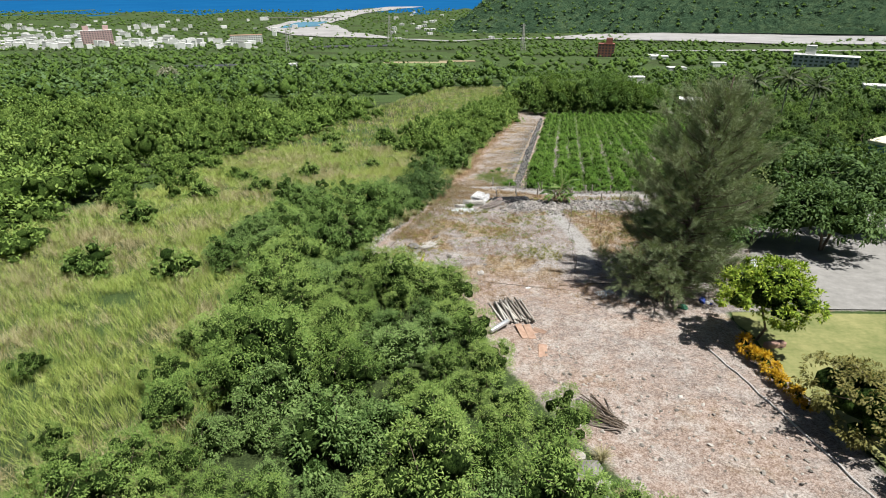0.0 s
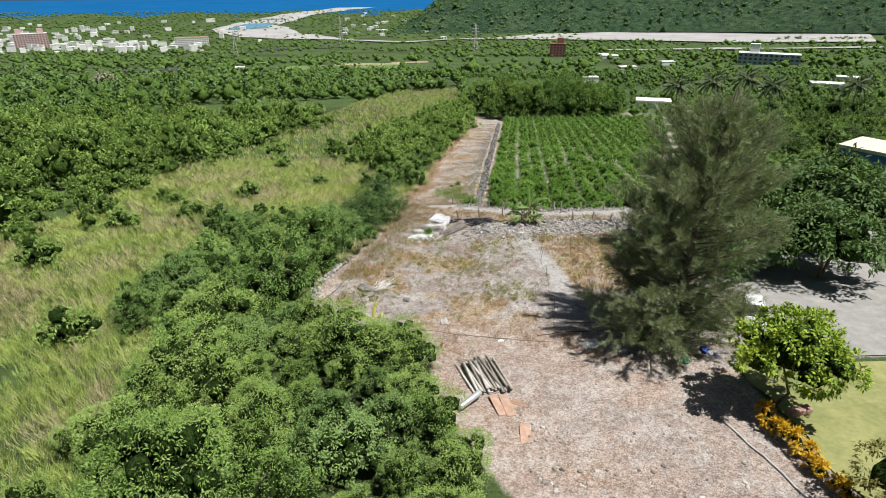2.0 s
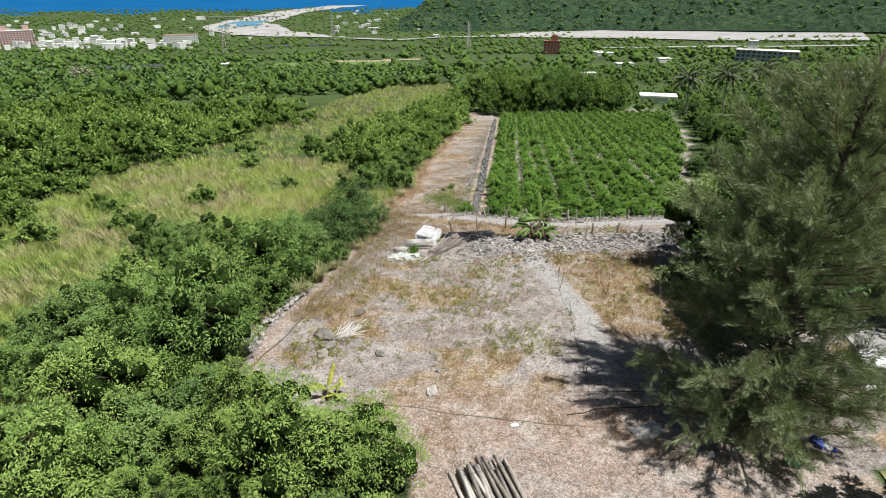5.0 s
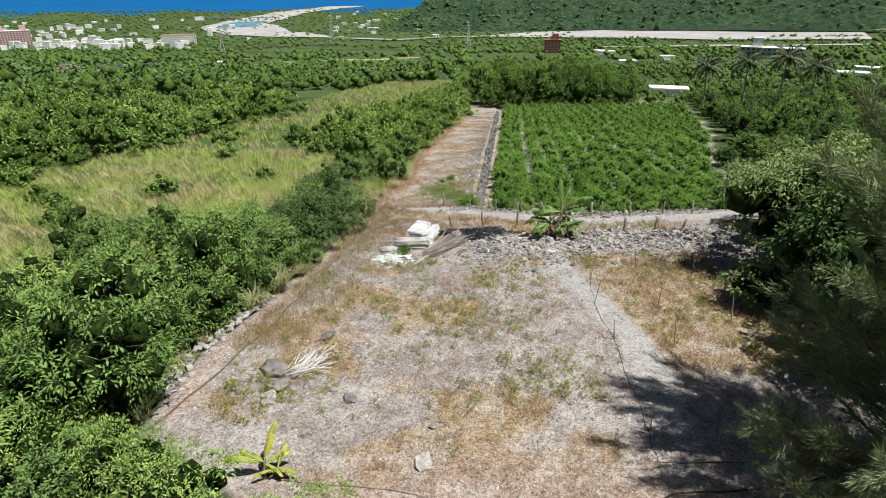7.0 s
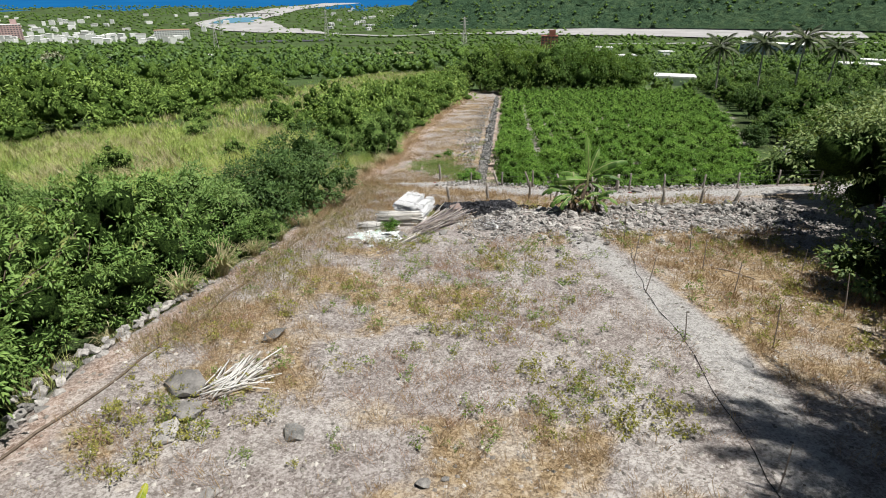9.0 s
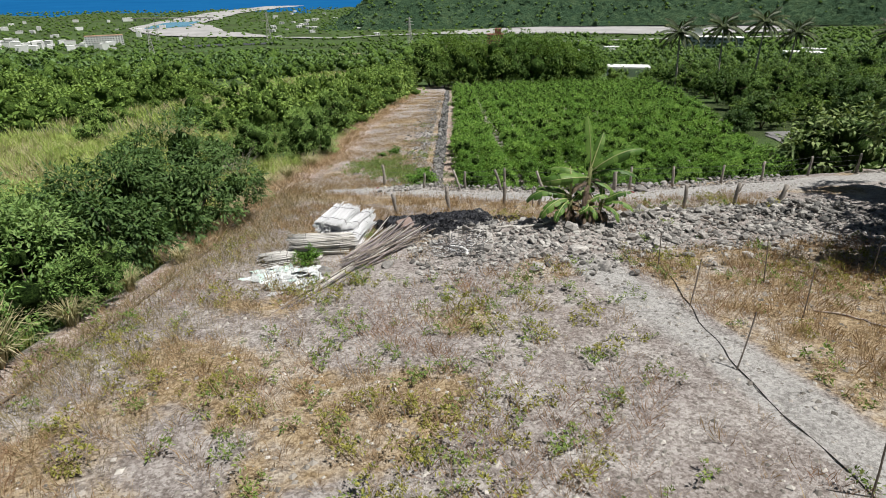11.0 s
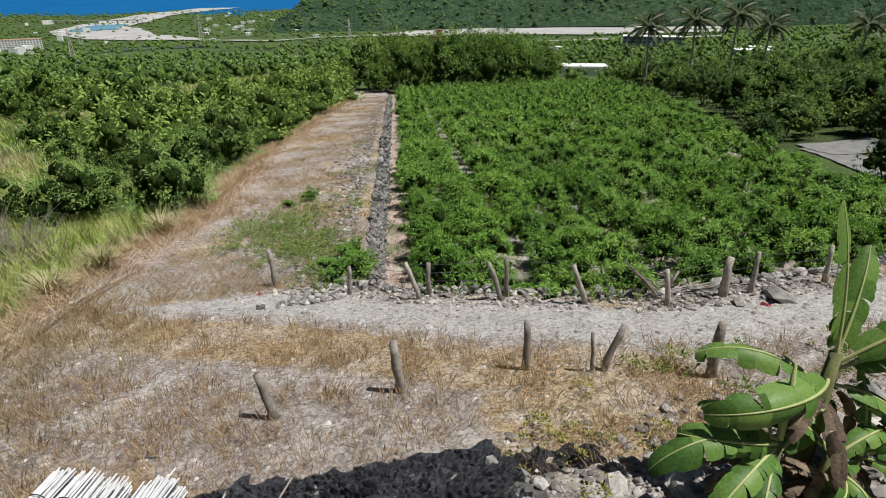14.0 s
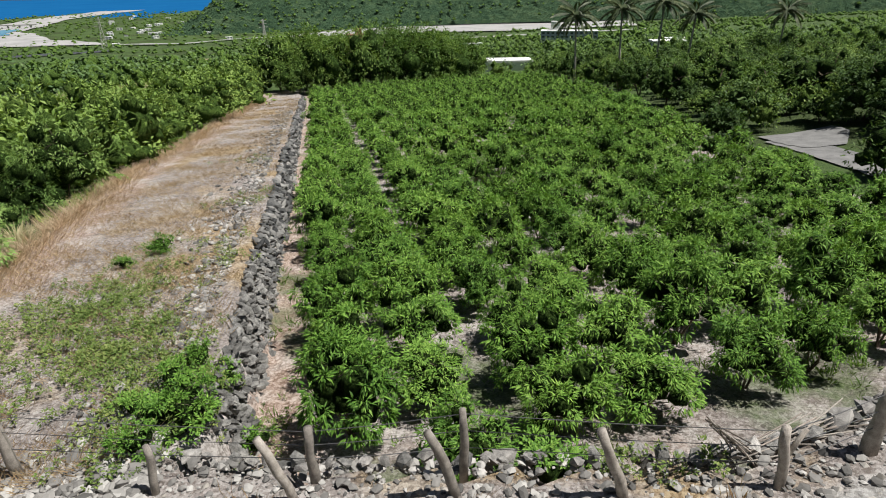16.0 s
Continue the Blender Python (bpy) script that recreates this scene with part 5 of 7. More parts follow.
# broken white boards and plastic below the small stack
# black net bundles
def lump(rng, sx, sy, sz, mat, name):
    bm = bmesh.new()
    bmesh.ops.create_icosphere(bm, subdivisions=3, radius=1.0)
    o = Vector((rng.random() * 50, rng.random() * 50, 0))
    for v in bm.verts:
        w = noise.noise(v.co * 1.5 + o) * 0.4 - abs(noise.noise(Vector((v.co.x * 2.2, v.co.y * 4.5, v.co.z * 2.2)) + o)) * 0.45
        v.co = Vector((v.co.x * sx, v.co.y * sy, max(v.co.z, -0.55) * sz)) * (1 + w)
    me = bpy.data.meshes.new(name)
    bm.to_mesh(me)
    bm.free()
    me.materials.append(mat)
    for p in me.polygons:
        p.use_smooth = True
    return me


def folded_cloth(rng, w, d, h, mat, name):
    """A folded net: a soft slab with deep creases and sagging corners."""
    n = 14
    u, v = np.meshgrid(np.linspace(-1, 1, n), np.linspace(-1, 1, n))
    ph = rng.random(6) * 6.28
    fold = np.abs(np.sin(u * 8 + ph[0] + 2.0 * np.sin(v * 3 + ph[1]))) * 0.45 + np.abs(np.sin(v * 5 + ph[2] + u * 3)) * 0.30 + 0.5 * np.clip(u * math.cos(ph[3]) + v * math.sin(ph[3]), -0.6, 0.6)
    rim = np.clip(1.25 - np.maximum(np.abs(u), np.abs(v)) ** 4 * 1.25, 0, 1)
    z = h * rim * (0.55 + 0.6 * fold + 0.16 * rng.normal(size=u.shape))
    x = w * (u + 0.12 * np.sin(v * 5 + ph[4]))
    y = d * (v + 0.14 * np.sin(u * 4 + ph[5]))
    k = np.arange(n * n).reshape(n, n)
    q = np.stack([k[:-1, :-1], k[:-1, 1:], k[1:, 1:], k[1:, :-1]], -1).reshape(-1, 4)
    return mesh_np(name, np.stack([x, y, z - 0.05], -1).reshape(-1, 3), q, mat, False)


nets = [folded_cloth(rng, 0.27 + 0.06 * rng.random(), 0.20 + 0.05 * rng.random(), 0.14, M_NET, "folded_net") for _ in range(8)]
spots_net = []
for j in range(5):
    for i in range(10):
        x = 6.75 + 0.42 * i + 0.2 * (j % 2) + rng.normal() * 0.03
        if (j == 4 and i < 3) or (i == 1 and 1 <= j <= 3):
            continue
        spots_net.append((x, 73.5 - 0.10 * (x - 6.6) - 0.34 * j + rng.normal() * 0.03, 0.50 - 0.11 * j + rng.normal() * 0.02))
spots_net += [(6.35 + rng.normal() * 0.2, 73.75 + rng.normal() * 0.12, 0.22) for _ in range(3)] + [(11.35 + 0.34 * i, 73.05 + rng.normal() * 0.08, 0.08) for i in range(4)]
for i, (x, y, lift) in enumerate(spots_net):
    ob = new("folded_net", nets[i % 8])
    s = 0.9 + 0.25 * rng.random()
    ob.matrix_basis = Matrix.LocRotScale((x, y, gz(x, y) + lift), Euler((0.30 + rng.normal() * 0.10, rng.normal() * 0.10, rng.normal() * 0.16)), (s, s, s * (0.9 + 0.4 * rng.random())))
    tagged(ob, "black shade net folded on the stones", "shade net", "heap of black nets")
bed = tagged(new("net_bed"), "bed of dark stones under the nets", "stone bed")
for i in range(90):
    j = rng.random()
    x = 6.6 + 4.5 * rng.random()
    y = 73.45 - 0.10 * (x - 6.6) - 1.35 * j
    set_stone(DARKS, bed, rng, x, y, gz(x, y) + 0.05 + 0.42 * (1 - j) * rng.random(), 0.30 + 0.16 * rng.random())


# crumpled white sheets and scraps below the small stack
M_MINT = plain("mint_sheet", (0.46, 0.58, 0.53), (0.60, 0.72, 0.67), 4.0)
M_SCRAP = plain("white_foam_sheet", (0.40, 0.42, 0.41), (0.74, 0.76, 0.74), 5.0, rough=0.7, per_object=0.7)
M_SCRAPGREY = plain("grey_foam_sheet", (0.32, 0.33, 0.33), (0.52, 0.53, 0.53), 5.0, rough=0.7)


def torn_sheet(rng, mat):
    """A thin flat scrap with a torn outline, slightly curled."""
    n = 11
    a = np.linspace(0, 6.2832, n, endpoint=False) + rng.normal(size=n) * 0.12
    r = 0.30 + 0.22 * rng.random(n)
    ring = np.stack([np.cos(a) * r * 1.35, np.sin(a) * r * 0.8, 0.05 * np.sin(a * 2 + rng.random() * 6) + rng.normal(size=n) * 0.015], 1)
    inner = ring * np.array([0.55, 0.55, 0.3]) + np.array([0, 0, 0.02])
    V = np.concatenate([ring, inner, [[0, 0, 0.03]], ring - np.array([0, 0, 0.02])])
    F = [(i, (i + 1) % n, n + (i + 1) % n, n + i) for i in range(n)] + [(n + i, n + (i + 1) % n, 2 * n, 2 * n) for i in range(n)]
    F += [(i, 2 * n + 1 + i, 2 * n + 1 + (i + 1) % n, (i + 1) % n) for i in range(n)]
    return mesh_np("torn_sheet", V, np.array(F), mat)


sheets = [torn_sheet(rng, M_SCRAP) for _ in range(7)] + [torn_sheet(rng, M_MINT) for _ in range(2)] + [torn_sheet(rng, M_SCRAPGREY)]
for i in range(230):
    t = rng.random()
    heapish = i < 140
    cx, cy = (3.45 - 1.05 * t, 68.25 - 0.95 * t) if heapish else (1.55 + 1.3 * t, 68.25 + 0.75 * t)
    x, y = cx + rng.normal() * (0.32 if heapish else 0.38), cy + rng.normal() * (0.36 if heapish else 0.28)
    kind = 9 if (heapish and i % 8 == 3) else (7 + i % 2 if i % (10 if heapish else 3) == 1 else i % 7)
    ob = new("torn_sheet", sheets[kind])
    s = 0.22 + 0.36 * rng.random() * (1.0 if heapish else 0.6)
    lift = 0.03 + (0.30 * rng.random() * math.exp(-((x - cx) ** 2 + (y - cy) ** 2) * 4) if heapish else 0.02)
    ob.matrix_basis = Matrix.LocRotScale((x, y, gz(x, y) + lift), Euler((rng.normal() * 0.18, rng.normal() * 0.18, rng.random() * 6.28)), (s, s, s))
    tagged(ob, "torn pale mint foam sheet on the scrap heap" if kind in (7, 8) else "torn grey foam sheet on the scrap heap" if kind == 9 else "torn white foam sheet on the scrap heap", "foam sheet", "scraps by the pole stack")

# wire baskets and hoops
def ring(r, z, wire):
    return tube([(math.cos(a) * r, math.sin(a) * r, z) for a in np.linspace(0, 6.2832, 25)], wire, 4, False)


M_WIREDARK = plain("dark_wire", (0.04, 0.04, 0.045), (0.12, 0.12, 0.12), 5.0, rough=0.5, bumpy=0)
for x, y, r in ((8.35, 70.0, 0.36), (9.15, 70.15, 0.36), (9.75, 70.1, 0.36), (8.6, 68.9, 0.34), (9.4, 68.8, 0.40)):
    root = tagged(new("wire_basket"), "round dark wire basket on stones", "wire basket", "wire baskets by the stones")
    part("rim", mesh_np("rim", *ring(r, 0.34, 0.014), M_WIREDARK), root)
    part("hoop", mesh_np("hoop", *ring(r * 0.92, 0.02, 0.01), M_WIREDARK), root)
    for a in np.arange(0, 6.2, 6.2832 / 12):
        part("rib", mesh_np("rib", *tube([(math.cos(a) * r, math.sin(a) * r, 0.34), (math.cos(a) * r * 0.92, math.sin(a) * r * 0.92, 0.02)], 0.006, 3, False), M_WIREDARK), root)
    root.matrix_basis = Matrix.LocRotScale((x, y, gz(x, y) + 0.05), Euler((rng.normal() * 0.15, rng.normal() * 0.15, 0)), None)
for x, y, r in ((11.2, 68.9, 0.55), (10.7, 69.2, 0.42)):
    ob = new("wire_hoop", mesh_np("wire_hoop", *ring(r, 0.03, 0.012), M_WIREDARK))
    ob.matrix_basis = Matrix.LocRotScale((x, y, gz(x, y)), Euler((0.05, 0.08, 0)), None)
    tagged(ob, "loose dark wire hoop on gravel", "wire hoop")
short = [pole_mesh(0.42, 0.013, m, 40 + i) for i, m in enumerate((M_WHITEPOLE, M_PALEPOLE, M_GREYPOLE))]
scraps = tagged(new("peg_heap"), "heap of short white pegs among wire baskets", "peg heap")
for i in range(150):
    x, y = 8.9 + rng.normal() * 0.55, 69.4 + rng.normal() * 0.5
    ob = part("peg", short[i % 3], scraps)
    ob.matrix_basis = Matrix.LocRotScale((x, y, gz(x, y) + 0.05 + 0.22 * rng.random()), Euler((radians(90) + rng.normal() * 0.4, 0, rng.random() * 6.28)), (1, 1, 0.6 + 0.6 * rng.random()))
bend = [(0.25 * math.cos(a), 0.25 * math.sin(a), 0) for a in np.linspace(-1.2, 1.9, 9)] + [(-0.3, 0.3, 0)]
ob = new("pipe_bend", mesh_np("pipe_bend", *tube(bend, 0.055, 8), M_WHITE, True))
ob.matrix_basis = Matrix.LocRotScale((8.85, 68.6, gz(8.85, 68.6) + 0.3), Euler((0.3, 0.2, 0.4)), None)
tagged(ob, "curved white plastic pipe bend on stones", "pipe")

# ---------------------------------------------------------------- banana plants
def banana_leaf(rng, length, width, rise, bend, mat):
    """One arching blade: a midrib, and to each side strips parted by tears, hanging a little unevenly."""
    n, pts, ang = 24, [], rise
    p = np.array([0.0, 0, 0])
    for i in range(n + 1):
        pts.append(p.copy())
        p = p + np.array([math.cos(ang), 0, math.sin(ang)]) * length / n
        ang -= bend / n * (0.4 + 1.2 * i / n)
    V, F = [], []

    def half_width(t):
        return 0.0 if t < 0.12 else width / 2 * max(0.04, math.sin(min(1.0, 0.06 + (t - 0.12) / 0.88 * 0.93) * math.pi)) ** 0.36

    for side in (-1, 1):
        i = 3
        while i < n:
            k = min(n, i + int(rng.integers(1, 6)))
            hang = 0.15 + 0.95 * rng.random() ** 1.6
            for j in range(i, k + 1):
                c, w = pts[j], half_width(j / n)
                w *= 0.90 if j in (i, k) else 1.0
                slide = 0.014 * length / n * (j == i) - 0.014 * length / n * (j == k)
                for u in (0.0, 0.35, 0.7, 1.0):
                    V.append((c[0] + slide * u * 4 + 0.10 * w * u, side * u * w, c[2] + w * (0.22 * u - (0.22 + hang) * u * u)))
            base = len(V) - 4 * (k - i + 1)
            for j in range(k - i):
                for u in range(3):
                    q = base + j * 4 + u
                    F.append((q, q + 1, q + 5, q + 4) if side > 0 else (q, q + 4, q + 5, q + 1))
            i = k
    return np.array(V), F, tube(pts, [0.032 * (1 - 0.8 * i / n) for i in range(n + 1)], 5, False)


M_STEM = plain("banana_stem", (0.085, 0.095, 0.035), (0.19, 0.20, 0.08), 5.0)
M_MIDRIB = plain("leaf_midrib", (0.28, 0.32, 0.12), (0.42, 0.44, 0.20), 5.0, rough=0.5)
M_DRYLEAF = foliage("dead_leaf", (0.055, 0.040, 0.024), (0.13, 0.095, 0.058), (0.26, 0.20, 0.12), gain=1.0, patch=2.0, rough=0.8)
M_YLEAF = foliage("yellowing_leaf", (0.10, 0.17, 0.02), (0.25, 0.30, 0.03), (0.50, 0.46, 0.05), gain=1.0, patch=2.0, rough=0.4)


def banana(stems, label, mat, seed):
    """Stems (x, y, height, thickness, leaves); a leaf is its heading in degrees, rise, bend, length and width."""
    rng = np.random.default_rng(seed)
    root = tagged(new("banana_plant"), label, "banana plant")
    for x, y, h, size, leaves in stems:
        part("stem", mesh_np("stem", *tube([(x, y, -0.15), (x, y, h * 0.5), (x * 1.04, y * 1.04, h)], [0.13 * size, 0.11 * size, 0.07 * size], 9), M_STEM, True), root, "brown fibrous stem")
        for i, (a, up, bend, L, W) in enumerate(leaves):
            V, F, rib = banana_leaf(rng, L * (0.9 + 0.25 * rng.random()), W * 0.98, up + 0.12 * rng.normal(), bend * (0.8 + 0.6 * rng.random()), mat)
            m = Matrix.LocRotScale((x * 1.04, y * 1.04, h * (0.99 - 0.30 * i / len(leaves))), Euler((0.30 * math.cos(radians(a)) + rng.normal() * 0.38, 0, radians(a))), None)
            leaf = part("leaf", mesh_np("leaf", V, F, mat, True), root)
            leaf.matrix_basis = m
            part("midrib", mesh_np("midrib", *rib, M_MIDRIB, True), leaf)
        for i in range(11):
            V, F, rib = banana_leaf(rng, (0.7 + 0.6 * rng.random()) * size, 0.20 * size, 0.3 - 1.5 * rng.random(), 1.5, M_DRYLEAF)
            leaf = part("dead_leaf", mesh_np("dead_leaf", V, F, M_DRYLEAF, True), root, "brown withered hanging leaf")
            leaf.matrix_basis = Matrix.LocRotScale((x, y, h * (0.45 + 0.35 * rng.random())), Euler((0, 0, i * 0.6)), None)
    return root


tall = [(112, 1.45, 0.25, 2.0, 0.46), (58, 1.34, 0.55, 1.8, 0.42), (8, 0.80, 1.3, 2.3, 0.50), (-16, 0.50, 1.7, 2.0, 0.46), (186, 0.62, 1.9, 2.3, 0.52), (-30, 0.20, 1.7, 2.0, 0.44), (150, 0.75, 1.5, 1.8, 0.44)]
low_a = [(176, 0.55, 1.4, 1.9, 0.48), (152, 0.80, 1.6, 1.5, 0.44), (204, 0.25, 1.5, 1.7, 0.40), (222, 0.10, 1.4, 1.4, 0.34), (120, 0.9, 1.6, 1.4, 0.40), (20, 0.8, 1.7, 1.3, 0.40)]
low_b = [(80, 1.3, 0.5, 1.2, 0.26), (-8, 0.75, 1.4, 1.5, 0.34), (-36, 0.40, 1.5, 1.5, 0.34), (-58, 0.20, 1.6, 1.3, 0.30), (40, 0.8, 1.5, 1.3, 0.34), (205, 0.6, 1.7, 1.1, 0.30)]
low_c = [(150, 0.9, 1.5, 1.2, 0.34), (10, 0.8, 1.6, 1.2, 0.34), (235, 0.3, 1.8, 1.0, 0.28), (-80, 0.3, 1.9, 0.9, 0.26)]
plant_a = banana([(0.25, 0.15, 2.35, 1.15, tall), (-0.6, -0.1, 1.3, 0.9, low_a), (0.65, -0.30, 1.0, 0.8, low_b), (0.05, -0.35, 1.1, 0.8, low_c)], "large banana plant with torn green leaves", M_BANANA, 7)
part("furled_leaf", mesh_np("furled_leaf", *tube([(-0.6, -0.1, 1.1), (-0.66, -0.12, 1.9), (-0.74, -0.13, 2.55)], [0.05, 0.055, 0.02], 7), M_MIDRIB, True), plant_a, "pale green furled young leaf")
place(plant_a, 14.62, 71.2, 0.0)
place(banana([(0, 0, 0.6, 0.6, [(75, 1.1, 0.6, 1.25, 0.26), (178, 0.30, 0.7, 1.3, 0.30), (150, 0.8, 1.0, 1.0, 0.26), (20, 0.6, 1.1, 1.0, 0.26), (-30, 0.2, 1.0, 0.9, 0.24)]), (0.45, -0.2, 0.45, 0.5, [(60, 1.0, 0.8, 0.9, 0.22), (-20, 0.5, 1.0, 0.8, 0.22), (200, 0.4, 1.0, 0.8, 0.20)])], "small banana plant with yellowing leaves", M_YLEAF, 9), -2.1, 47.3, 0.0)

# ---------------------------------------------------------------- coconut palms
def palm(seed, H, leaf=None):
    rng = np.random.default_rng(seed)
    root = tagged(new("coconut_palm"), "tall slender coconut palm with drooping fronds", "palm tree", "coconut palms")
    bend = rng.normal() * 0.8
    part("trunk", mesh_np("trunk", *tube([(0, 0, -0.3), (bend * 0.3, 0, H * 0.4), (bend, 0, H)], [0.26, 0.19, 0.15], 8), plain("palm_trunk", (0.28, 0.255, 0.22), (0.48, 0.44, 0.39), 3.0) if "palm_trunk" not in bpy.data.materials else bpy.data.materials["palm_trunk"], True), root, "pale grey ringed trunk")
    for i in range(20):
        a, up = i * 2.4, 1.4 - 1.8 * i / 20
        pts, p, ang = [], np.array([bend, 0, H]), up
        for k in range(9):
            pts.append(p.copy())
            p = p + np.array([math.cos(a) * math.cos(ang), math.sin(a) * math.cos(ang), math.sin(ang)]) * 0.6
            ang -= 0.17
        pts = np.array(pts)
        s = np.linspace(0.8, 7.9, 44)
        pos = np.stack([np.interp(s, range(9), pts[:, j]) for j in range(3)], 1)
        side = np.array([-math.sin(a), math.cos(a), 0.0])
        al = np.where((np.arange(44) % 2)[:, None] == 0, side, -side) + np.array([math.cos(a), math.sin(a), 0]) * 0.5 + np.array([0, 0, -0.75])
        ln = 0.8 * np.sin(np.clip((s - 0.3) / 8.2, 0.05, 0.97) * math.pi) ** 0.6
        v, f = leaf_quads(pos, al, np.array([0, 0, 1.0]) + 0 * al, ln * 1.3, 0.27)
        q = Pile()
        q.add(v, f)
        q.add(*tube(pts, [0.05 * (1 - 0.09 * k) for k in range(9)], 4, False))
        part("frond", q.mesh("frond", leaf or M_PALM), root)
    return root


for i, (x, top) in enumerate(((76.6, -1.6), (86.3, -0.8), (94.9, 0.0), (102.6, -2.2), (127, -2.4))):
    ob = palm(400 + i, top - gz(x, 168))
    place(ob, x, 168)

# ---------------------------------------------------------------- trees beside the plot
def tree(name, seed, mat, label, x, y, radius, height, base, clumps, per, leaf, cr, r0=0.16, group="", **kw):
    kw.setdefault("hollow", 0.8)
    kw.setdefault("core", 0.5)
    t = plant(name, np.random.default_rng(seed), mat, label, "tree", group, radius, height, base, clumps, per, leaf, cr, stems=2, r0=r0, **kw)
    return place(t, x, y)


M_PALE = foliage("pale_leaf", (0.055, 0.095, 0.028), (0.140, 0.200, 0.058), (0.290, 0.345, 0.120))
M_OLIVE = foliage("olive_leaf", (0.070, 0.078, 0.018), (0.140, 0.138, 0.032), (0.240, 0.215, 0.060))
tree("pale_leaf_tree", 501, M_PALE, "leafy tree with pale green leaves", 26.6, 62.0, 4.1, 7.6, 0.8, 420, 20, (0.21, 0.42), 0.5, core=0.5)
tree("pale_leaf_tree", 513, M_PALE, "leafy tree with pale green leaves", 31.6, 65.2, 4.4, 8.2, 0.8, 340, 16, (0.26, 0.42), 0.55, core=0.5)
tree("pale_leaf_tree", 502, M_PALE, "leafy tree with pale green leaves", 33.5, 71.0, 4.0, 6.8, 0.6, 170, 14, (0.36, 0.44), 0.6)
tree("pale_leaf_tree", 503, M_PALE, "leafy tree with pale green leaves", 37.5, 82.0, 3.8, 5.8, 0.4, 150, 12, (0.38, 0.44), 0.6)
tree("round_shade_tree", 504, M_BROAD, "round dark green shade tree beside the yard", 36.5, 52.5, 5.2, 6.0, 1.4, 260, 17, (0.34, 0.46), 0.7)
tree("round_shade_tree", 505, M_BROAD, "round dark green shade tree beside the yard", 31.0, 55.0, 4.0, 5.6, 1.0, 180, 15, (0.34, 0.46), 0.6)
tree("round_shade_tree", 506, M_BROAD, "round dark green shade tree beside the yard", 45.0, 58.0, 5.0, 7.0, 1.0, 90, 24, (0.5, 0.5), 1.2)
tree("round_shade_tree", 507, M_BROAD, "round dark green shade tree beside the yard", 41.0, 68.0, 4.6, 7.0, 0.6, 84, 24, (0.5, 0.5), 1.15)
tree("round_shade_tree", 508, M_BROAD, "round dark green shade tree beside the yard", 52.0, 72.0, 5.0, 6.4, 0.6, 80, 20, (0.55, 0.5), 1.2)
for k, (x, y, r, h) in enumerate(((58.6, 101.6, 2.2, 4.2), (55.2, 97.4, 1.8, 3.4), (60.6, 105.6, 2.6, 5.0), (53.2, 94.6, 1.7, 3.0), (49.2, 109.0, 1.5, 2.6))):
    tree("lane_tree", 560 + k, M_BROAD, "round dark tree beside the concrete pad", x, y, r, h, 0.1, 120, 12, (0.28, 0.42), 0.4, 0.1, "trees round the pad")
tree("olive_tree", 509, M_OLIVE, "bushy tree with olive-brown leaves", 22.6, 24.8, 3.0, 4.2, 0.4, 220, 26, (0.2, 0.46), 0.36, core=0.55)
tree("dark_bush_tree", 510, M_BROAD, "dark broadleaf tree overhanging the plot edge", -2.4, 76.5, 2.9, 5.6, 0.4, 400, 22, (0.21, 0.36), 0.50, 0.08, droop=0.2, core=0.34)
tree("dark_bush_tree", 512, M_BROAD, "dark broadleaf tree overhanging the plot edge", -4.0, 72.6, 2.8, 5.2, 0.3, 400, 22, (0.21, 0.36), 0.50, 0.08, droop=0.2, core=0.34)
tree("dark_bush_tree", 511, M_BUSH, "dark broadleaf tree overhanging the plot edge", -6.6, 69.2, 2.5, 4.6, 0.2, 360, 20, (0.19, 0.36), 0.48, 0.08, droop=0.15, core=0.34)

# croton hedge
croton = plant("croton_bush", np.random.default_rng(520), M_YELLOW, "bright yellow croton bush in a hedge", "bush", "croton hedge", 0.55, 0.95, 0.1, 18, 26, (0.20, 0.28), 0.17, stems=3, r0=0.02, droop=0.0)
repeat([croton], [(20.35 + 0.03 * i + rng.normal() * 0.12, 33.6 - 0.72 * i) for i in range(10)], rng, 0.8, 1.25)

# lawn, yard and lane
M_LANE = plain("worn_concrete", (0.13, 0.13, 0.125), (0.24, 0.235, 0.225), 0.8)
M_LAWN = plain("lawn", (0.13, 0.165, 0.05), (0.31, 0.30, 0.125), 0.35, bumpy=0.6)
ribbon("lawn", [((21.6, 8), (60, 8)), ((21.6, 24), (60, 24)), ((21.6, 33), (60, 33)), ((22.0, 39.5), (60, 38.0))], 0.07, M_LAWN, "dry green lawn beside the hedge", "lawn", 0.2)
ribbon("yard", [((27.0, 40.0), (64, 38.5)), ((26.5, 44), (64, 44)), ((28.0, 49), (64, 50)), ((33.0, 60), (60, 60)), ((38, 70), (50, 70))], 0.09, M_CONCRETE, "grey concrete yard under the trees", "yard", 0.3)
ribbon("lane", [((46.0, 95), (49.2, 93.8)), ((47.6, 98.6), (50.6, 97.4)), ((49.6, 103), (52.4, 102)), ((50.6, 106), (52.6, 105.6))], 0.10, M_LANE, "grey concrete lane beside the orchard", "lane")
ribbon("lane_pad", [((50.4, 102.6), (53.4, 101.6)), ((50.8, 105.2), (57.4, 104.2)), ((52.0, 107.8), (58.4, 106.4))], 0.14, M_LANE, "pale concrete pad beside the lane", "concrete pad")

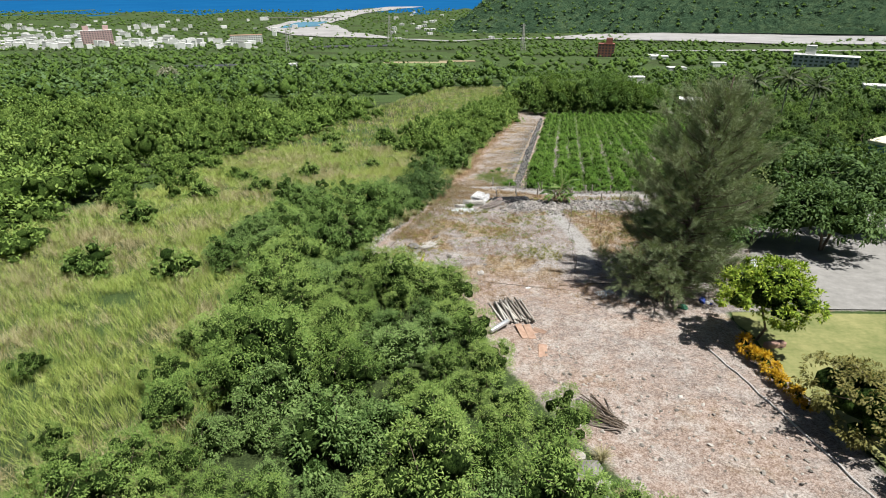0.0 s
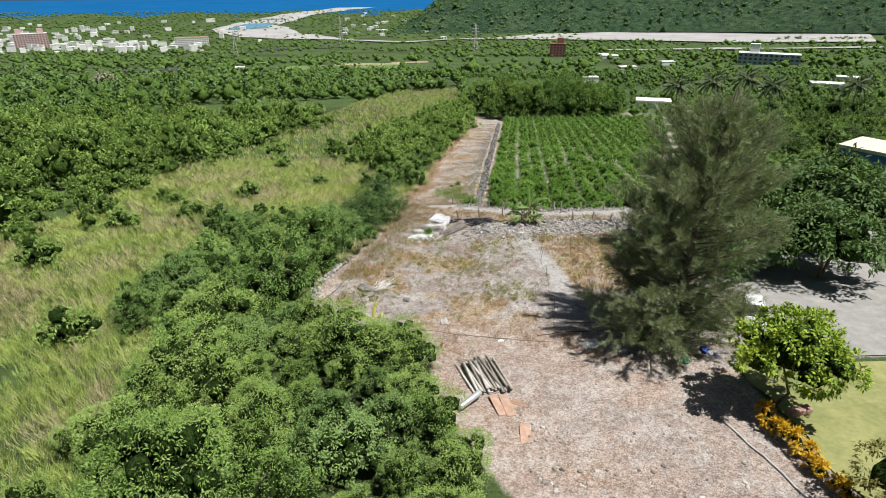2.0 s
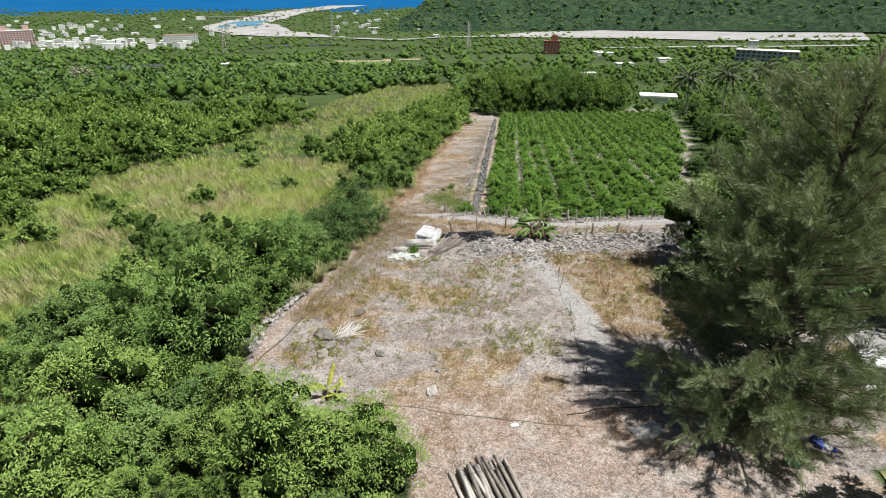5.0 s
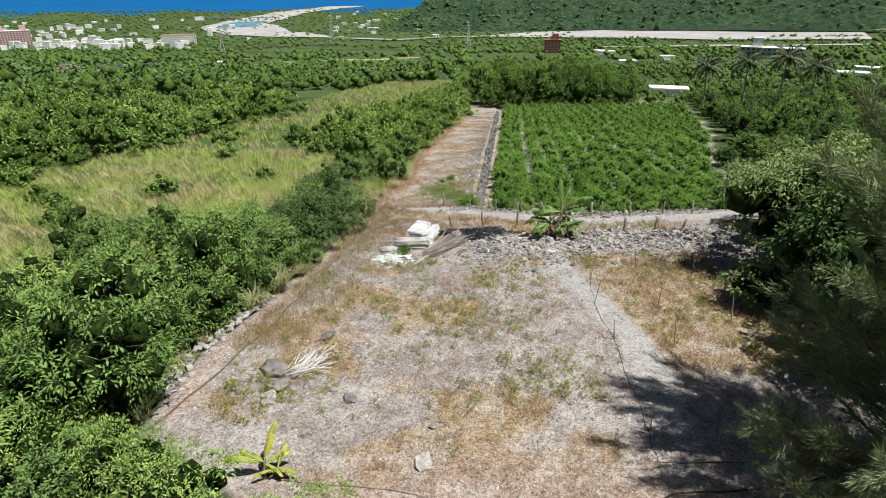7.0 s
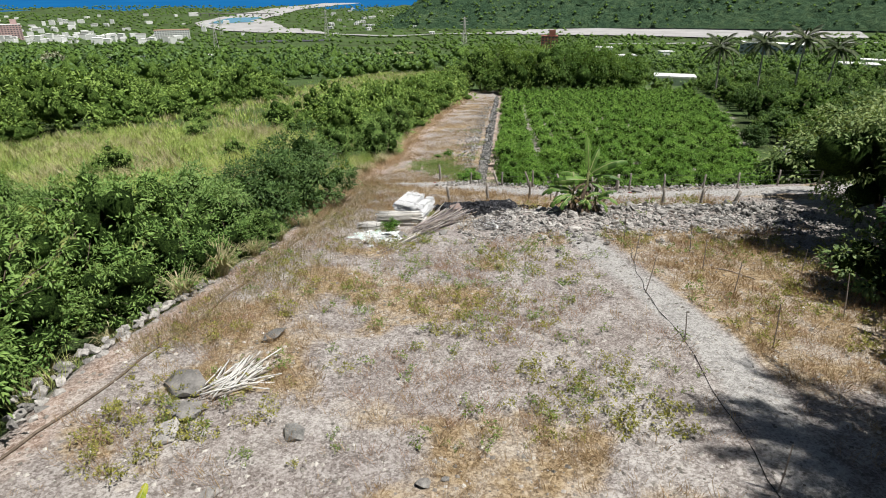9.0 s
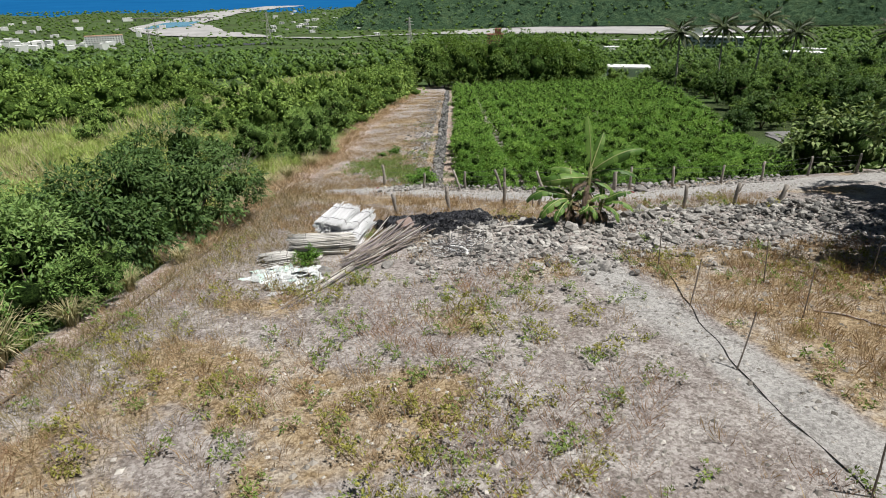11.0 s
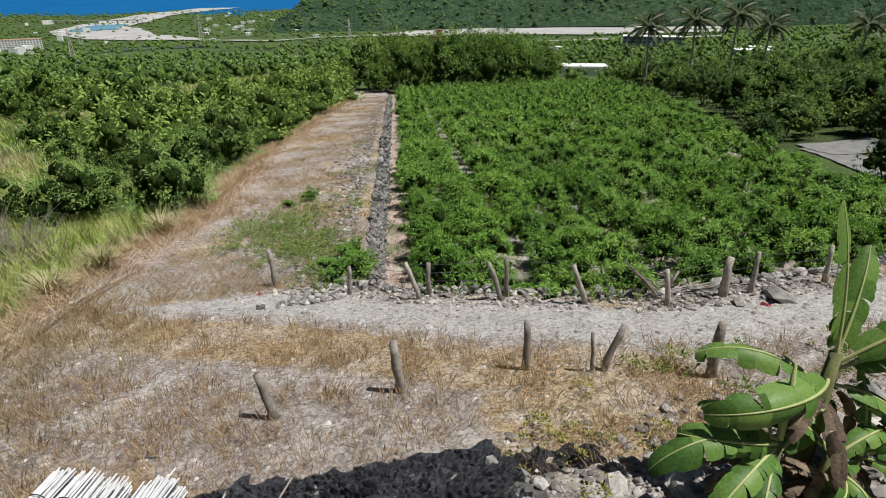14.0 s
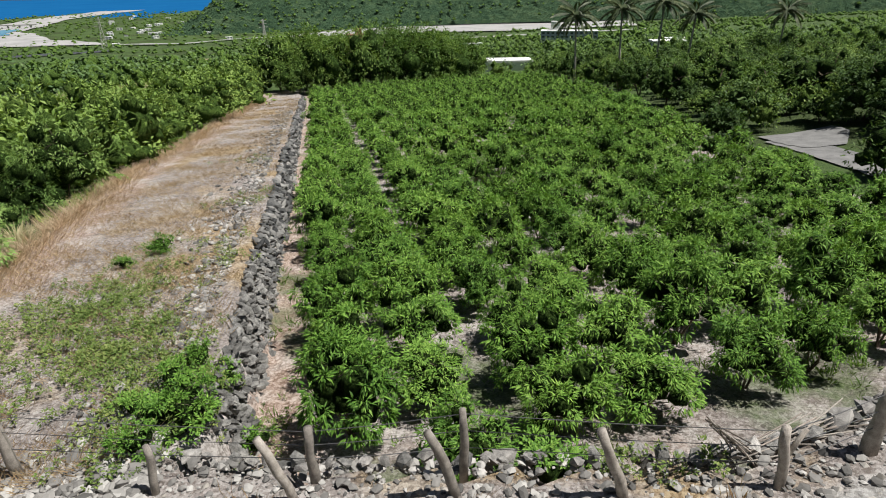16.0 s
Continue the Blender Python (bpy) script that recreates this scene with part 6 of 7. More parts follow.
# ---------------------------------------------------------------- low growth
def tufts(name, label, mat, spots, t, lo, hi, category="grass"):
    x, y = spots
    vv, ff = many(rng, t, x, y, lo + (hi - lo) * rng.random(len(x)))
    tagged(new(name, mesh_np(name, vv, ff, mat)), label, category, kind="stuff")


rng = np.random.default_rng(601)
n = 21000
y, x = rng.uniform(40, 86, n), rng.uniform(-6, 26, n)
y[:800], x[:800] = rng.uniform(74.3, 79.4, 800), rng.uniform(1.5, 11, 800)
near_fence = (np.arange(n) < 800) & (y < 79.8 - 0.44 * (x - 2.6)) & (wob(x, y, 1.3, 6) > -0.35)
fy = y - fence_y(x)
z4 = zones(x, y)
ok = (x > plot_left(y)) & (fy < -0.2) & (z4[:, 0] < 0.3) & (z4[:, 1] < 0.3) & (rng.random(n) < (0.16 + 0.84 * np.maximum(z4[:, 2], 0.8 * (fy > -6.0))) * np.where(wob(x, y, 2.1, 5) > -0.05, 1, 0.25)) & ~((x > 8) & (np.abs(y - 70.0 + 0.05 * (x - 14)) < 2.6)) | near_fence
tufts("dry_grass", "short dry straw-coloured grass over the plot", M_STRAW, (x[ok], y[ok]), tuft(rng, 13, 0.36, 0.22, 0.012), 0.6, 1.4)
n = 2400
y = 72 + 114 * rng.random(n) ** 1.4
x = plot_left(y) + np.abs(rng.normal(0, 0.8, n)) - 0.7
tufts("withered_grass", "withered reddish-brown grass along the bank edge", foliage("withered_grass", (0.26, 0.150, 0.07), (0.47, 0.335, 0.18), (0.66, 0.53, 0.33), gain=1.0, patch=0.5, rough=0.8), (x, y), tuft(rng, 13, 0.62, 0.4, 0.018, (0.1, 1.2)), 0.4, 1.4)
n = 10500
y = 84 + 100 * rng.random(n) ** 1.5
x = plot_left(y) + (wall_x(y) - plot_left(y)) * rng.random(n)
ok = wob(x, y, 0.5, 3) + 0.6 * wob(x, y, 1.9, 1) > -0.15
tufts("bank_grass", "thin dry grass over the bank", M_STRAW, (x[ok], y[ok]), tuft(rng, 9, 0.27, 0.26, 0.013, (0.2, 1.3)), 0.5, 1.4)
weed_t = crown(np.random.default_rng(602), 0.22, 0.22, 0.02, 7, 8, (0.07, 0.5), 0.06, droop=0.0, core=0)[:2]
xs, ys = [], []
for cx, cy, s, k in ((8.0, 92, 1.3, 200), (8.3, 88.5, 1.0, 200), (10.0, 86.3, 0.7, 110), (9.0, 84.8, 0.7, 40), (6.5, 90, 1.0, 40), (10.5, 95, 1.0, 40), (3.2, 69.4, 0.3, 10), (6.0, 72.5, 0.2, 6), (9.2, 97, 0.8, 16), (17.0, 79.3, 0.4, 8), (16.3, 80.1, 0.3, 12), (4, 62, 2.5, 45), (9, 62, 2.5, 45), (12, 66, 3, 14), (15, 68, 3, 14), (5, 56, 4, 30), (-1.2, 54.6, 0.2, 4), (14.5, 116, 1.5, 14), (12.6, 104, 1.0, 20)):
    xs += list(rng.normal(cx, s, k))
    ys += list(rng.normal(cy, s, k))
tufts("weeds", "small yellow-green weeds on the stony ground", M_WEED, (np.array(xs), np.array(ys)), weed_t, 0.5, 1.3, "weeds")
undergrowth = tuft(rng, 10, 0.45, 0.3, 0.05)
n = 2600
y, x = rng.uniform(80, 110, n), rng.uniform(10, 44, n)
ok = (in_orchard(x, y) > 0.9) & (x < orchard_right(y)) & (wob(x, y, 0.8, 1) > 0.15)
tufts("orchard_grass", "short bright green grass between fruit trees", foliage("orchard_grass", (0.06, 0.12, 0.02), (0.12, 0.20, 0.035), (0.20, 0.28, 0.06), patch=0.5), (x[ok], y[ok]), undergrowth, 0.4, 0.9)
# round bushes that stand alone in the tall grass
alone = [plant("grass_bush", np.random.default_rng(650 + i), M_LEUC, "round green bush standing in tall grass", "bush", "bushes in the tall grass", 1.7, 2.3, 0.1, 110, 14, (0.2, 0.34), 0.3, stems=3, r0=0.04, droop=0.2, core=0.55) for i in range(2)]
repeat(alone, [(-20.5, 78), (-34, 80, 1.3), (-19.5, 66, 1.1), (-32, 92, 1.2), (-12, 100, 1.2), (-21, 118, 1.1), (-12, 128, 1.3), (-36, 66, 1.3), (-33, 50, 1.2), (-25, 132, 1.3), (-14, 140, 1.1), (-6, 155, 1.2), (-27, 84), (-22, 95), (-24, 48), (-9, 120), (2, 175), (-5, 142), (6, 205)], rng, 0.7, 1.3)
n = 2600
y = rng.uniform(56, 86, n)
x = plot_left(y) + 0.6 + np.abs(rng.normal(0, 2.2, n))
ok = (y - fence_y(x) < -3.2) & (rng.random(n) < 0.75)
tufts("verge_grass", "olive and straw grass along the plot edge", foliage("verge_grass", (0.13, 0.115, 0.045), (0.25, 0.205, 0.09), (0.42, 0.35, 0.19), gain=1.0, patch=0.6, rough=0.8), (x[ok], y[ok]), tuft(rng, 14, 0.38, 0.25, 0.011, (0.1, 1.1)), 0.4, 1.3)

# shrubs at the fence, vines over the wall's end
shrub = [plant("fence_shrub", np.random.default_rng(660 + i), M_FRUIT, "low leafy green shrub at the fence", "bush", "shrubs at the fence", 0.62, 0.85, 0.05, 30, 30, (0.11, 0.4), 0.2, stems=3, r0=0.02, droop=0.1) for i in range(2)]
repeat(shrub, [(15.5, 80.7), (16.1, 80.5), (17.4, 80.2, 0.7), (10.6, 84.3, 0.8), (10.0, 85.2, 0.9), (11.1, 85.6, 0.7), (9.3, 84.0, 0.6), (9.7, 84.8, 0.8), (10.2, 84.5, 0.8), (9.9, 86.0, 0.8), (9.2, 85.4, 0.7), (10.8, 86.6, 0.6), (10.4, 87.0, 0.7), (3.3, 69.35, 0.65), (9.3, 96.8, 0.8), (8.2, 95.5, 0.5)], rng, 0.8, 1.15)
lying("fallen_pole", [(0.2, 82.6), (1.4, 85.4), (2.5, 87.9)], 0.07, M_GREYWOOD, "long grey log lying beside the track", "log")
lying("dry_branch", [(10.4, 71.3), (12.2, 71.0), (14.4, 71.5)], 0.05, M_TANPOLE, "pale dry branch lying on the stones", "branch")
lying("dry_branch", [(19.2, 71.3), (19.9, 70.2), (20.2, 69.4)], 0.06, M_GREYPOLE, "grey crooked branch lying on the stones", "branch")
slab_box("stone_slab", (0.75, 0.55, 0.14), plain("brown_slab", (0.17, 0.12, 0.10), (0.32, 0.25, 0.22), 4.0), 7.3, 72.75, 30, "flat brown stone slab leaning on nets", "stone slab", 0.35, 0.7)
tree("flowering_tree", 530, foliage("pale_blossom", (0.14, 0.16, 0.07), (0.26, 0.27, 0.15), (0.42, 0.42, 0.28), gain=1.0), "round tree with pale cream blossom", -179, 402, 7.5, 11.0, 0.5, 70, 14, (1.2, 0.6), 2.0)
small_palm = palm(431, 2.6, foliage("young_palm_leaf", (0.10, 0.15, 0.03), (0.22, 0.27, 0.06), (0.40, 0.42, 0.13), gain=1.0))
tagged(small_palm, "young palm with drooping yellowish fronds in scrub", "palm tree", "young palms")
place(small_palm, -10.6, 63.6, 0.3, 0.8)

# ---------------------------------------------------------------- in and round the shade of the casuarina
M_CAR = plain("white_car_paint", (0.70, 0.71, 0.72), (0.78, 0.79, 0.80), 0.8, rough=0.25, spec=0.6, bumpy=0)
M_GLASS = plain("dark_car_glass", (0.015, 0.018, 0.02), (0.03, 0.033, 0.036), 1.0, rough=0.06, spec=0.8, bumpy=0)
M_TYRE = plain("tyre_rubber", (0.015, 0.015, 0.015), (0.035, 0.035, 0.035), 9.0, rough=0.9)
M_TRIM = plain("black_trim", (0.02, 0.02, 0.02), (0.04, 0.04, 0.04), 6.0, rough=0.5)
M_LAMPGLASS = plain("lamp_glass", (0.55, 0.57, 0.6), (0.75, 0.77, 0.8), 3.0, rough=0.1, spec=0.8, bumpy=0)


def loft(name, sections, mat, smooth_faces=True):
    """A hull through rings of equal length, closed at both ends."""
    n = len(sections[0])
    V = np.array([p for s in sections for p in s], float)
    F = [(i * n + j, i * n + (j + 1) % n, (i + 1) * n + (j + 1) % n, (i + 1) * n + j) for i in range(len(sections) - 1) for j in range(n)]
    last = (len(sections) - 1) * n
    F += [(0, j + 1, j, j) for j in range(1, n - 1)] + [(last, last + j, last + j + 1, last + j + 1) for j in range(1, n - 1)]
    return mesh_np(name, V, np.array(F), mat, smooth_faces)


def body_ring(x, half, low, high, tumble=0.9):
    return [(x, -half, low), (x, half, low), (x, half * 1.02, (low + high) * 0.5), (x, half * tumble, high - 0.05), (x, half * tumble * 0.85, high), (x, -half * tumble * 0.85, high), (x, -half * tumble, high - 0.05), (x, -half * 1.02, (low + high) * 0.5)]


def car():
    root = tagged(new("parked_car"), "white parked car in the tree's shade", "car")
    part("body", loft("body", [body_ring(x, h, lo, hi) for x, h, lo, hi in ((-2.2, 0.66, 0.45, 0.85), (-2.05, 0.82, 0.3, 0.98), (-1.2, 0.88, 0.24, 1.02), (0.6, 0.88, 0.24, 1.0), (1.3, 0.87, 0.24, 0.95), (1.95, 0.82, 0.28, 0.80), (2.2, 0.62, 0.38, 0.66))], M_CAR), root)
    part("cabin", loft("cabin", [body_ring(x, h, lo, hi, 0.80) for x, h, lo, hi in ((-2.0, 0.74, 0.95, 1.02), (-1.55, 0.78, 0.95, 1.42), (-0.8, 0.80, 0.95, 1.50), (0.2, 0.80, 0.95, 1.47), (1.15, 0.76, 0.92, 0.98))], M_GLASS), root, "dark tinted glass")
    part("roof", loft("roof", [body_ring(x, h, lo, hi, 0.9) for x, h, lo, hi in ((-1.6, 0.60, 1.39, 1.45), (-0.8, 0.64, 1.47, 1.53), (0.22, 0.62, 1.44, 1.50))], M_CAR), root)
    part("grille", loft("grille", [[(2.13, -0.45, 0.42), (2.13, 0.45, 0.42), (2.13, 0.40, 0.60), (2.13, -0.40, 0.60)], [(2.23, -0.43, 0.43), (2.23, 0.43, 0.43), (2.22, 0.38, 0.59), (2.22, -0.38, 0.59)]], M_TRIM, False), root, "black grille")
    for s in (-1, 1):
        part("headlight", loft("headlight", [[(1.85, s * 0.5, 0.64), (1.85, s * 0.83, 0.64), (1.80, s * 0.83, 0.80), (1.80, s * 0.55, 0.78)], [(2.17, s * 0.48, 0.62), (2.02, s * 0.82, 0.64), (1.97, s * 0.81, 0.78), (2.10, s * 0.5, 0.70)]], M_LAMPGLASS, False), root, "clear glass headlight")
        part("mirror", loft("mirror", [[(0.95, s * 0.85, 0.98), (1.08, s * 0.85, 0.98), (1.08, s * 0.85, 1.1), (0.95, s * 0.85, 1.1)], [(0.97, s * 1.02, 0.99), (1.06, s * 1.02, 0.99), (1.06, s * 1.02, 1.09), (0.97, s * 1.02, 1.09)]], M_CAR, False), root)
        for x in (-1.35, 1.38):
            wheel = part("wheel", mesh_np("wheel", *tube([(x, s * 0.68, 0.33), (x, s * 0.72, 0.33), (x, s * 0.86, 0.33), (x, s * 0.90, 0.33)], [0.29, 0.33, 0.33, 0.29], 20), M_TYRE, True), root, "black rubber tyre")
            part("rim", mesh_np("rim", *tube([(x, s * 0.88, 0.33), (x, s * 0.915, 0.33)], [0.21, 0.19], 12), M_STEEL), wheel, "metal wheel rim")
    return root


place(car(), 26.3, 45.4, radians(-112), z=gz(26.3, 45.4) + 0.03)

sack_cloth = {"blue": plain("blue_sack", (0.03, 0.05, 0.22), (0.06, 0.10, 0.36), 4.0), "green": plain("green_sack", (0.03, 0.12, 0.07), (0.06, 0.20, 0.12), 4.0), "white": plain("white_sack", (0.5, 0.5, 0.48), (0.7, 0.7, 0.68), 4.0)}
for tone, x, y, s in (("blue", 20.6, 41.5, 1.0), ("green", 18.6, 40.3, 1.0), ("white", 20.9, 41.2, 0.7), ("white", 15.4, 41.2, 0.6), ("blue", 21.1, 41.0, 0.45)):
    ob = new("sack", lump(rng, 0.42, 0.26, 0.24, sack_cloth[tone], "sack"))
    ob.matrix_basis = Matrix.LocRotScale((x, y, gz(x, y) + 0.1 * s), Euler((0, 0, rng.random() * 6)), (s, s, s))
    tagged(ob, tone + " plastic sack lying under the casuarina", "sack", "junk under the casuarina")
for i in range(9):
    x, y, a = 16.5 + 4.5 * rng.random(), 40.0 + 3 * rng.random(), rng.random() * 3.1
    lying("dead_branch", [(x, y), (x + 0.8 * math.cos(a), y + 0.8 * math.sin(a)), (x + 1.7 * math.cos(a + 0.2), y + 1.7 * math.sin(a + 0.2))], 0.03, M_GREYPOLE, "dead grey branch lying under the casuarina", "branch", 5)
stump = new("drum", mesh_np("drum", *tube([(0, 0, 0), (0, 0, 0.05), (0, 0, 0.55), (0, 0, 0.6), (0, 0, 0.58)], [0.30, 0.33, 0.35, 0.33, 0.28], 18), plain("rusty_drum", (0.22, 0.12, 0.09), (0.38, 0.24, 0.19), 5.0), True))
place(stump, 16.6, 46.0)
tagged(stump, "short rusty brown drum in the shade", "drum")
lying("green_hose", [(9.8, 44.6), (11.5, 45.0), (14.4, 44.9), (18.5, 45.6)], 0.03, M_HOSE, "dark green hose lying in the shade", "hose")
for x, y, h in ((19.9, 33.6, 2.1), (19.3, 27.6, 1.9)):
    lying("hedge_pole", [(x - 0.2, y), (x + 0.3, y - 2.6)], 0.04, M_GREYPOLE, "thin grey pole lying along the hedge", "pole", 5)
small = plant("pale_bush", np.random.default_rng(540), M_PALE, "low pale green bush in tree shade", "bush", "", 1.5, 2.4, 0.2, 50, 34, (0.2, 0.5), 0.4, stems=3, r0=0.04, droop=0.1, core=0.62)
place(small, 22.2, 58.0)
tree("dark_shade_tree", 542, M_BROAD, "dark leafy tree at the plot's shaded side", 24.0, 50.8, 3.4, 7.6, 0.6, 220, 16, (0.30, 0.44), 0.6)
tree("dark_shade_tree", 543, M_BROAD, "dark leafy tree at the plot's shaded side", 25.2, 56.4, 3.3, 7.2, 0.5, 220, 16, (0.30, 0.44), 0.6)
tree("dark_shade_tree", 541, M_BROAD, "dark leafy tree at the plot's shaded side", 27.5, 56.5, 3.0, 5.0, 0.6, 80, 30, (0.34, 0.5), 0.75, core=0.55)

# far side of the plot: stones with tree shade in their colour, and brushwood
shade_heap = tagged(new("dark_stone_heap"), "heap of stones, tree shade in their dark colour", "stone heap")
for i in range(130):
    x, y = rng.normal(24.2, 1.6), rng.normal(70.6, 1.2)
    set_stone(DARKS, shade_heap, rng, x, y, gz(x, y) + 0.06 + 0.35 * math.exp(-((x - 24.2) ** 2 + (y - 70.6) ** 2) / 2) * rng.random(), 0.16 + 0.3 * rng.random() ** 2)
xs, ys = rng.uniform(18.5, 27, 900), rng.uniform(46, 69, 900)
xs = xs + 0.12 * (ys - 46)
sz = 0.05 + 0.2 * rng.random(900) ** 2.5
# the dark tone paints the trees' shade onto this rubble
tagged(new("shade_rubble", stone_pile_mesh("shade_rubble", STONES, rng, xs, ys, land(xs, ys) + sz * 0.15, sz, M_DARKRUBBLE)), "rubble scattered under the trees, shade in its dark colour", "rubble", kind="stuff")
for i in range(12):
    x, y, a = rng.uniform(18.5, 25.5), rng.uniform(58, 69.5), rng.random() * 3.1
    lying("fallen_branch", [(x, y), (x + 0.9 * math.cos(a), y + 0.9 * math.sin(a)), (x + 1.9 * math.cos(a + 0.25), y + 1.9 * math.sin(a + 0.25))], 0.028, M_GREYPOLE, "dry grey branch lying on the stony ground", "branch", 5)

# ---------------------------------------------------------------- straw clumps and weeds
def arching(rng, blades, height, spread, width, mat, name):
    """A clump of long blades that rise and arch over."""
    p = Pile()
    for i in range(blades):
        a, l = rng.random() * 6.28, height * (0.7 + 0.5 * rng.random())
        d = np.array([math.cos(a), math.sin(a)])
        side = np.array([-d[1], d[0], 0]) * width * (0.7 + 0.6 * rng.random())
        r0, out = spread * 0.3 * rng.random(), spread * (0.5 + 0.8 * rng.random())
        pts = [np.array([*(d * (r0 + out * t ** 1.6)), l * (1.55 * t - 0.75 * t * t * (0.8 + 0.5 * rng.random()))]) for t in (0, 0.35, 0.7, 1.0)]
        V = [pts[0] - side, pts[0] + side, pts[1] - side, pts[1] + side, pts[2] - side * 0.8, pts[2] + side * 0.8, pts[3]]
        p.add(np.array(V), np.array([(0, 1, 3, 2), (2, 3, 5, 4), (4, 5, 6, 6)]))
    return p.mesh(name, mat)


M_PAMPAS = foliage("pampas_blade", (0.16, 0.17, 0.06), (0.34, 0.31, 0.14), (0.56, 0.50, 0.28), gain=1.0, patch=1.0, rough=0.7)
clump = [arching(rng, 150, 1.25, 0.95, 0.018, M_PAMPAS, "straw_grass_clump") for _ in range(3)]
for i, (x, y, s) in enumerate(((-4.3, 63.4, 1.2), (-5.3, 61.2, 1.0), (-9.6, 54.5, 1.1), (-8.5, 56.6, 0.9), (-3.3, 65.6, 0.7), (-2.5, 68.2, 0.6), (-1.5, 71.0, 0.6), (0.2, 80.8, 0.8), (-0.9, 82.5, 1.0), (0.3, 86.3, 0.9), (1.3, 88.5, 0.9), (2.7, 93.0, 0.9), (3.5, 97.5, 1.0), (-7.0, 58.5, 0.8), (-0.6, 78.9, 0.6), (3.9, 101.5, 0.9))):
    ob = new("straw_grass_clump", clump[i % 3])
    place(ob, x, y, rng.random() * 6, s)
    tagged(ob, "arching clump of straw-yellow grass at the plot edge", "grass clump", "straw grass clumps")
M_YWEED = foliage("yellow_weed", (0.15, 0.16, 0.03), (0.30, 0.29, 0.06), (0.48, 0.44, 0.12), gain=1.0, patch=1.0)
M_RUST = foliage("rusty_weed", (0.17, 0.085, 0.045), (0.30, 0.17, 0.09), (0.44, 0.29, 0.16), gain=1.0, patch=1.0)
weed_b = crown(np.random.default_rng(611), 0.26, 0.34, 0.02, 9, 9, (0.075, 0.45), 0.09, droop=-0.2, core=0)[:2]
for name, label, mat, n, seed, t in (("yellow_weeds", "yellow-green weed clumps over the plot", M_YWEED, 560, 3.0, weed_b), ("rusty_weeds", "rust-brown dry weed tufts over the plot", M_RUST, 900, 7.0, tuft(rng, 14, 0.42, 0.22, 0.012)), ("green_weeds", "small fresh green weeds on the plot", M_WEED, 170, 11.0, weed_b)):
    y, x = rng.uniform(50, 76, n * 6), rng.uniform(-5, 24, n * 6)
    ok = (x > plot_left(y) + 0.4) & (y - fence_y(x) < -3.2) & (wob(x, y, 0.55, seed) > 0.12) & (zones(x, y)[:, 0] < 0.3) & ~((x > 1) & (x < 11) & (y > 67.2)) & ~((x > 8) & (np.abs(y - 70.0 + 0.05 * (x - 14)) < 2.8) & (rng.random(n * 6) < 0.93))
    tufts(name, label, mat, (x[ok][:n], y[ok][:n]), t, 0.5, 1.3, "weeds")
bare = tagged(new("bare_shrub"), "leafless grey shrub in the scrub", "shrub")
tw = Pile()
for i in range(60):
    a, el = rng.random() * 6.28, 0.5 + 0.9 * rng.random()
    d = np.array([math.cos(a) * math.cos(el), math.sin(a) * math.cos(el), math.sin(el)])
    L = 1.6 + 1.4 * rng.random()
    tw.add(*tube([(0, 0, 0), d * L * 0.5 + rng.normal(size=3) * 0.1, d * L + rng.normal(size=3) * 0.2], [0.035, 0.02, 0.006], 3))
    for k in range(3):
        b = d * L * (0.4 + 0.18 * k)
        tw.add(*tube([b, b + (d + rng.normal(size=3) * 0.6) * 0.6], [0.014, 0.004], 3))
part("twig_tangle", tw.mesh("twig_tangle", M_GREYWOOD), bare)["kind"] = "stuff"
place(bare, -3.0, 93.0)

# a taller clipped hedge in line with the croton, and straw grass at the rocks
hedge = plant("hedge_bush", np.random.default_rng(560), M_BROAD, "dark green hedge bush along the lawn", "bush", "hedge along the lawn", 0.85, 1.9, 0.1, 40, 26, (0.16, 0.5), 0.3, stems=3, r0=0.03, droop=0.1, core=0.6)
repeat([hedge], [(21.6 + 0.05 * i + rng.normal() * 0.12, 20.6 - 1.05 * i) for i in range(5)], rng, 0.85, 1.2)
for i, (x, y, s) in enumerate(((6.0, 22.6, 0.8), (7.9, 22.9, 0.6), (6.3, 20.4, 0.7), (8.2, 20.2, 0.5))):
    ob = new("straw_grass_clump", clump[i % 3])
    place(ob, x, y, rng.random() * 6, s)
    tagged(ob, "arching clump of straw-yellow grass at the plot edge", "grass clump", "straw grass clumps")

# rags and brushwood at the fence
M_RAG = plain("red_rag", (0.22, 0.03, 0.03), (0.36, 0.09, 0.08), 6.0)
for x, y in ((6.9, 83.9), (20.3, 77.6)):
    ob = new("red_rag", folded_cloth(rng, 0.13, 0.08, 0.06, M_RAG, "red_rag"))
    place(ob, x, y, rng.random() * 6, z=gz(x, y) + 0.03)
    tagged(ob, "crumpled red rag lying by the fence", "rag")
for x, y, h in ((18.4, 79.5, 12), (19.4, 79.3, -4), (10.6, 83.4, -32)):
    stack("fence_brushwood", "low heap of dry grey twigs behind the fence", x, y, 9, 3, 1.8, 0.014, h, [M_GREYPOLE, M_GREYWOOD], 0.35, 0.18, 1.0)

# ---------------------------------------------------------------- buildings
M_GLASS = plain("window_glass", (0.03, 0.04, 0.05), (0.07, 0.09, 0.11), 0.5, rough=0.15, spec=0.6, bumpy=0)
M_PINK = plain("pink_facade", (0.46, 0.30, 0.29), (0.58, 0.41, 0.39), 0.2)
M_REDBRICK = plain("red_facade", (0.22, 0.085, 0.065), (0.32, 0.14, 0.11), 0.2)
M_BLUE = plain("blue_wall", (0.06, 0.16, 0.40), (0.10, 0.22, 0.48), 0.4)
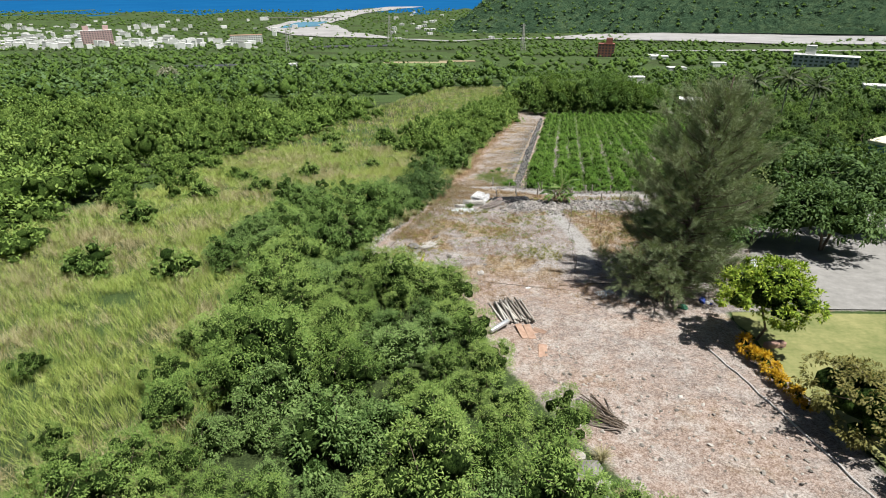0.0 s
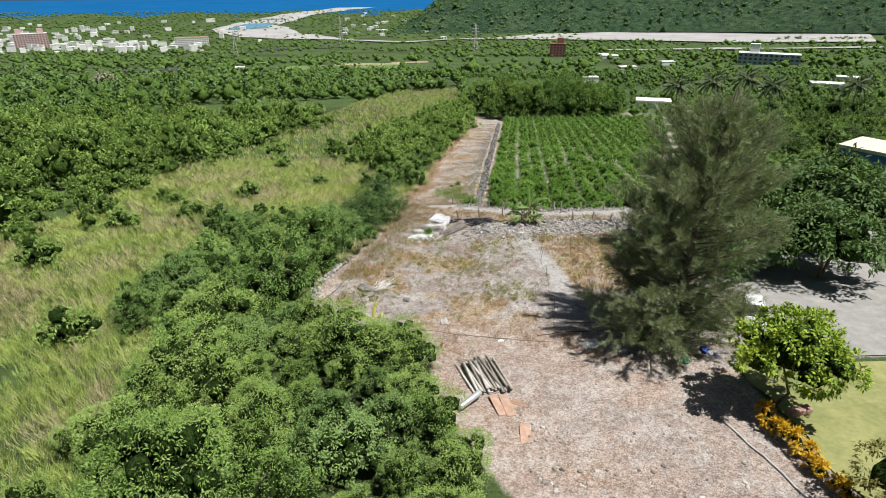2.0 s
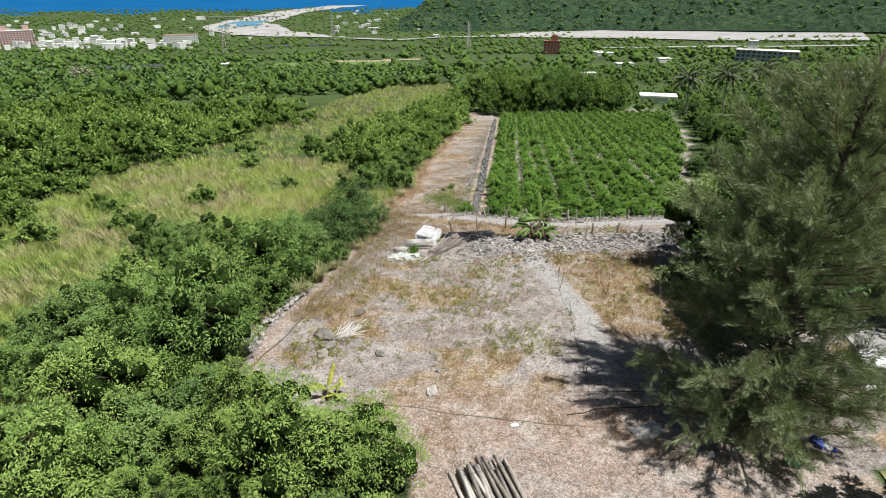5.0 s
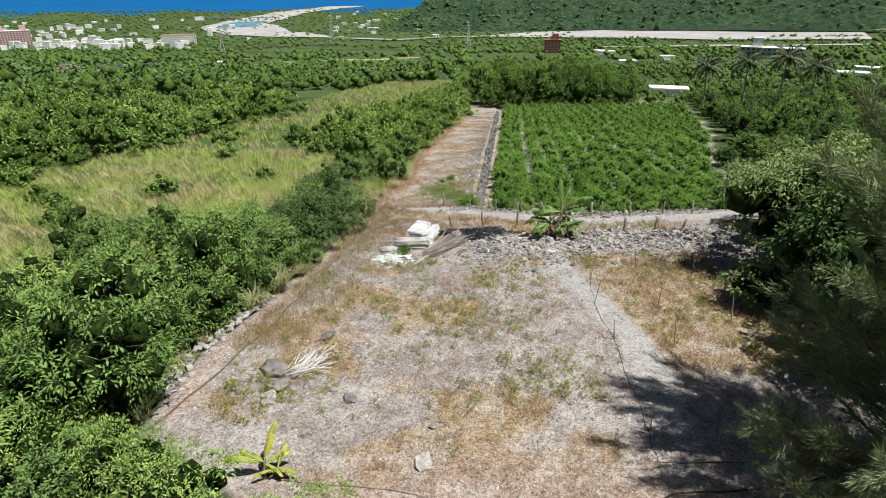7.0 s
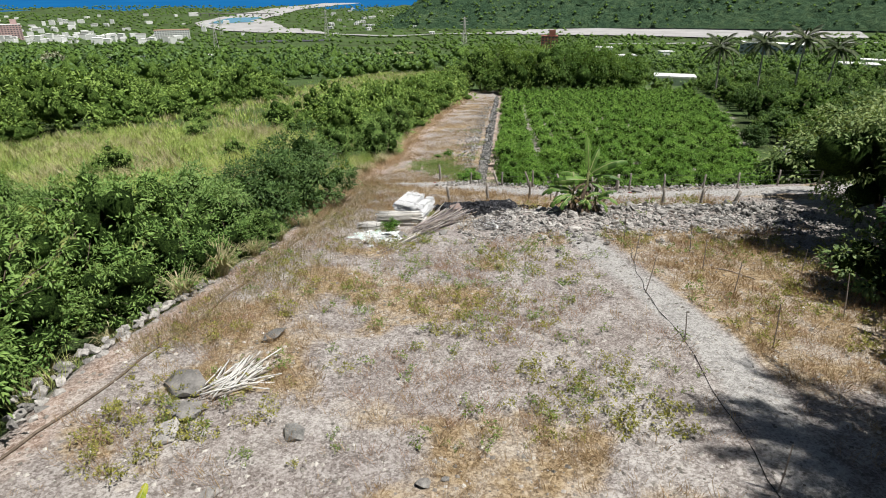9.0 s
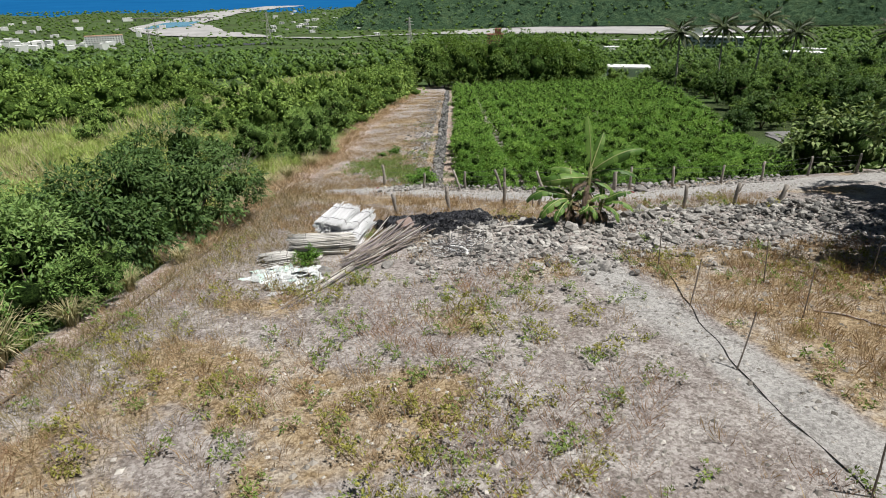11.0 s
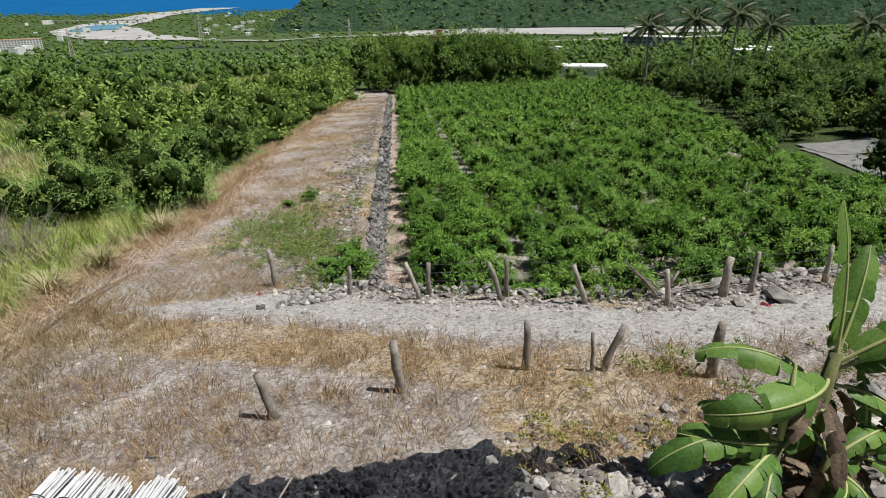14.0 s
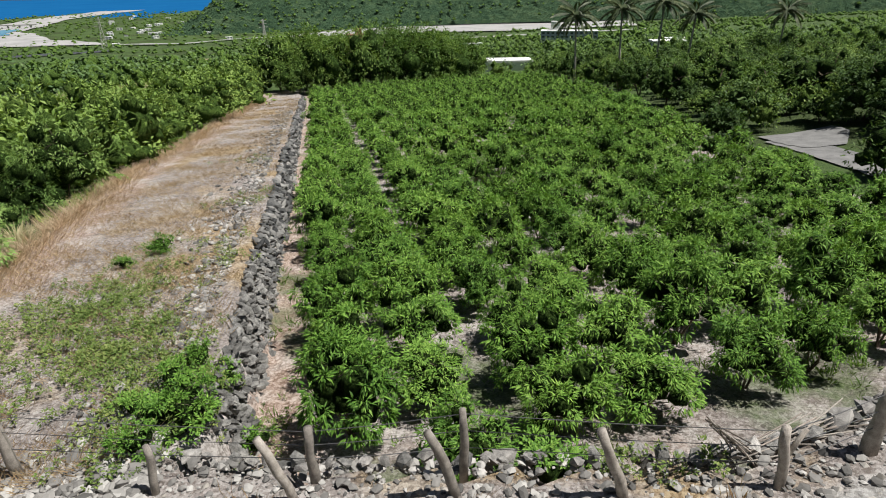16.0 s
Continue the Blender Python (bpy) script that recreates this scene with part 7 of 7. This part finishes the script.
M_CREAM = plain("cream_roof", (0.62, 0.58, 0.40), (0.76, 0.72, 0.54), 0.6)
M_LILAC = plain("lilac_facade", (0.30, 0.32, 0.46), (0.42, 0.44, 0.56), 0.2)
M_BROWNROOF = plain("brown_facade", (0.34, 0.20, 0.13), (0.46, 0.30, 0.22), 0.2)


def box_mesh(name, sx, sy, sz, mat, cx=0, cy=0, z0=0):
    v = [(cx + a * sx / 2, cy + b * sy / 2, z0 + c * sz) for c in (0, 1) for a, b in ((-1, -1), (1, -1), (1, 1), (-1, 1))]
    f = [(3, 2, 1, 0), (4, 5, 6, 7), (0, 1, 5, 4), (1, 2, 6, 5), (2, 3, 7, 6), (3, 0, 4, 7)]
    return mesh_np(name, v, f, mat)


def building(name, label, x, y, rz, sx, sy, floors, mat, bays, storey=3.3, roof=None, category="building", z=None):
    """A house block: walls, a roof slab with a parapet and, towards the viewer, rows of windows."""
    root = tagged(new(name), label, category)
    h = floors * storey
    part("wall", box_mesh("wall", sx, sy, h + 4, mat, z0=-4), root)
    part("roof", box_mesh("roof", sx + 0.5, sy + 0.5, 0.5, roof or M_WHITE, z0=h), root)
    if bays:
        pane = box_mesh("window", sx / bays * 0.55, 0.12, storey * 0.5, M_GLASS)
        for k in range(floors):
            for i in range(bays):
                w = part("window", pane, root)
                w.location = (-sx / 2 + (i + 0.5) * sx / bays, -sy / 2 - 0.05, k * storey + storey * 0.3)
    root.matrix_basis = Matrix.LocRotScale((x, y, gz(x, y) if z is None else z), Euler((0, 0, radians(rz))), None)
    return root


def tower_on(root, sx, sy, h, x, y, z0, mat):
    part("roof_tower", box_mesh("roof_tower", sx, sy, h, mat, x, y, z0), root)


b = building("hotel", "large pink hotel block with rows of windows", -940, 1722, 28, 76, 24, 8, M_PINK, 12, 4.6)
tower_on(b, 14, 12, 12, -24, 0, 36.5, M_PINK)
tower_on(b, 14, 12, 12, 24, 0, 36.5, M_PINK)
b = building("hospital", "long white block with a brown upper front", -536, 1727, 17, 84, 22, 5, M_WHITE, 14, 4.5, M_BROWNROOF)
building("red_building", "dark red brick building among trees", 270, 1031, -14, 26, 16, 5, M_REDBRICK, 5, 4.2, M_REDBRICK)
tower_on(bpy.data.objects["red_building"], 10, 10, 9, 4, 0, 21, M_REDBRICK)
b = building("school", "long pale lilac building with rows of windows", 378, 613, -32, 56, 14, 3, M_LILAC, 12, 3.6)
tower_on(b, 9, 8, 9, -14, 0, 10.8, M_WHITE)
building("pump_house", "small white block house among fields", -160, 661, 8, 10, 8, 1, M_WHITE, 2, 4.0, category="house")
building("farm_shed", "low farm shed with a white roof", 95, 226, -20, 12, 6, 1, M_WHITE, 0, 2.6, category="shed")
building("farm_house", "small house with cream roof and blue wall", 76.5, 97, 30, 8, 7, 1, M_BLUE, 2, 4.2, M_CREAM, "house")
for x, y, w, rz in ((212, 560, 16, 5), (300, 860, 22, -10), (330, 980, 18, -5), (120, 380, 9, 0), (250, 330, 12, -30), (205, 285, 14, -25), (285, 640, 14, 0)):
    building("long_shed", "low white-roofed shed among trees", x, y, rz, w, w * 0.5, 1, M_WHITE, 0, 4.0, category="shed")

rng = np.random.default_rng(701)
for i in range(300):
    if i < 110:
        y = rng.uniform(1450, 1850)
        x = rng.uniform(-0.74, -0.30) * y
    elif i < 270:
        y = 1720 + 900 * rng.random() ** 1.4
        x = (-0.76 + 0.34 * rng.random() ** 1.3 + 0.03 * math.sin(y * 0.011)) * y
    else:
        y = rng.uniform(1900, 2950)
        x = rng.uniform(-0.7, 0.0) * y
    w = rng.uniform(9, 24)
    building("town_house", "white town house with flat roof", x, y, rng.uniform(-10, 40), w, w * 0.7, int(rng.integers(1, 5)), M_WHITE, 0, 3.3, None if rng.random() < 0.7 else M_CONCRETE, "house")["group"] = "white town houses"
for i in range(26):
    x, y = -60 + rng.normal() * 90, 2600 + rng.normal() * 300
    building("village_house", "small pale house below the mountain", x, y, rng.uniform(-10, 40), 18, 12, 2, M_WHITE, 2, 3.5, None, "house")["group"] = "village houses"

# river bridge
bridge = tagged(new("bridge"), "long low concrete bridge over the river", "bridge")
part("deck", box_mesh("deck", 330, 9, 3, M_CONCRETE, z0=12), bridge)
for i in range(9):
    part("pier", box_mesh("pier", 4, 6, 14, M_CONCRETE, cx=-150 + i * 37, z0=-2), bridge)
bridge.matrix_basis = Matrix.LocRotScale((-620, 2860, gz(-620, 2860)), Euler((0, 0, radians(-4))), None)


# power pylons
def pylon(x, y, h):
    root = tagged(new("power_pylon"), "steel lattice power pylon among fields", "pylon", "power pylons")
    q = Pile()
    for sx, sy in ((-1, -1), (1, -1), (1, 1), (-1, 1)):
        q.add(*tube([(sx * h * 0.09, sy * h * 0.09, 0), (sx * h * 0.03, sy * h * 0.03, h * 0.6), (sx * h * 0.012, sy * h * 0.012, h)], 0.5, 4))
    for k in range(9):
        a, b2 = k / 9, (k + 1) / 9
        wa, wb = h * (0.09 - 0.075 * a), h * (0.09 - 0.075 * b2)
        for s in (-1, 1):
            q.add(*tube([(-wa, s * wa, a * h), (wb, s * wb, b2 * h)], 0.28, 3))
            q.add(*tube([(s * wa, wa, a * h), (s * wb, -wb, b2 * h)], 0.28, 3))
    part("mast", q.mesh("mast", M_PIPE), root)
    for z, w in ((0.72, 0.17), (0.83, 0.14), (0.94, 0.11)):
        part("crossarm", mesh_np("crossarm", *tube([(-w * h, 0, z * h), (0, 0, z * h + 0.6), (w * h, 0, z * h)], 0.4, 4), M_PIPE), root)
    root.matrix_basis = Matrix.LocRotScale((x, y, gz(x, y)), Euler((0, 0, 0.3)), None)


for x, y, h in ((-311, 1262, 46), (-147, 1769, 70), (169, 1318, 52), (-480, 2000, 50)):
    pylon(x, y, h)

# dark net houses in the fields
M_NETROOF = plain("net_roof", (0.03, 0.032, 0.038), (0.09, 0.095, 0.105), 0.3, rough=0.7)
for x, y, w, d, rz in ((-112, 158, 22, 9, 14), (-122, 180, 24, 9, 14), (-128, 205, 20, 10, 12), (-260, 1490, 90, 40, 10), (-150, 1540, 70, 36, 10), (-330, 520, 40, 16, 10), (-215, 480, 34, 10, 8), (-70, 470, 40, 6, 5), (-260, 690, 60, 14, 10)):
    root = tagged(new("net_house"), "low growing shed under dark shade net", "net house", "net houses")
    part("net_roof", box_mesh("net_roof", w, d, 0.15, M_NETROOF, z0=2.4), root)
    for sx in (-1, 0, 1):
        for sy in (-1, 1):
            part("post", box_mesh("post", 0.12, 0.12, 2.4 + 1.0, M_GREYWOOD, sx * (w / 2 - 0.1), sy * (d / 2 - 0.1), -1.0), root)
    root.matrix_basis = Matrix.LocRotScale((x, y, gz(x, y)), Euler((0, 0, radians(rz))), None)

# open fields on the plain
M_FIELD = plain("green_field", (0.09, 0.16, 0.04), (0.16, 0.24, 0.07), 0.05, bumpy=0)
M_TANFIELD = plain("dry_field", (0.30, 0.24, 0.14), (0.44, 0.37, 0.24), 0.05, bumpy=0)
for x, y, w, d, mat, lab in ((-60, 640, 130, 130, M_FIELD, "green crop field on the plain"), (-30, 760, 90, 60, M_TANFIELD, "dry tan field on the plain"), (-150, 560, 60, 50, M_FIELD, "green crop field on the plain"), (20, 830, 50, 40, M_TANFIELD, "dry tan field on the plain"), (-210, 840, 90, 60, M_FIELD, "green crop field on the plain")):
    ribbon("field", [((x - w / 2, y + k * d / 3), (x + w / 2, y + k * d / 3 + 8)) for k in range(4)], 0.8, mat, lab, "field")
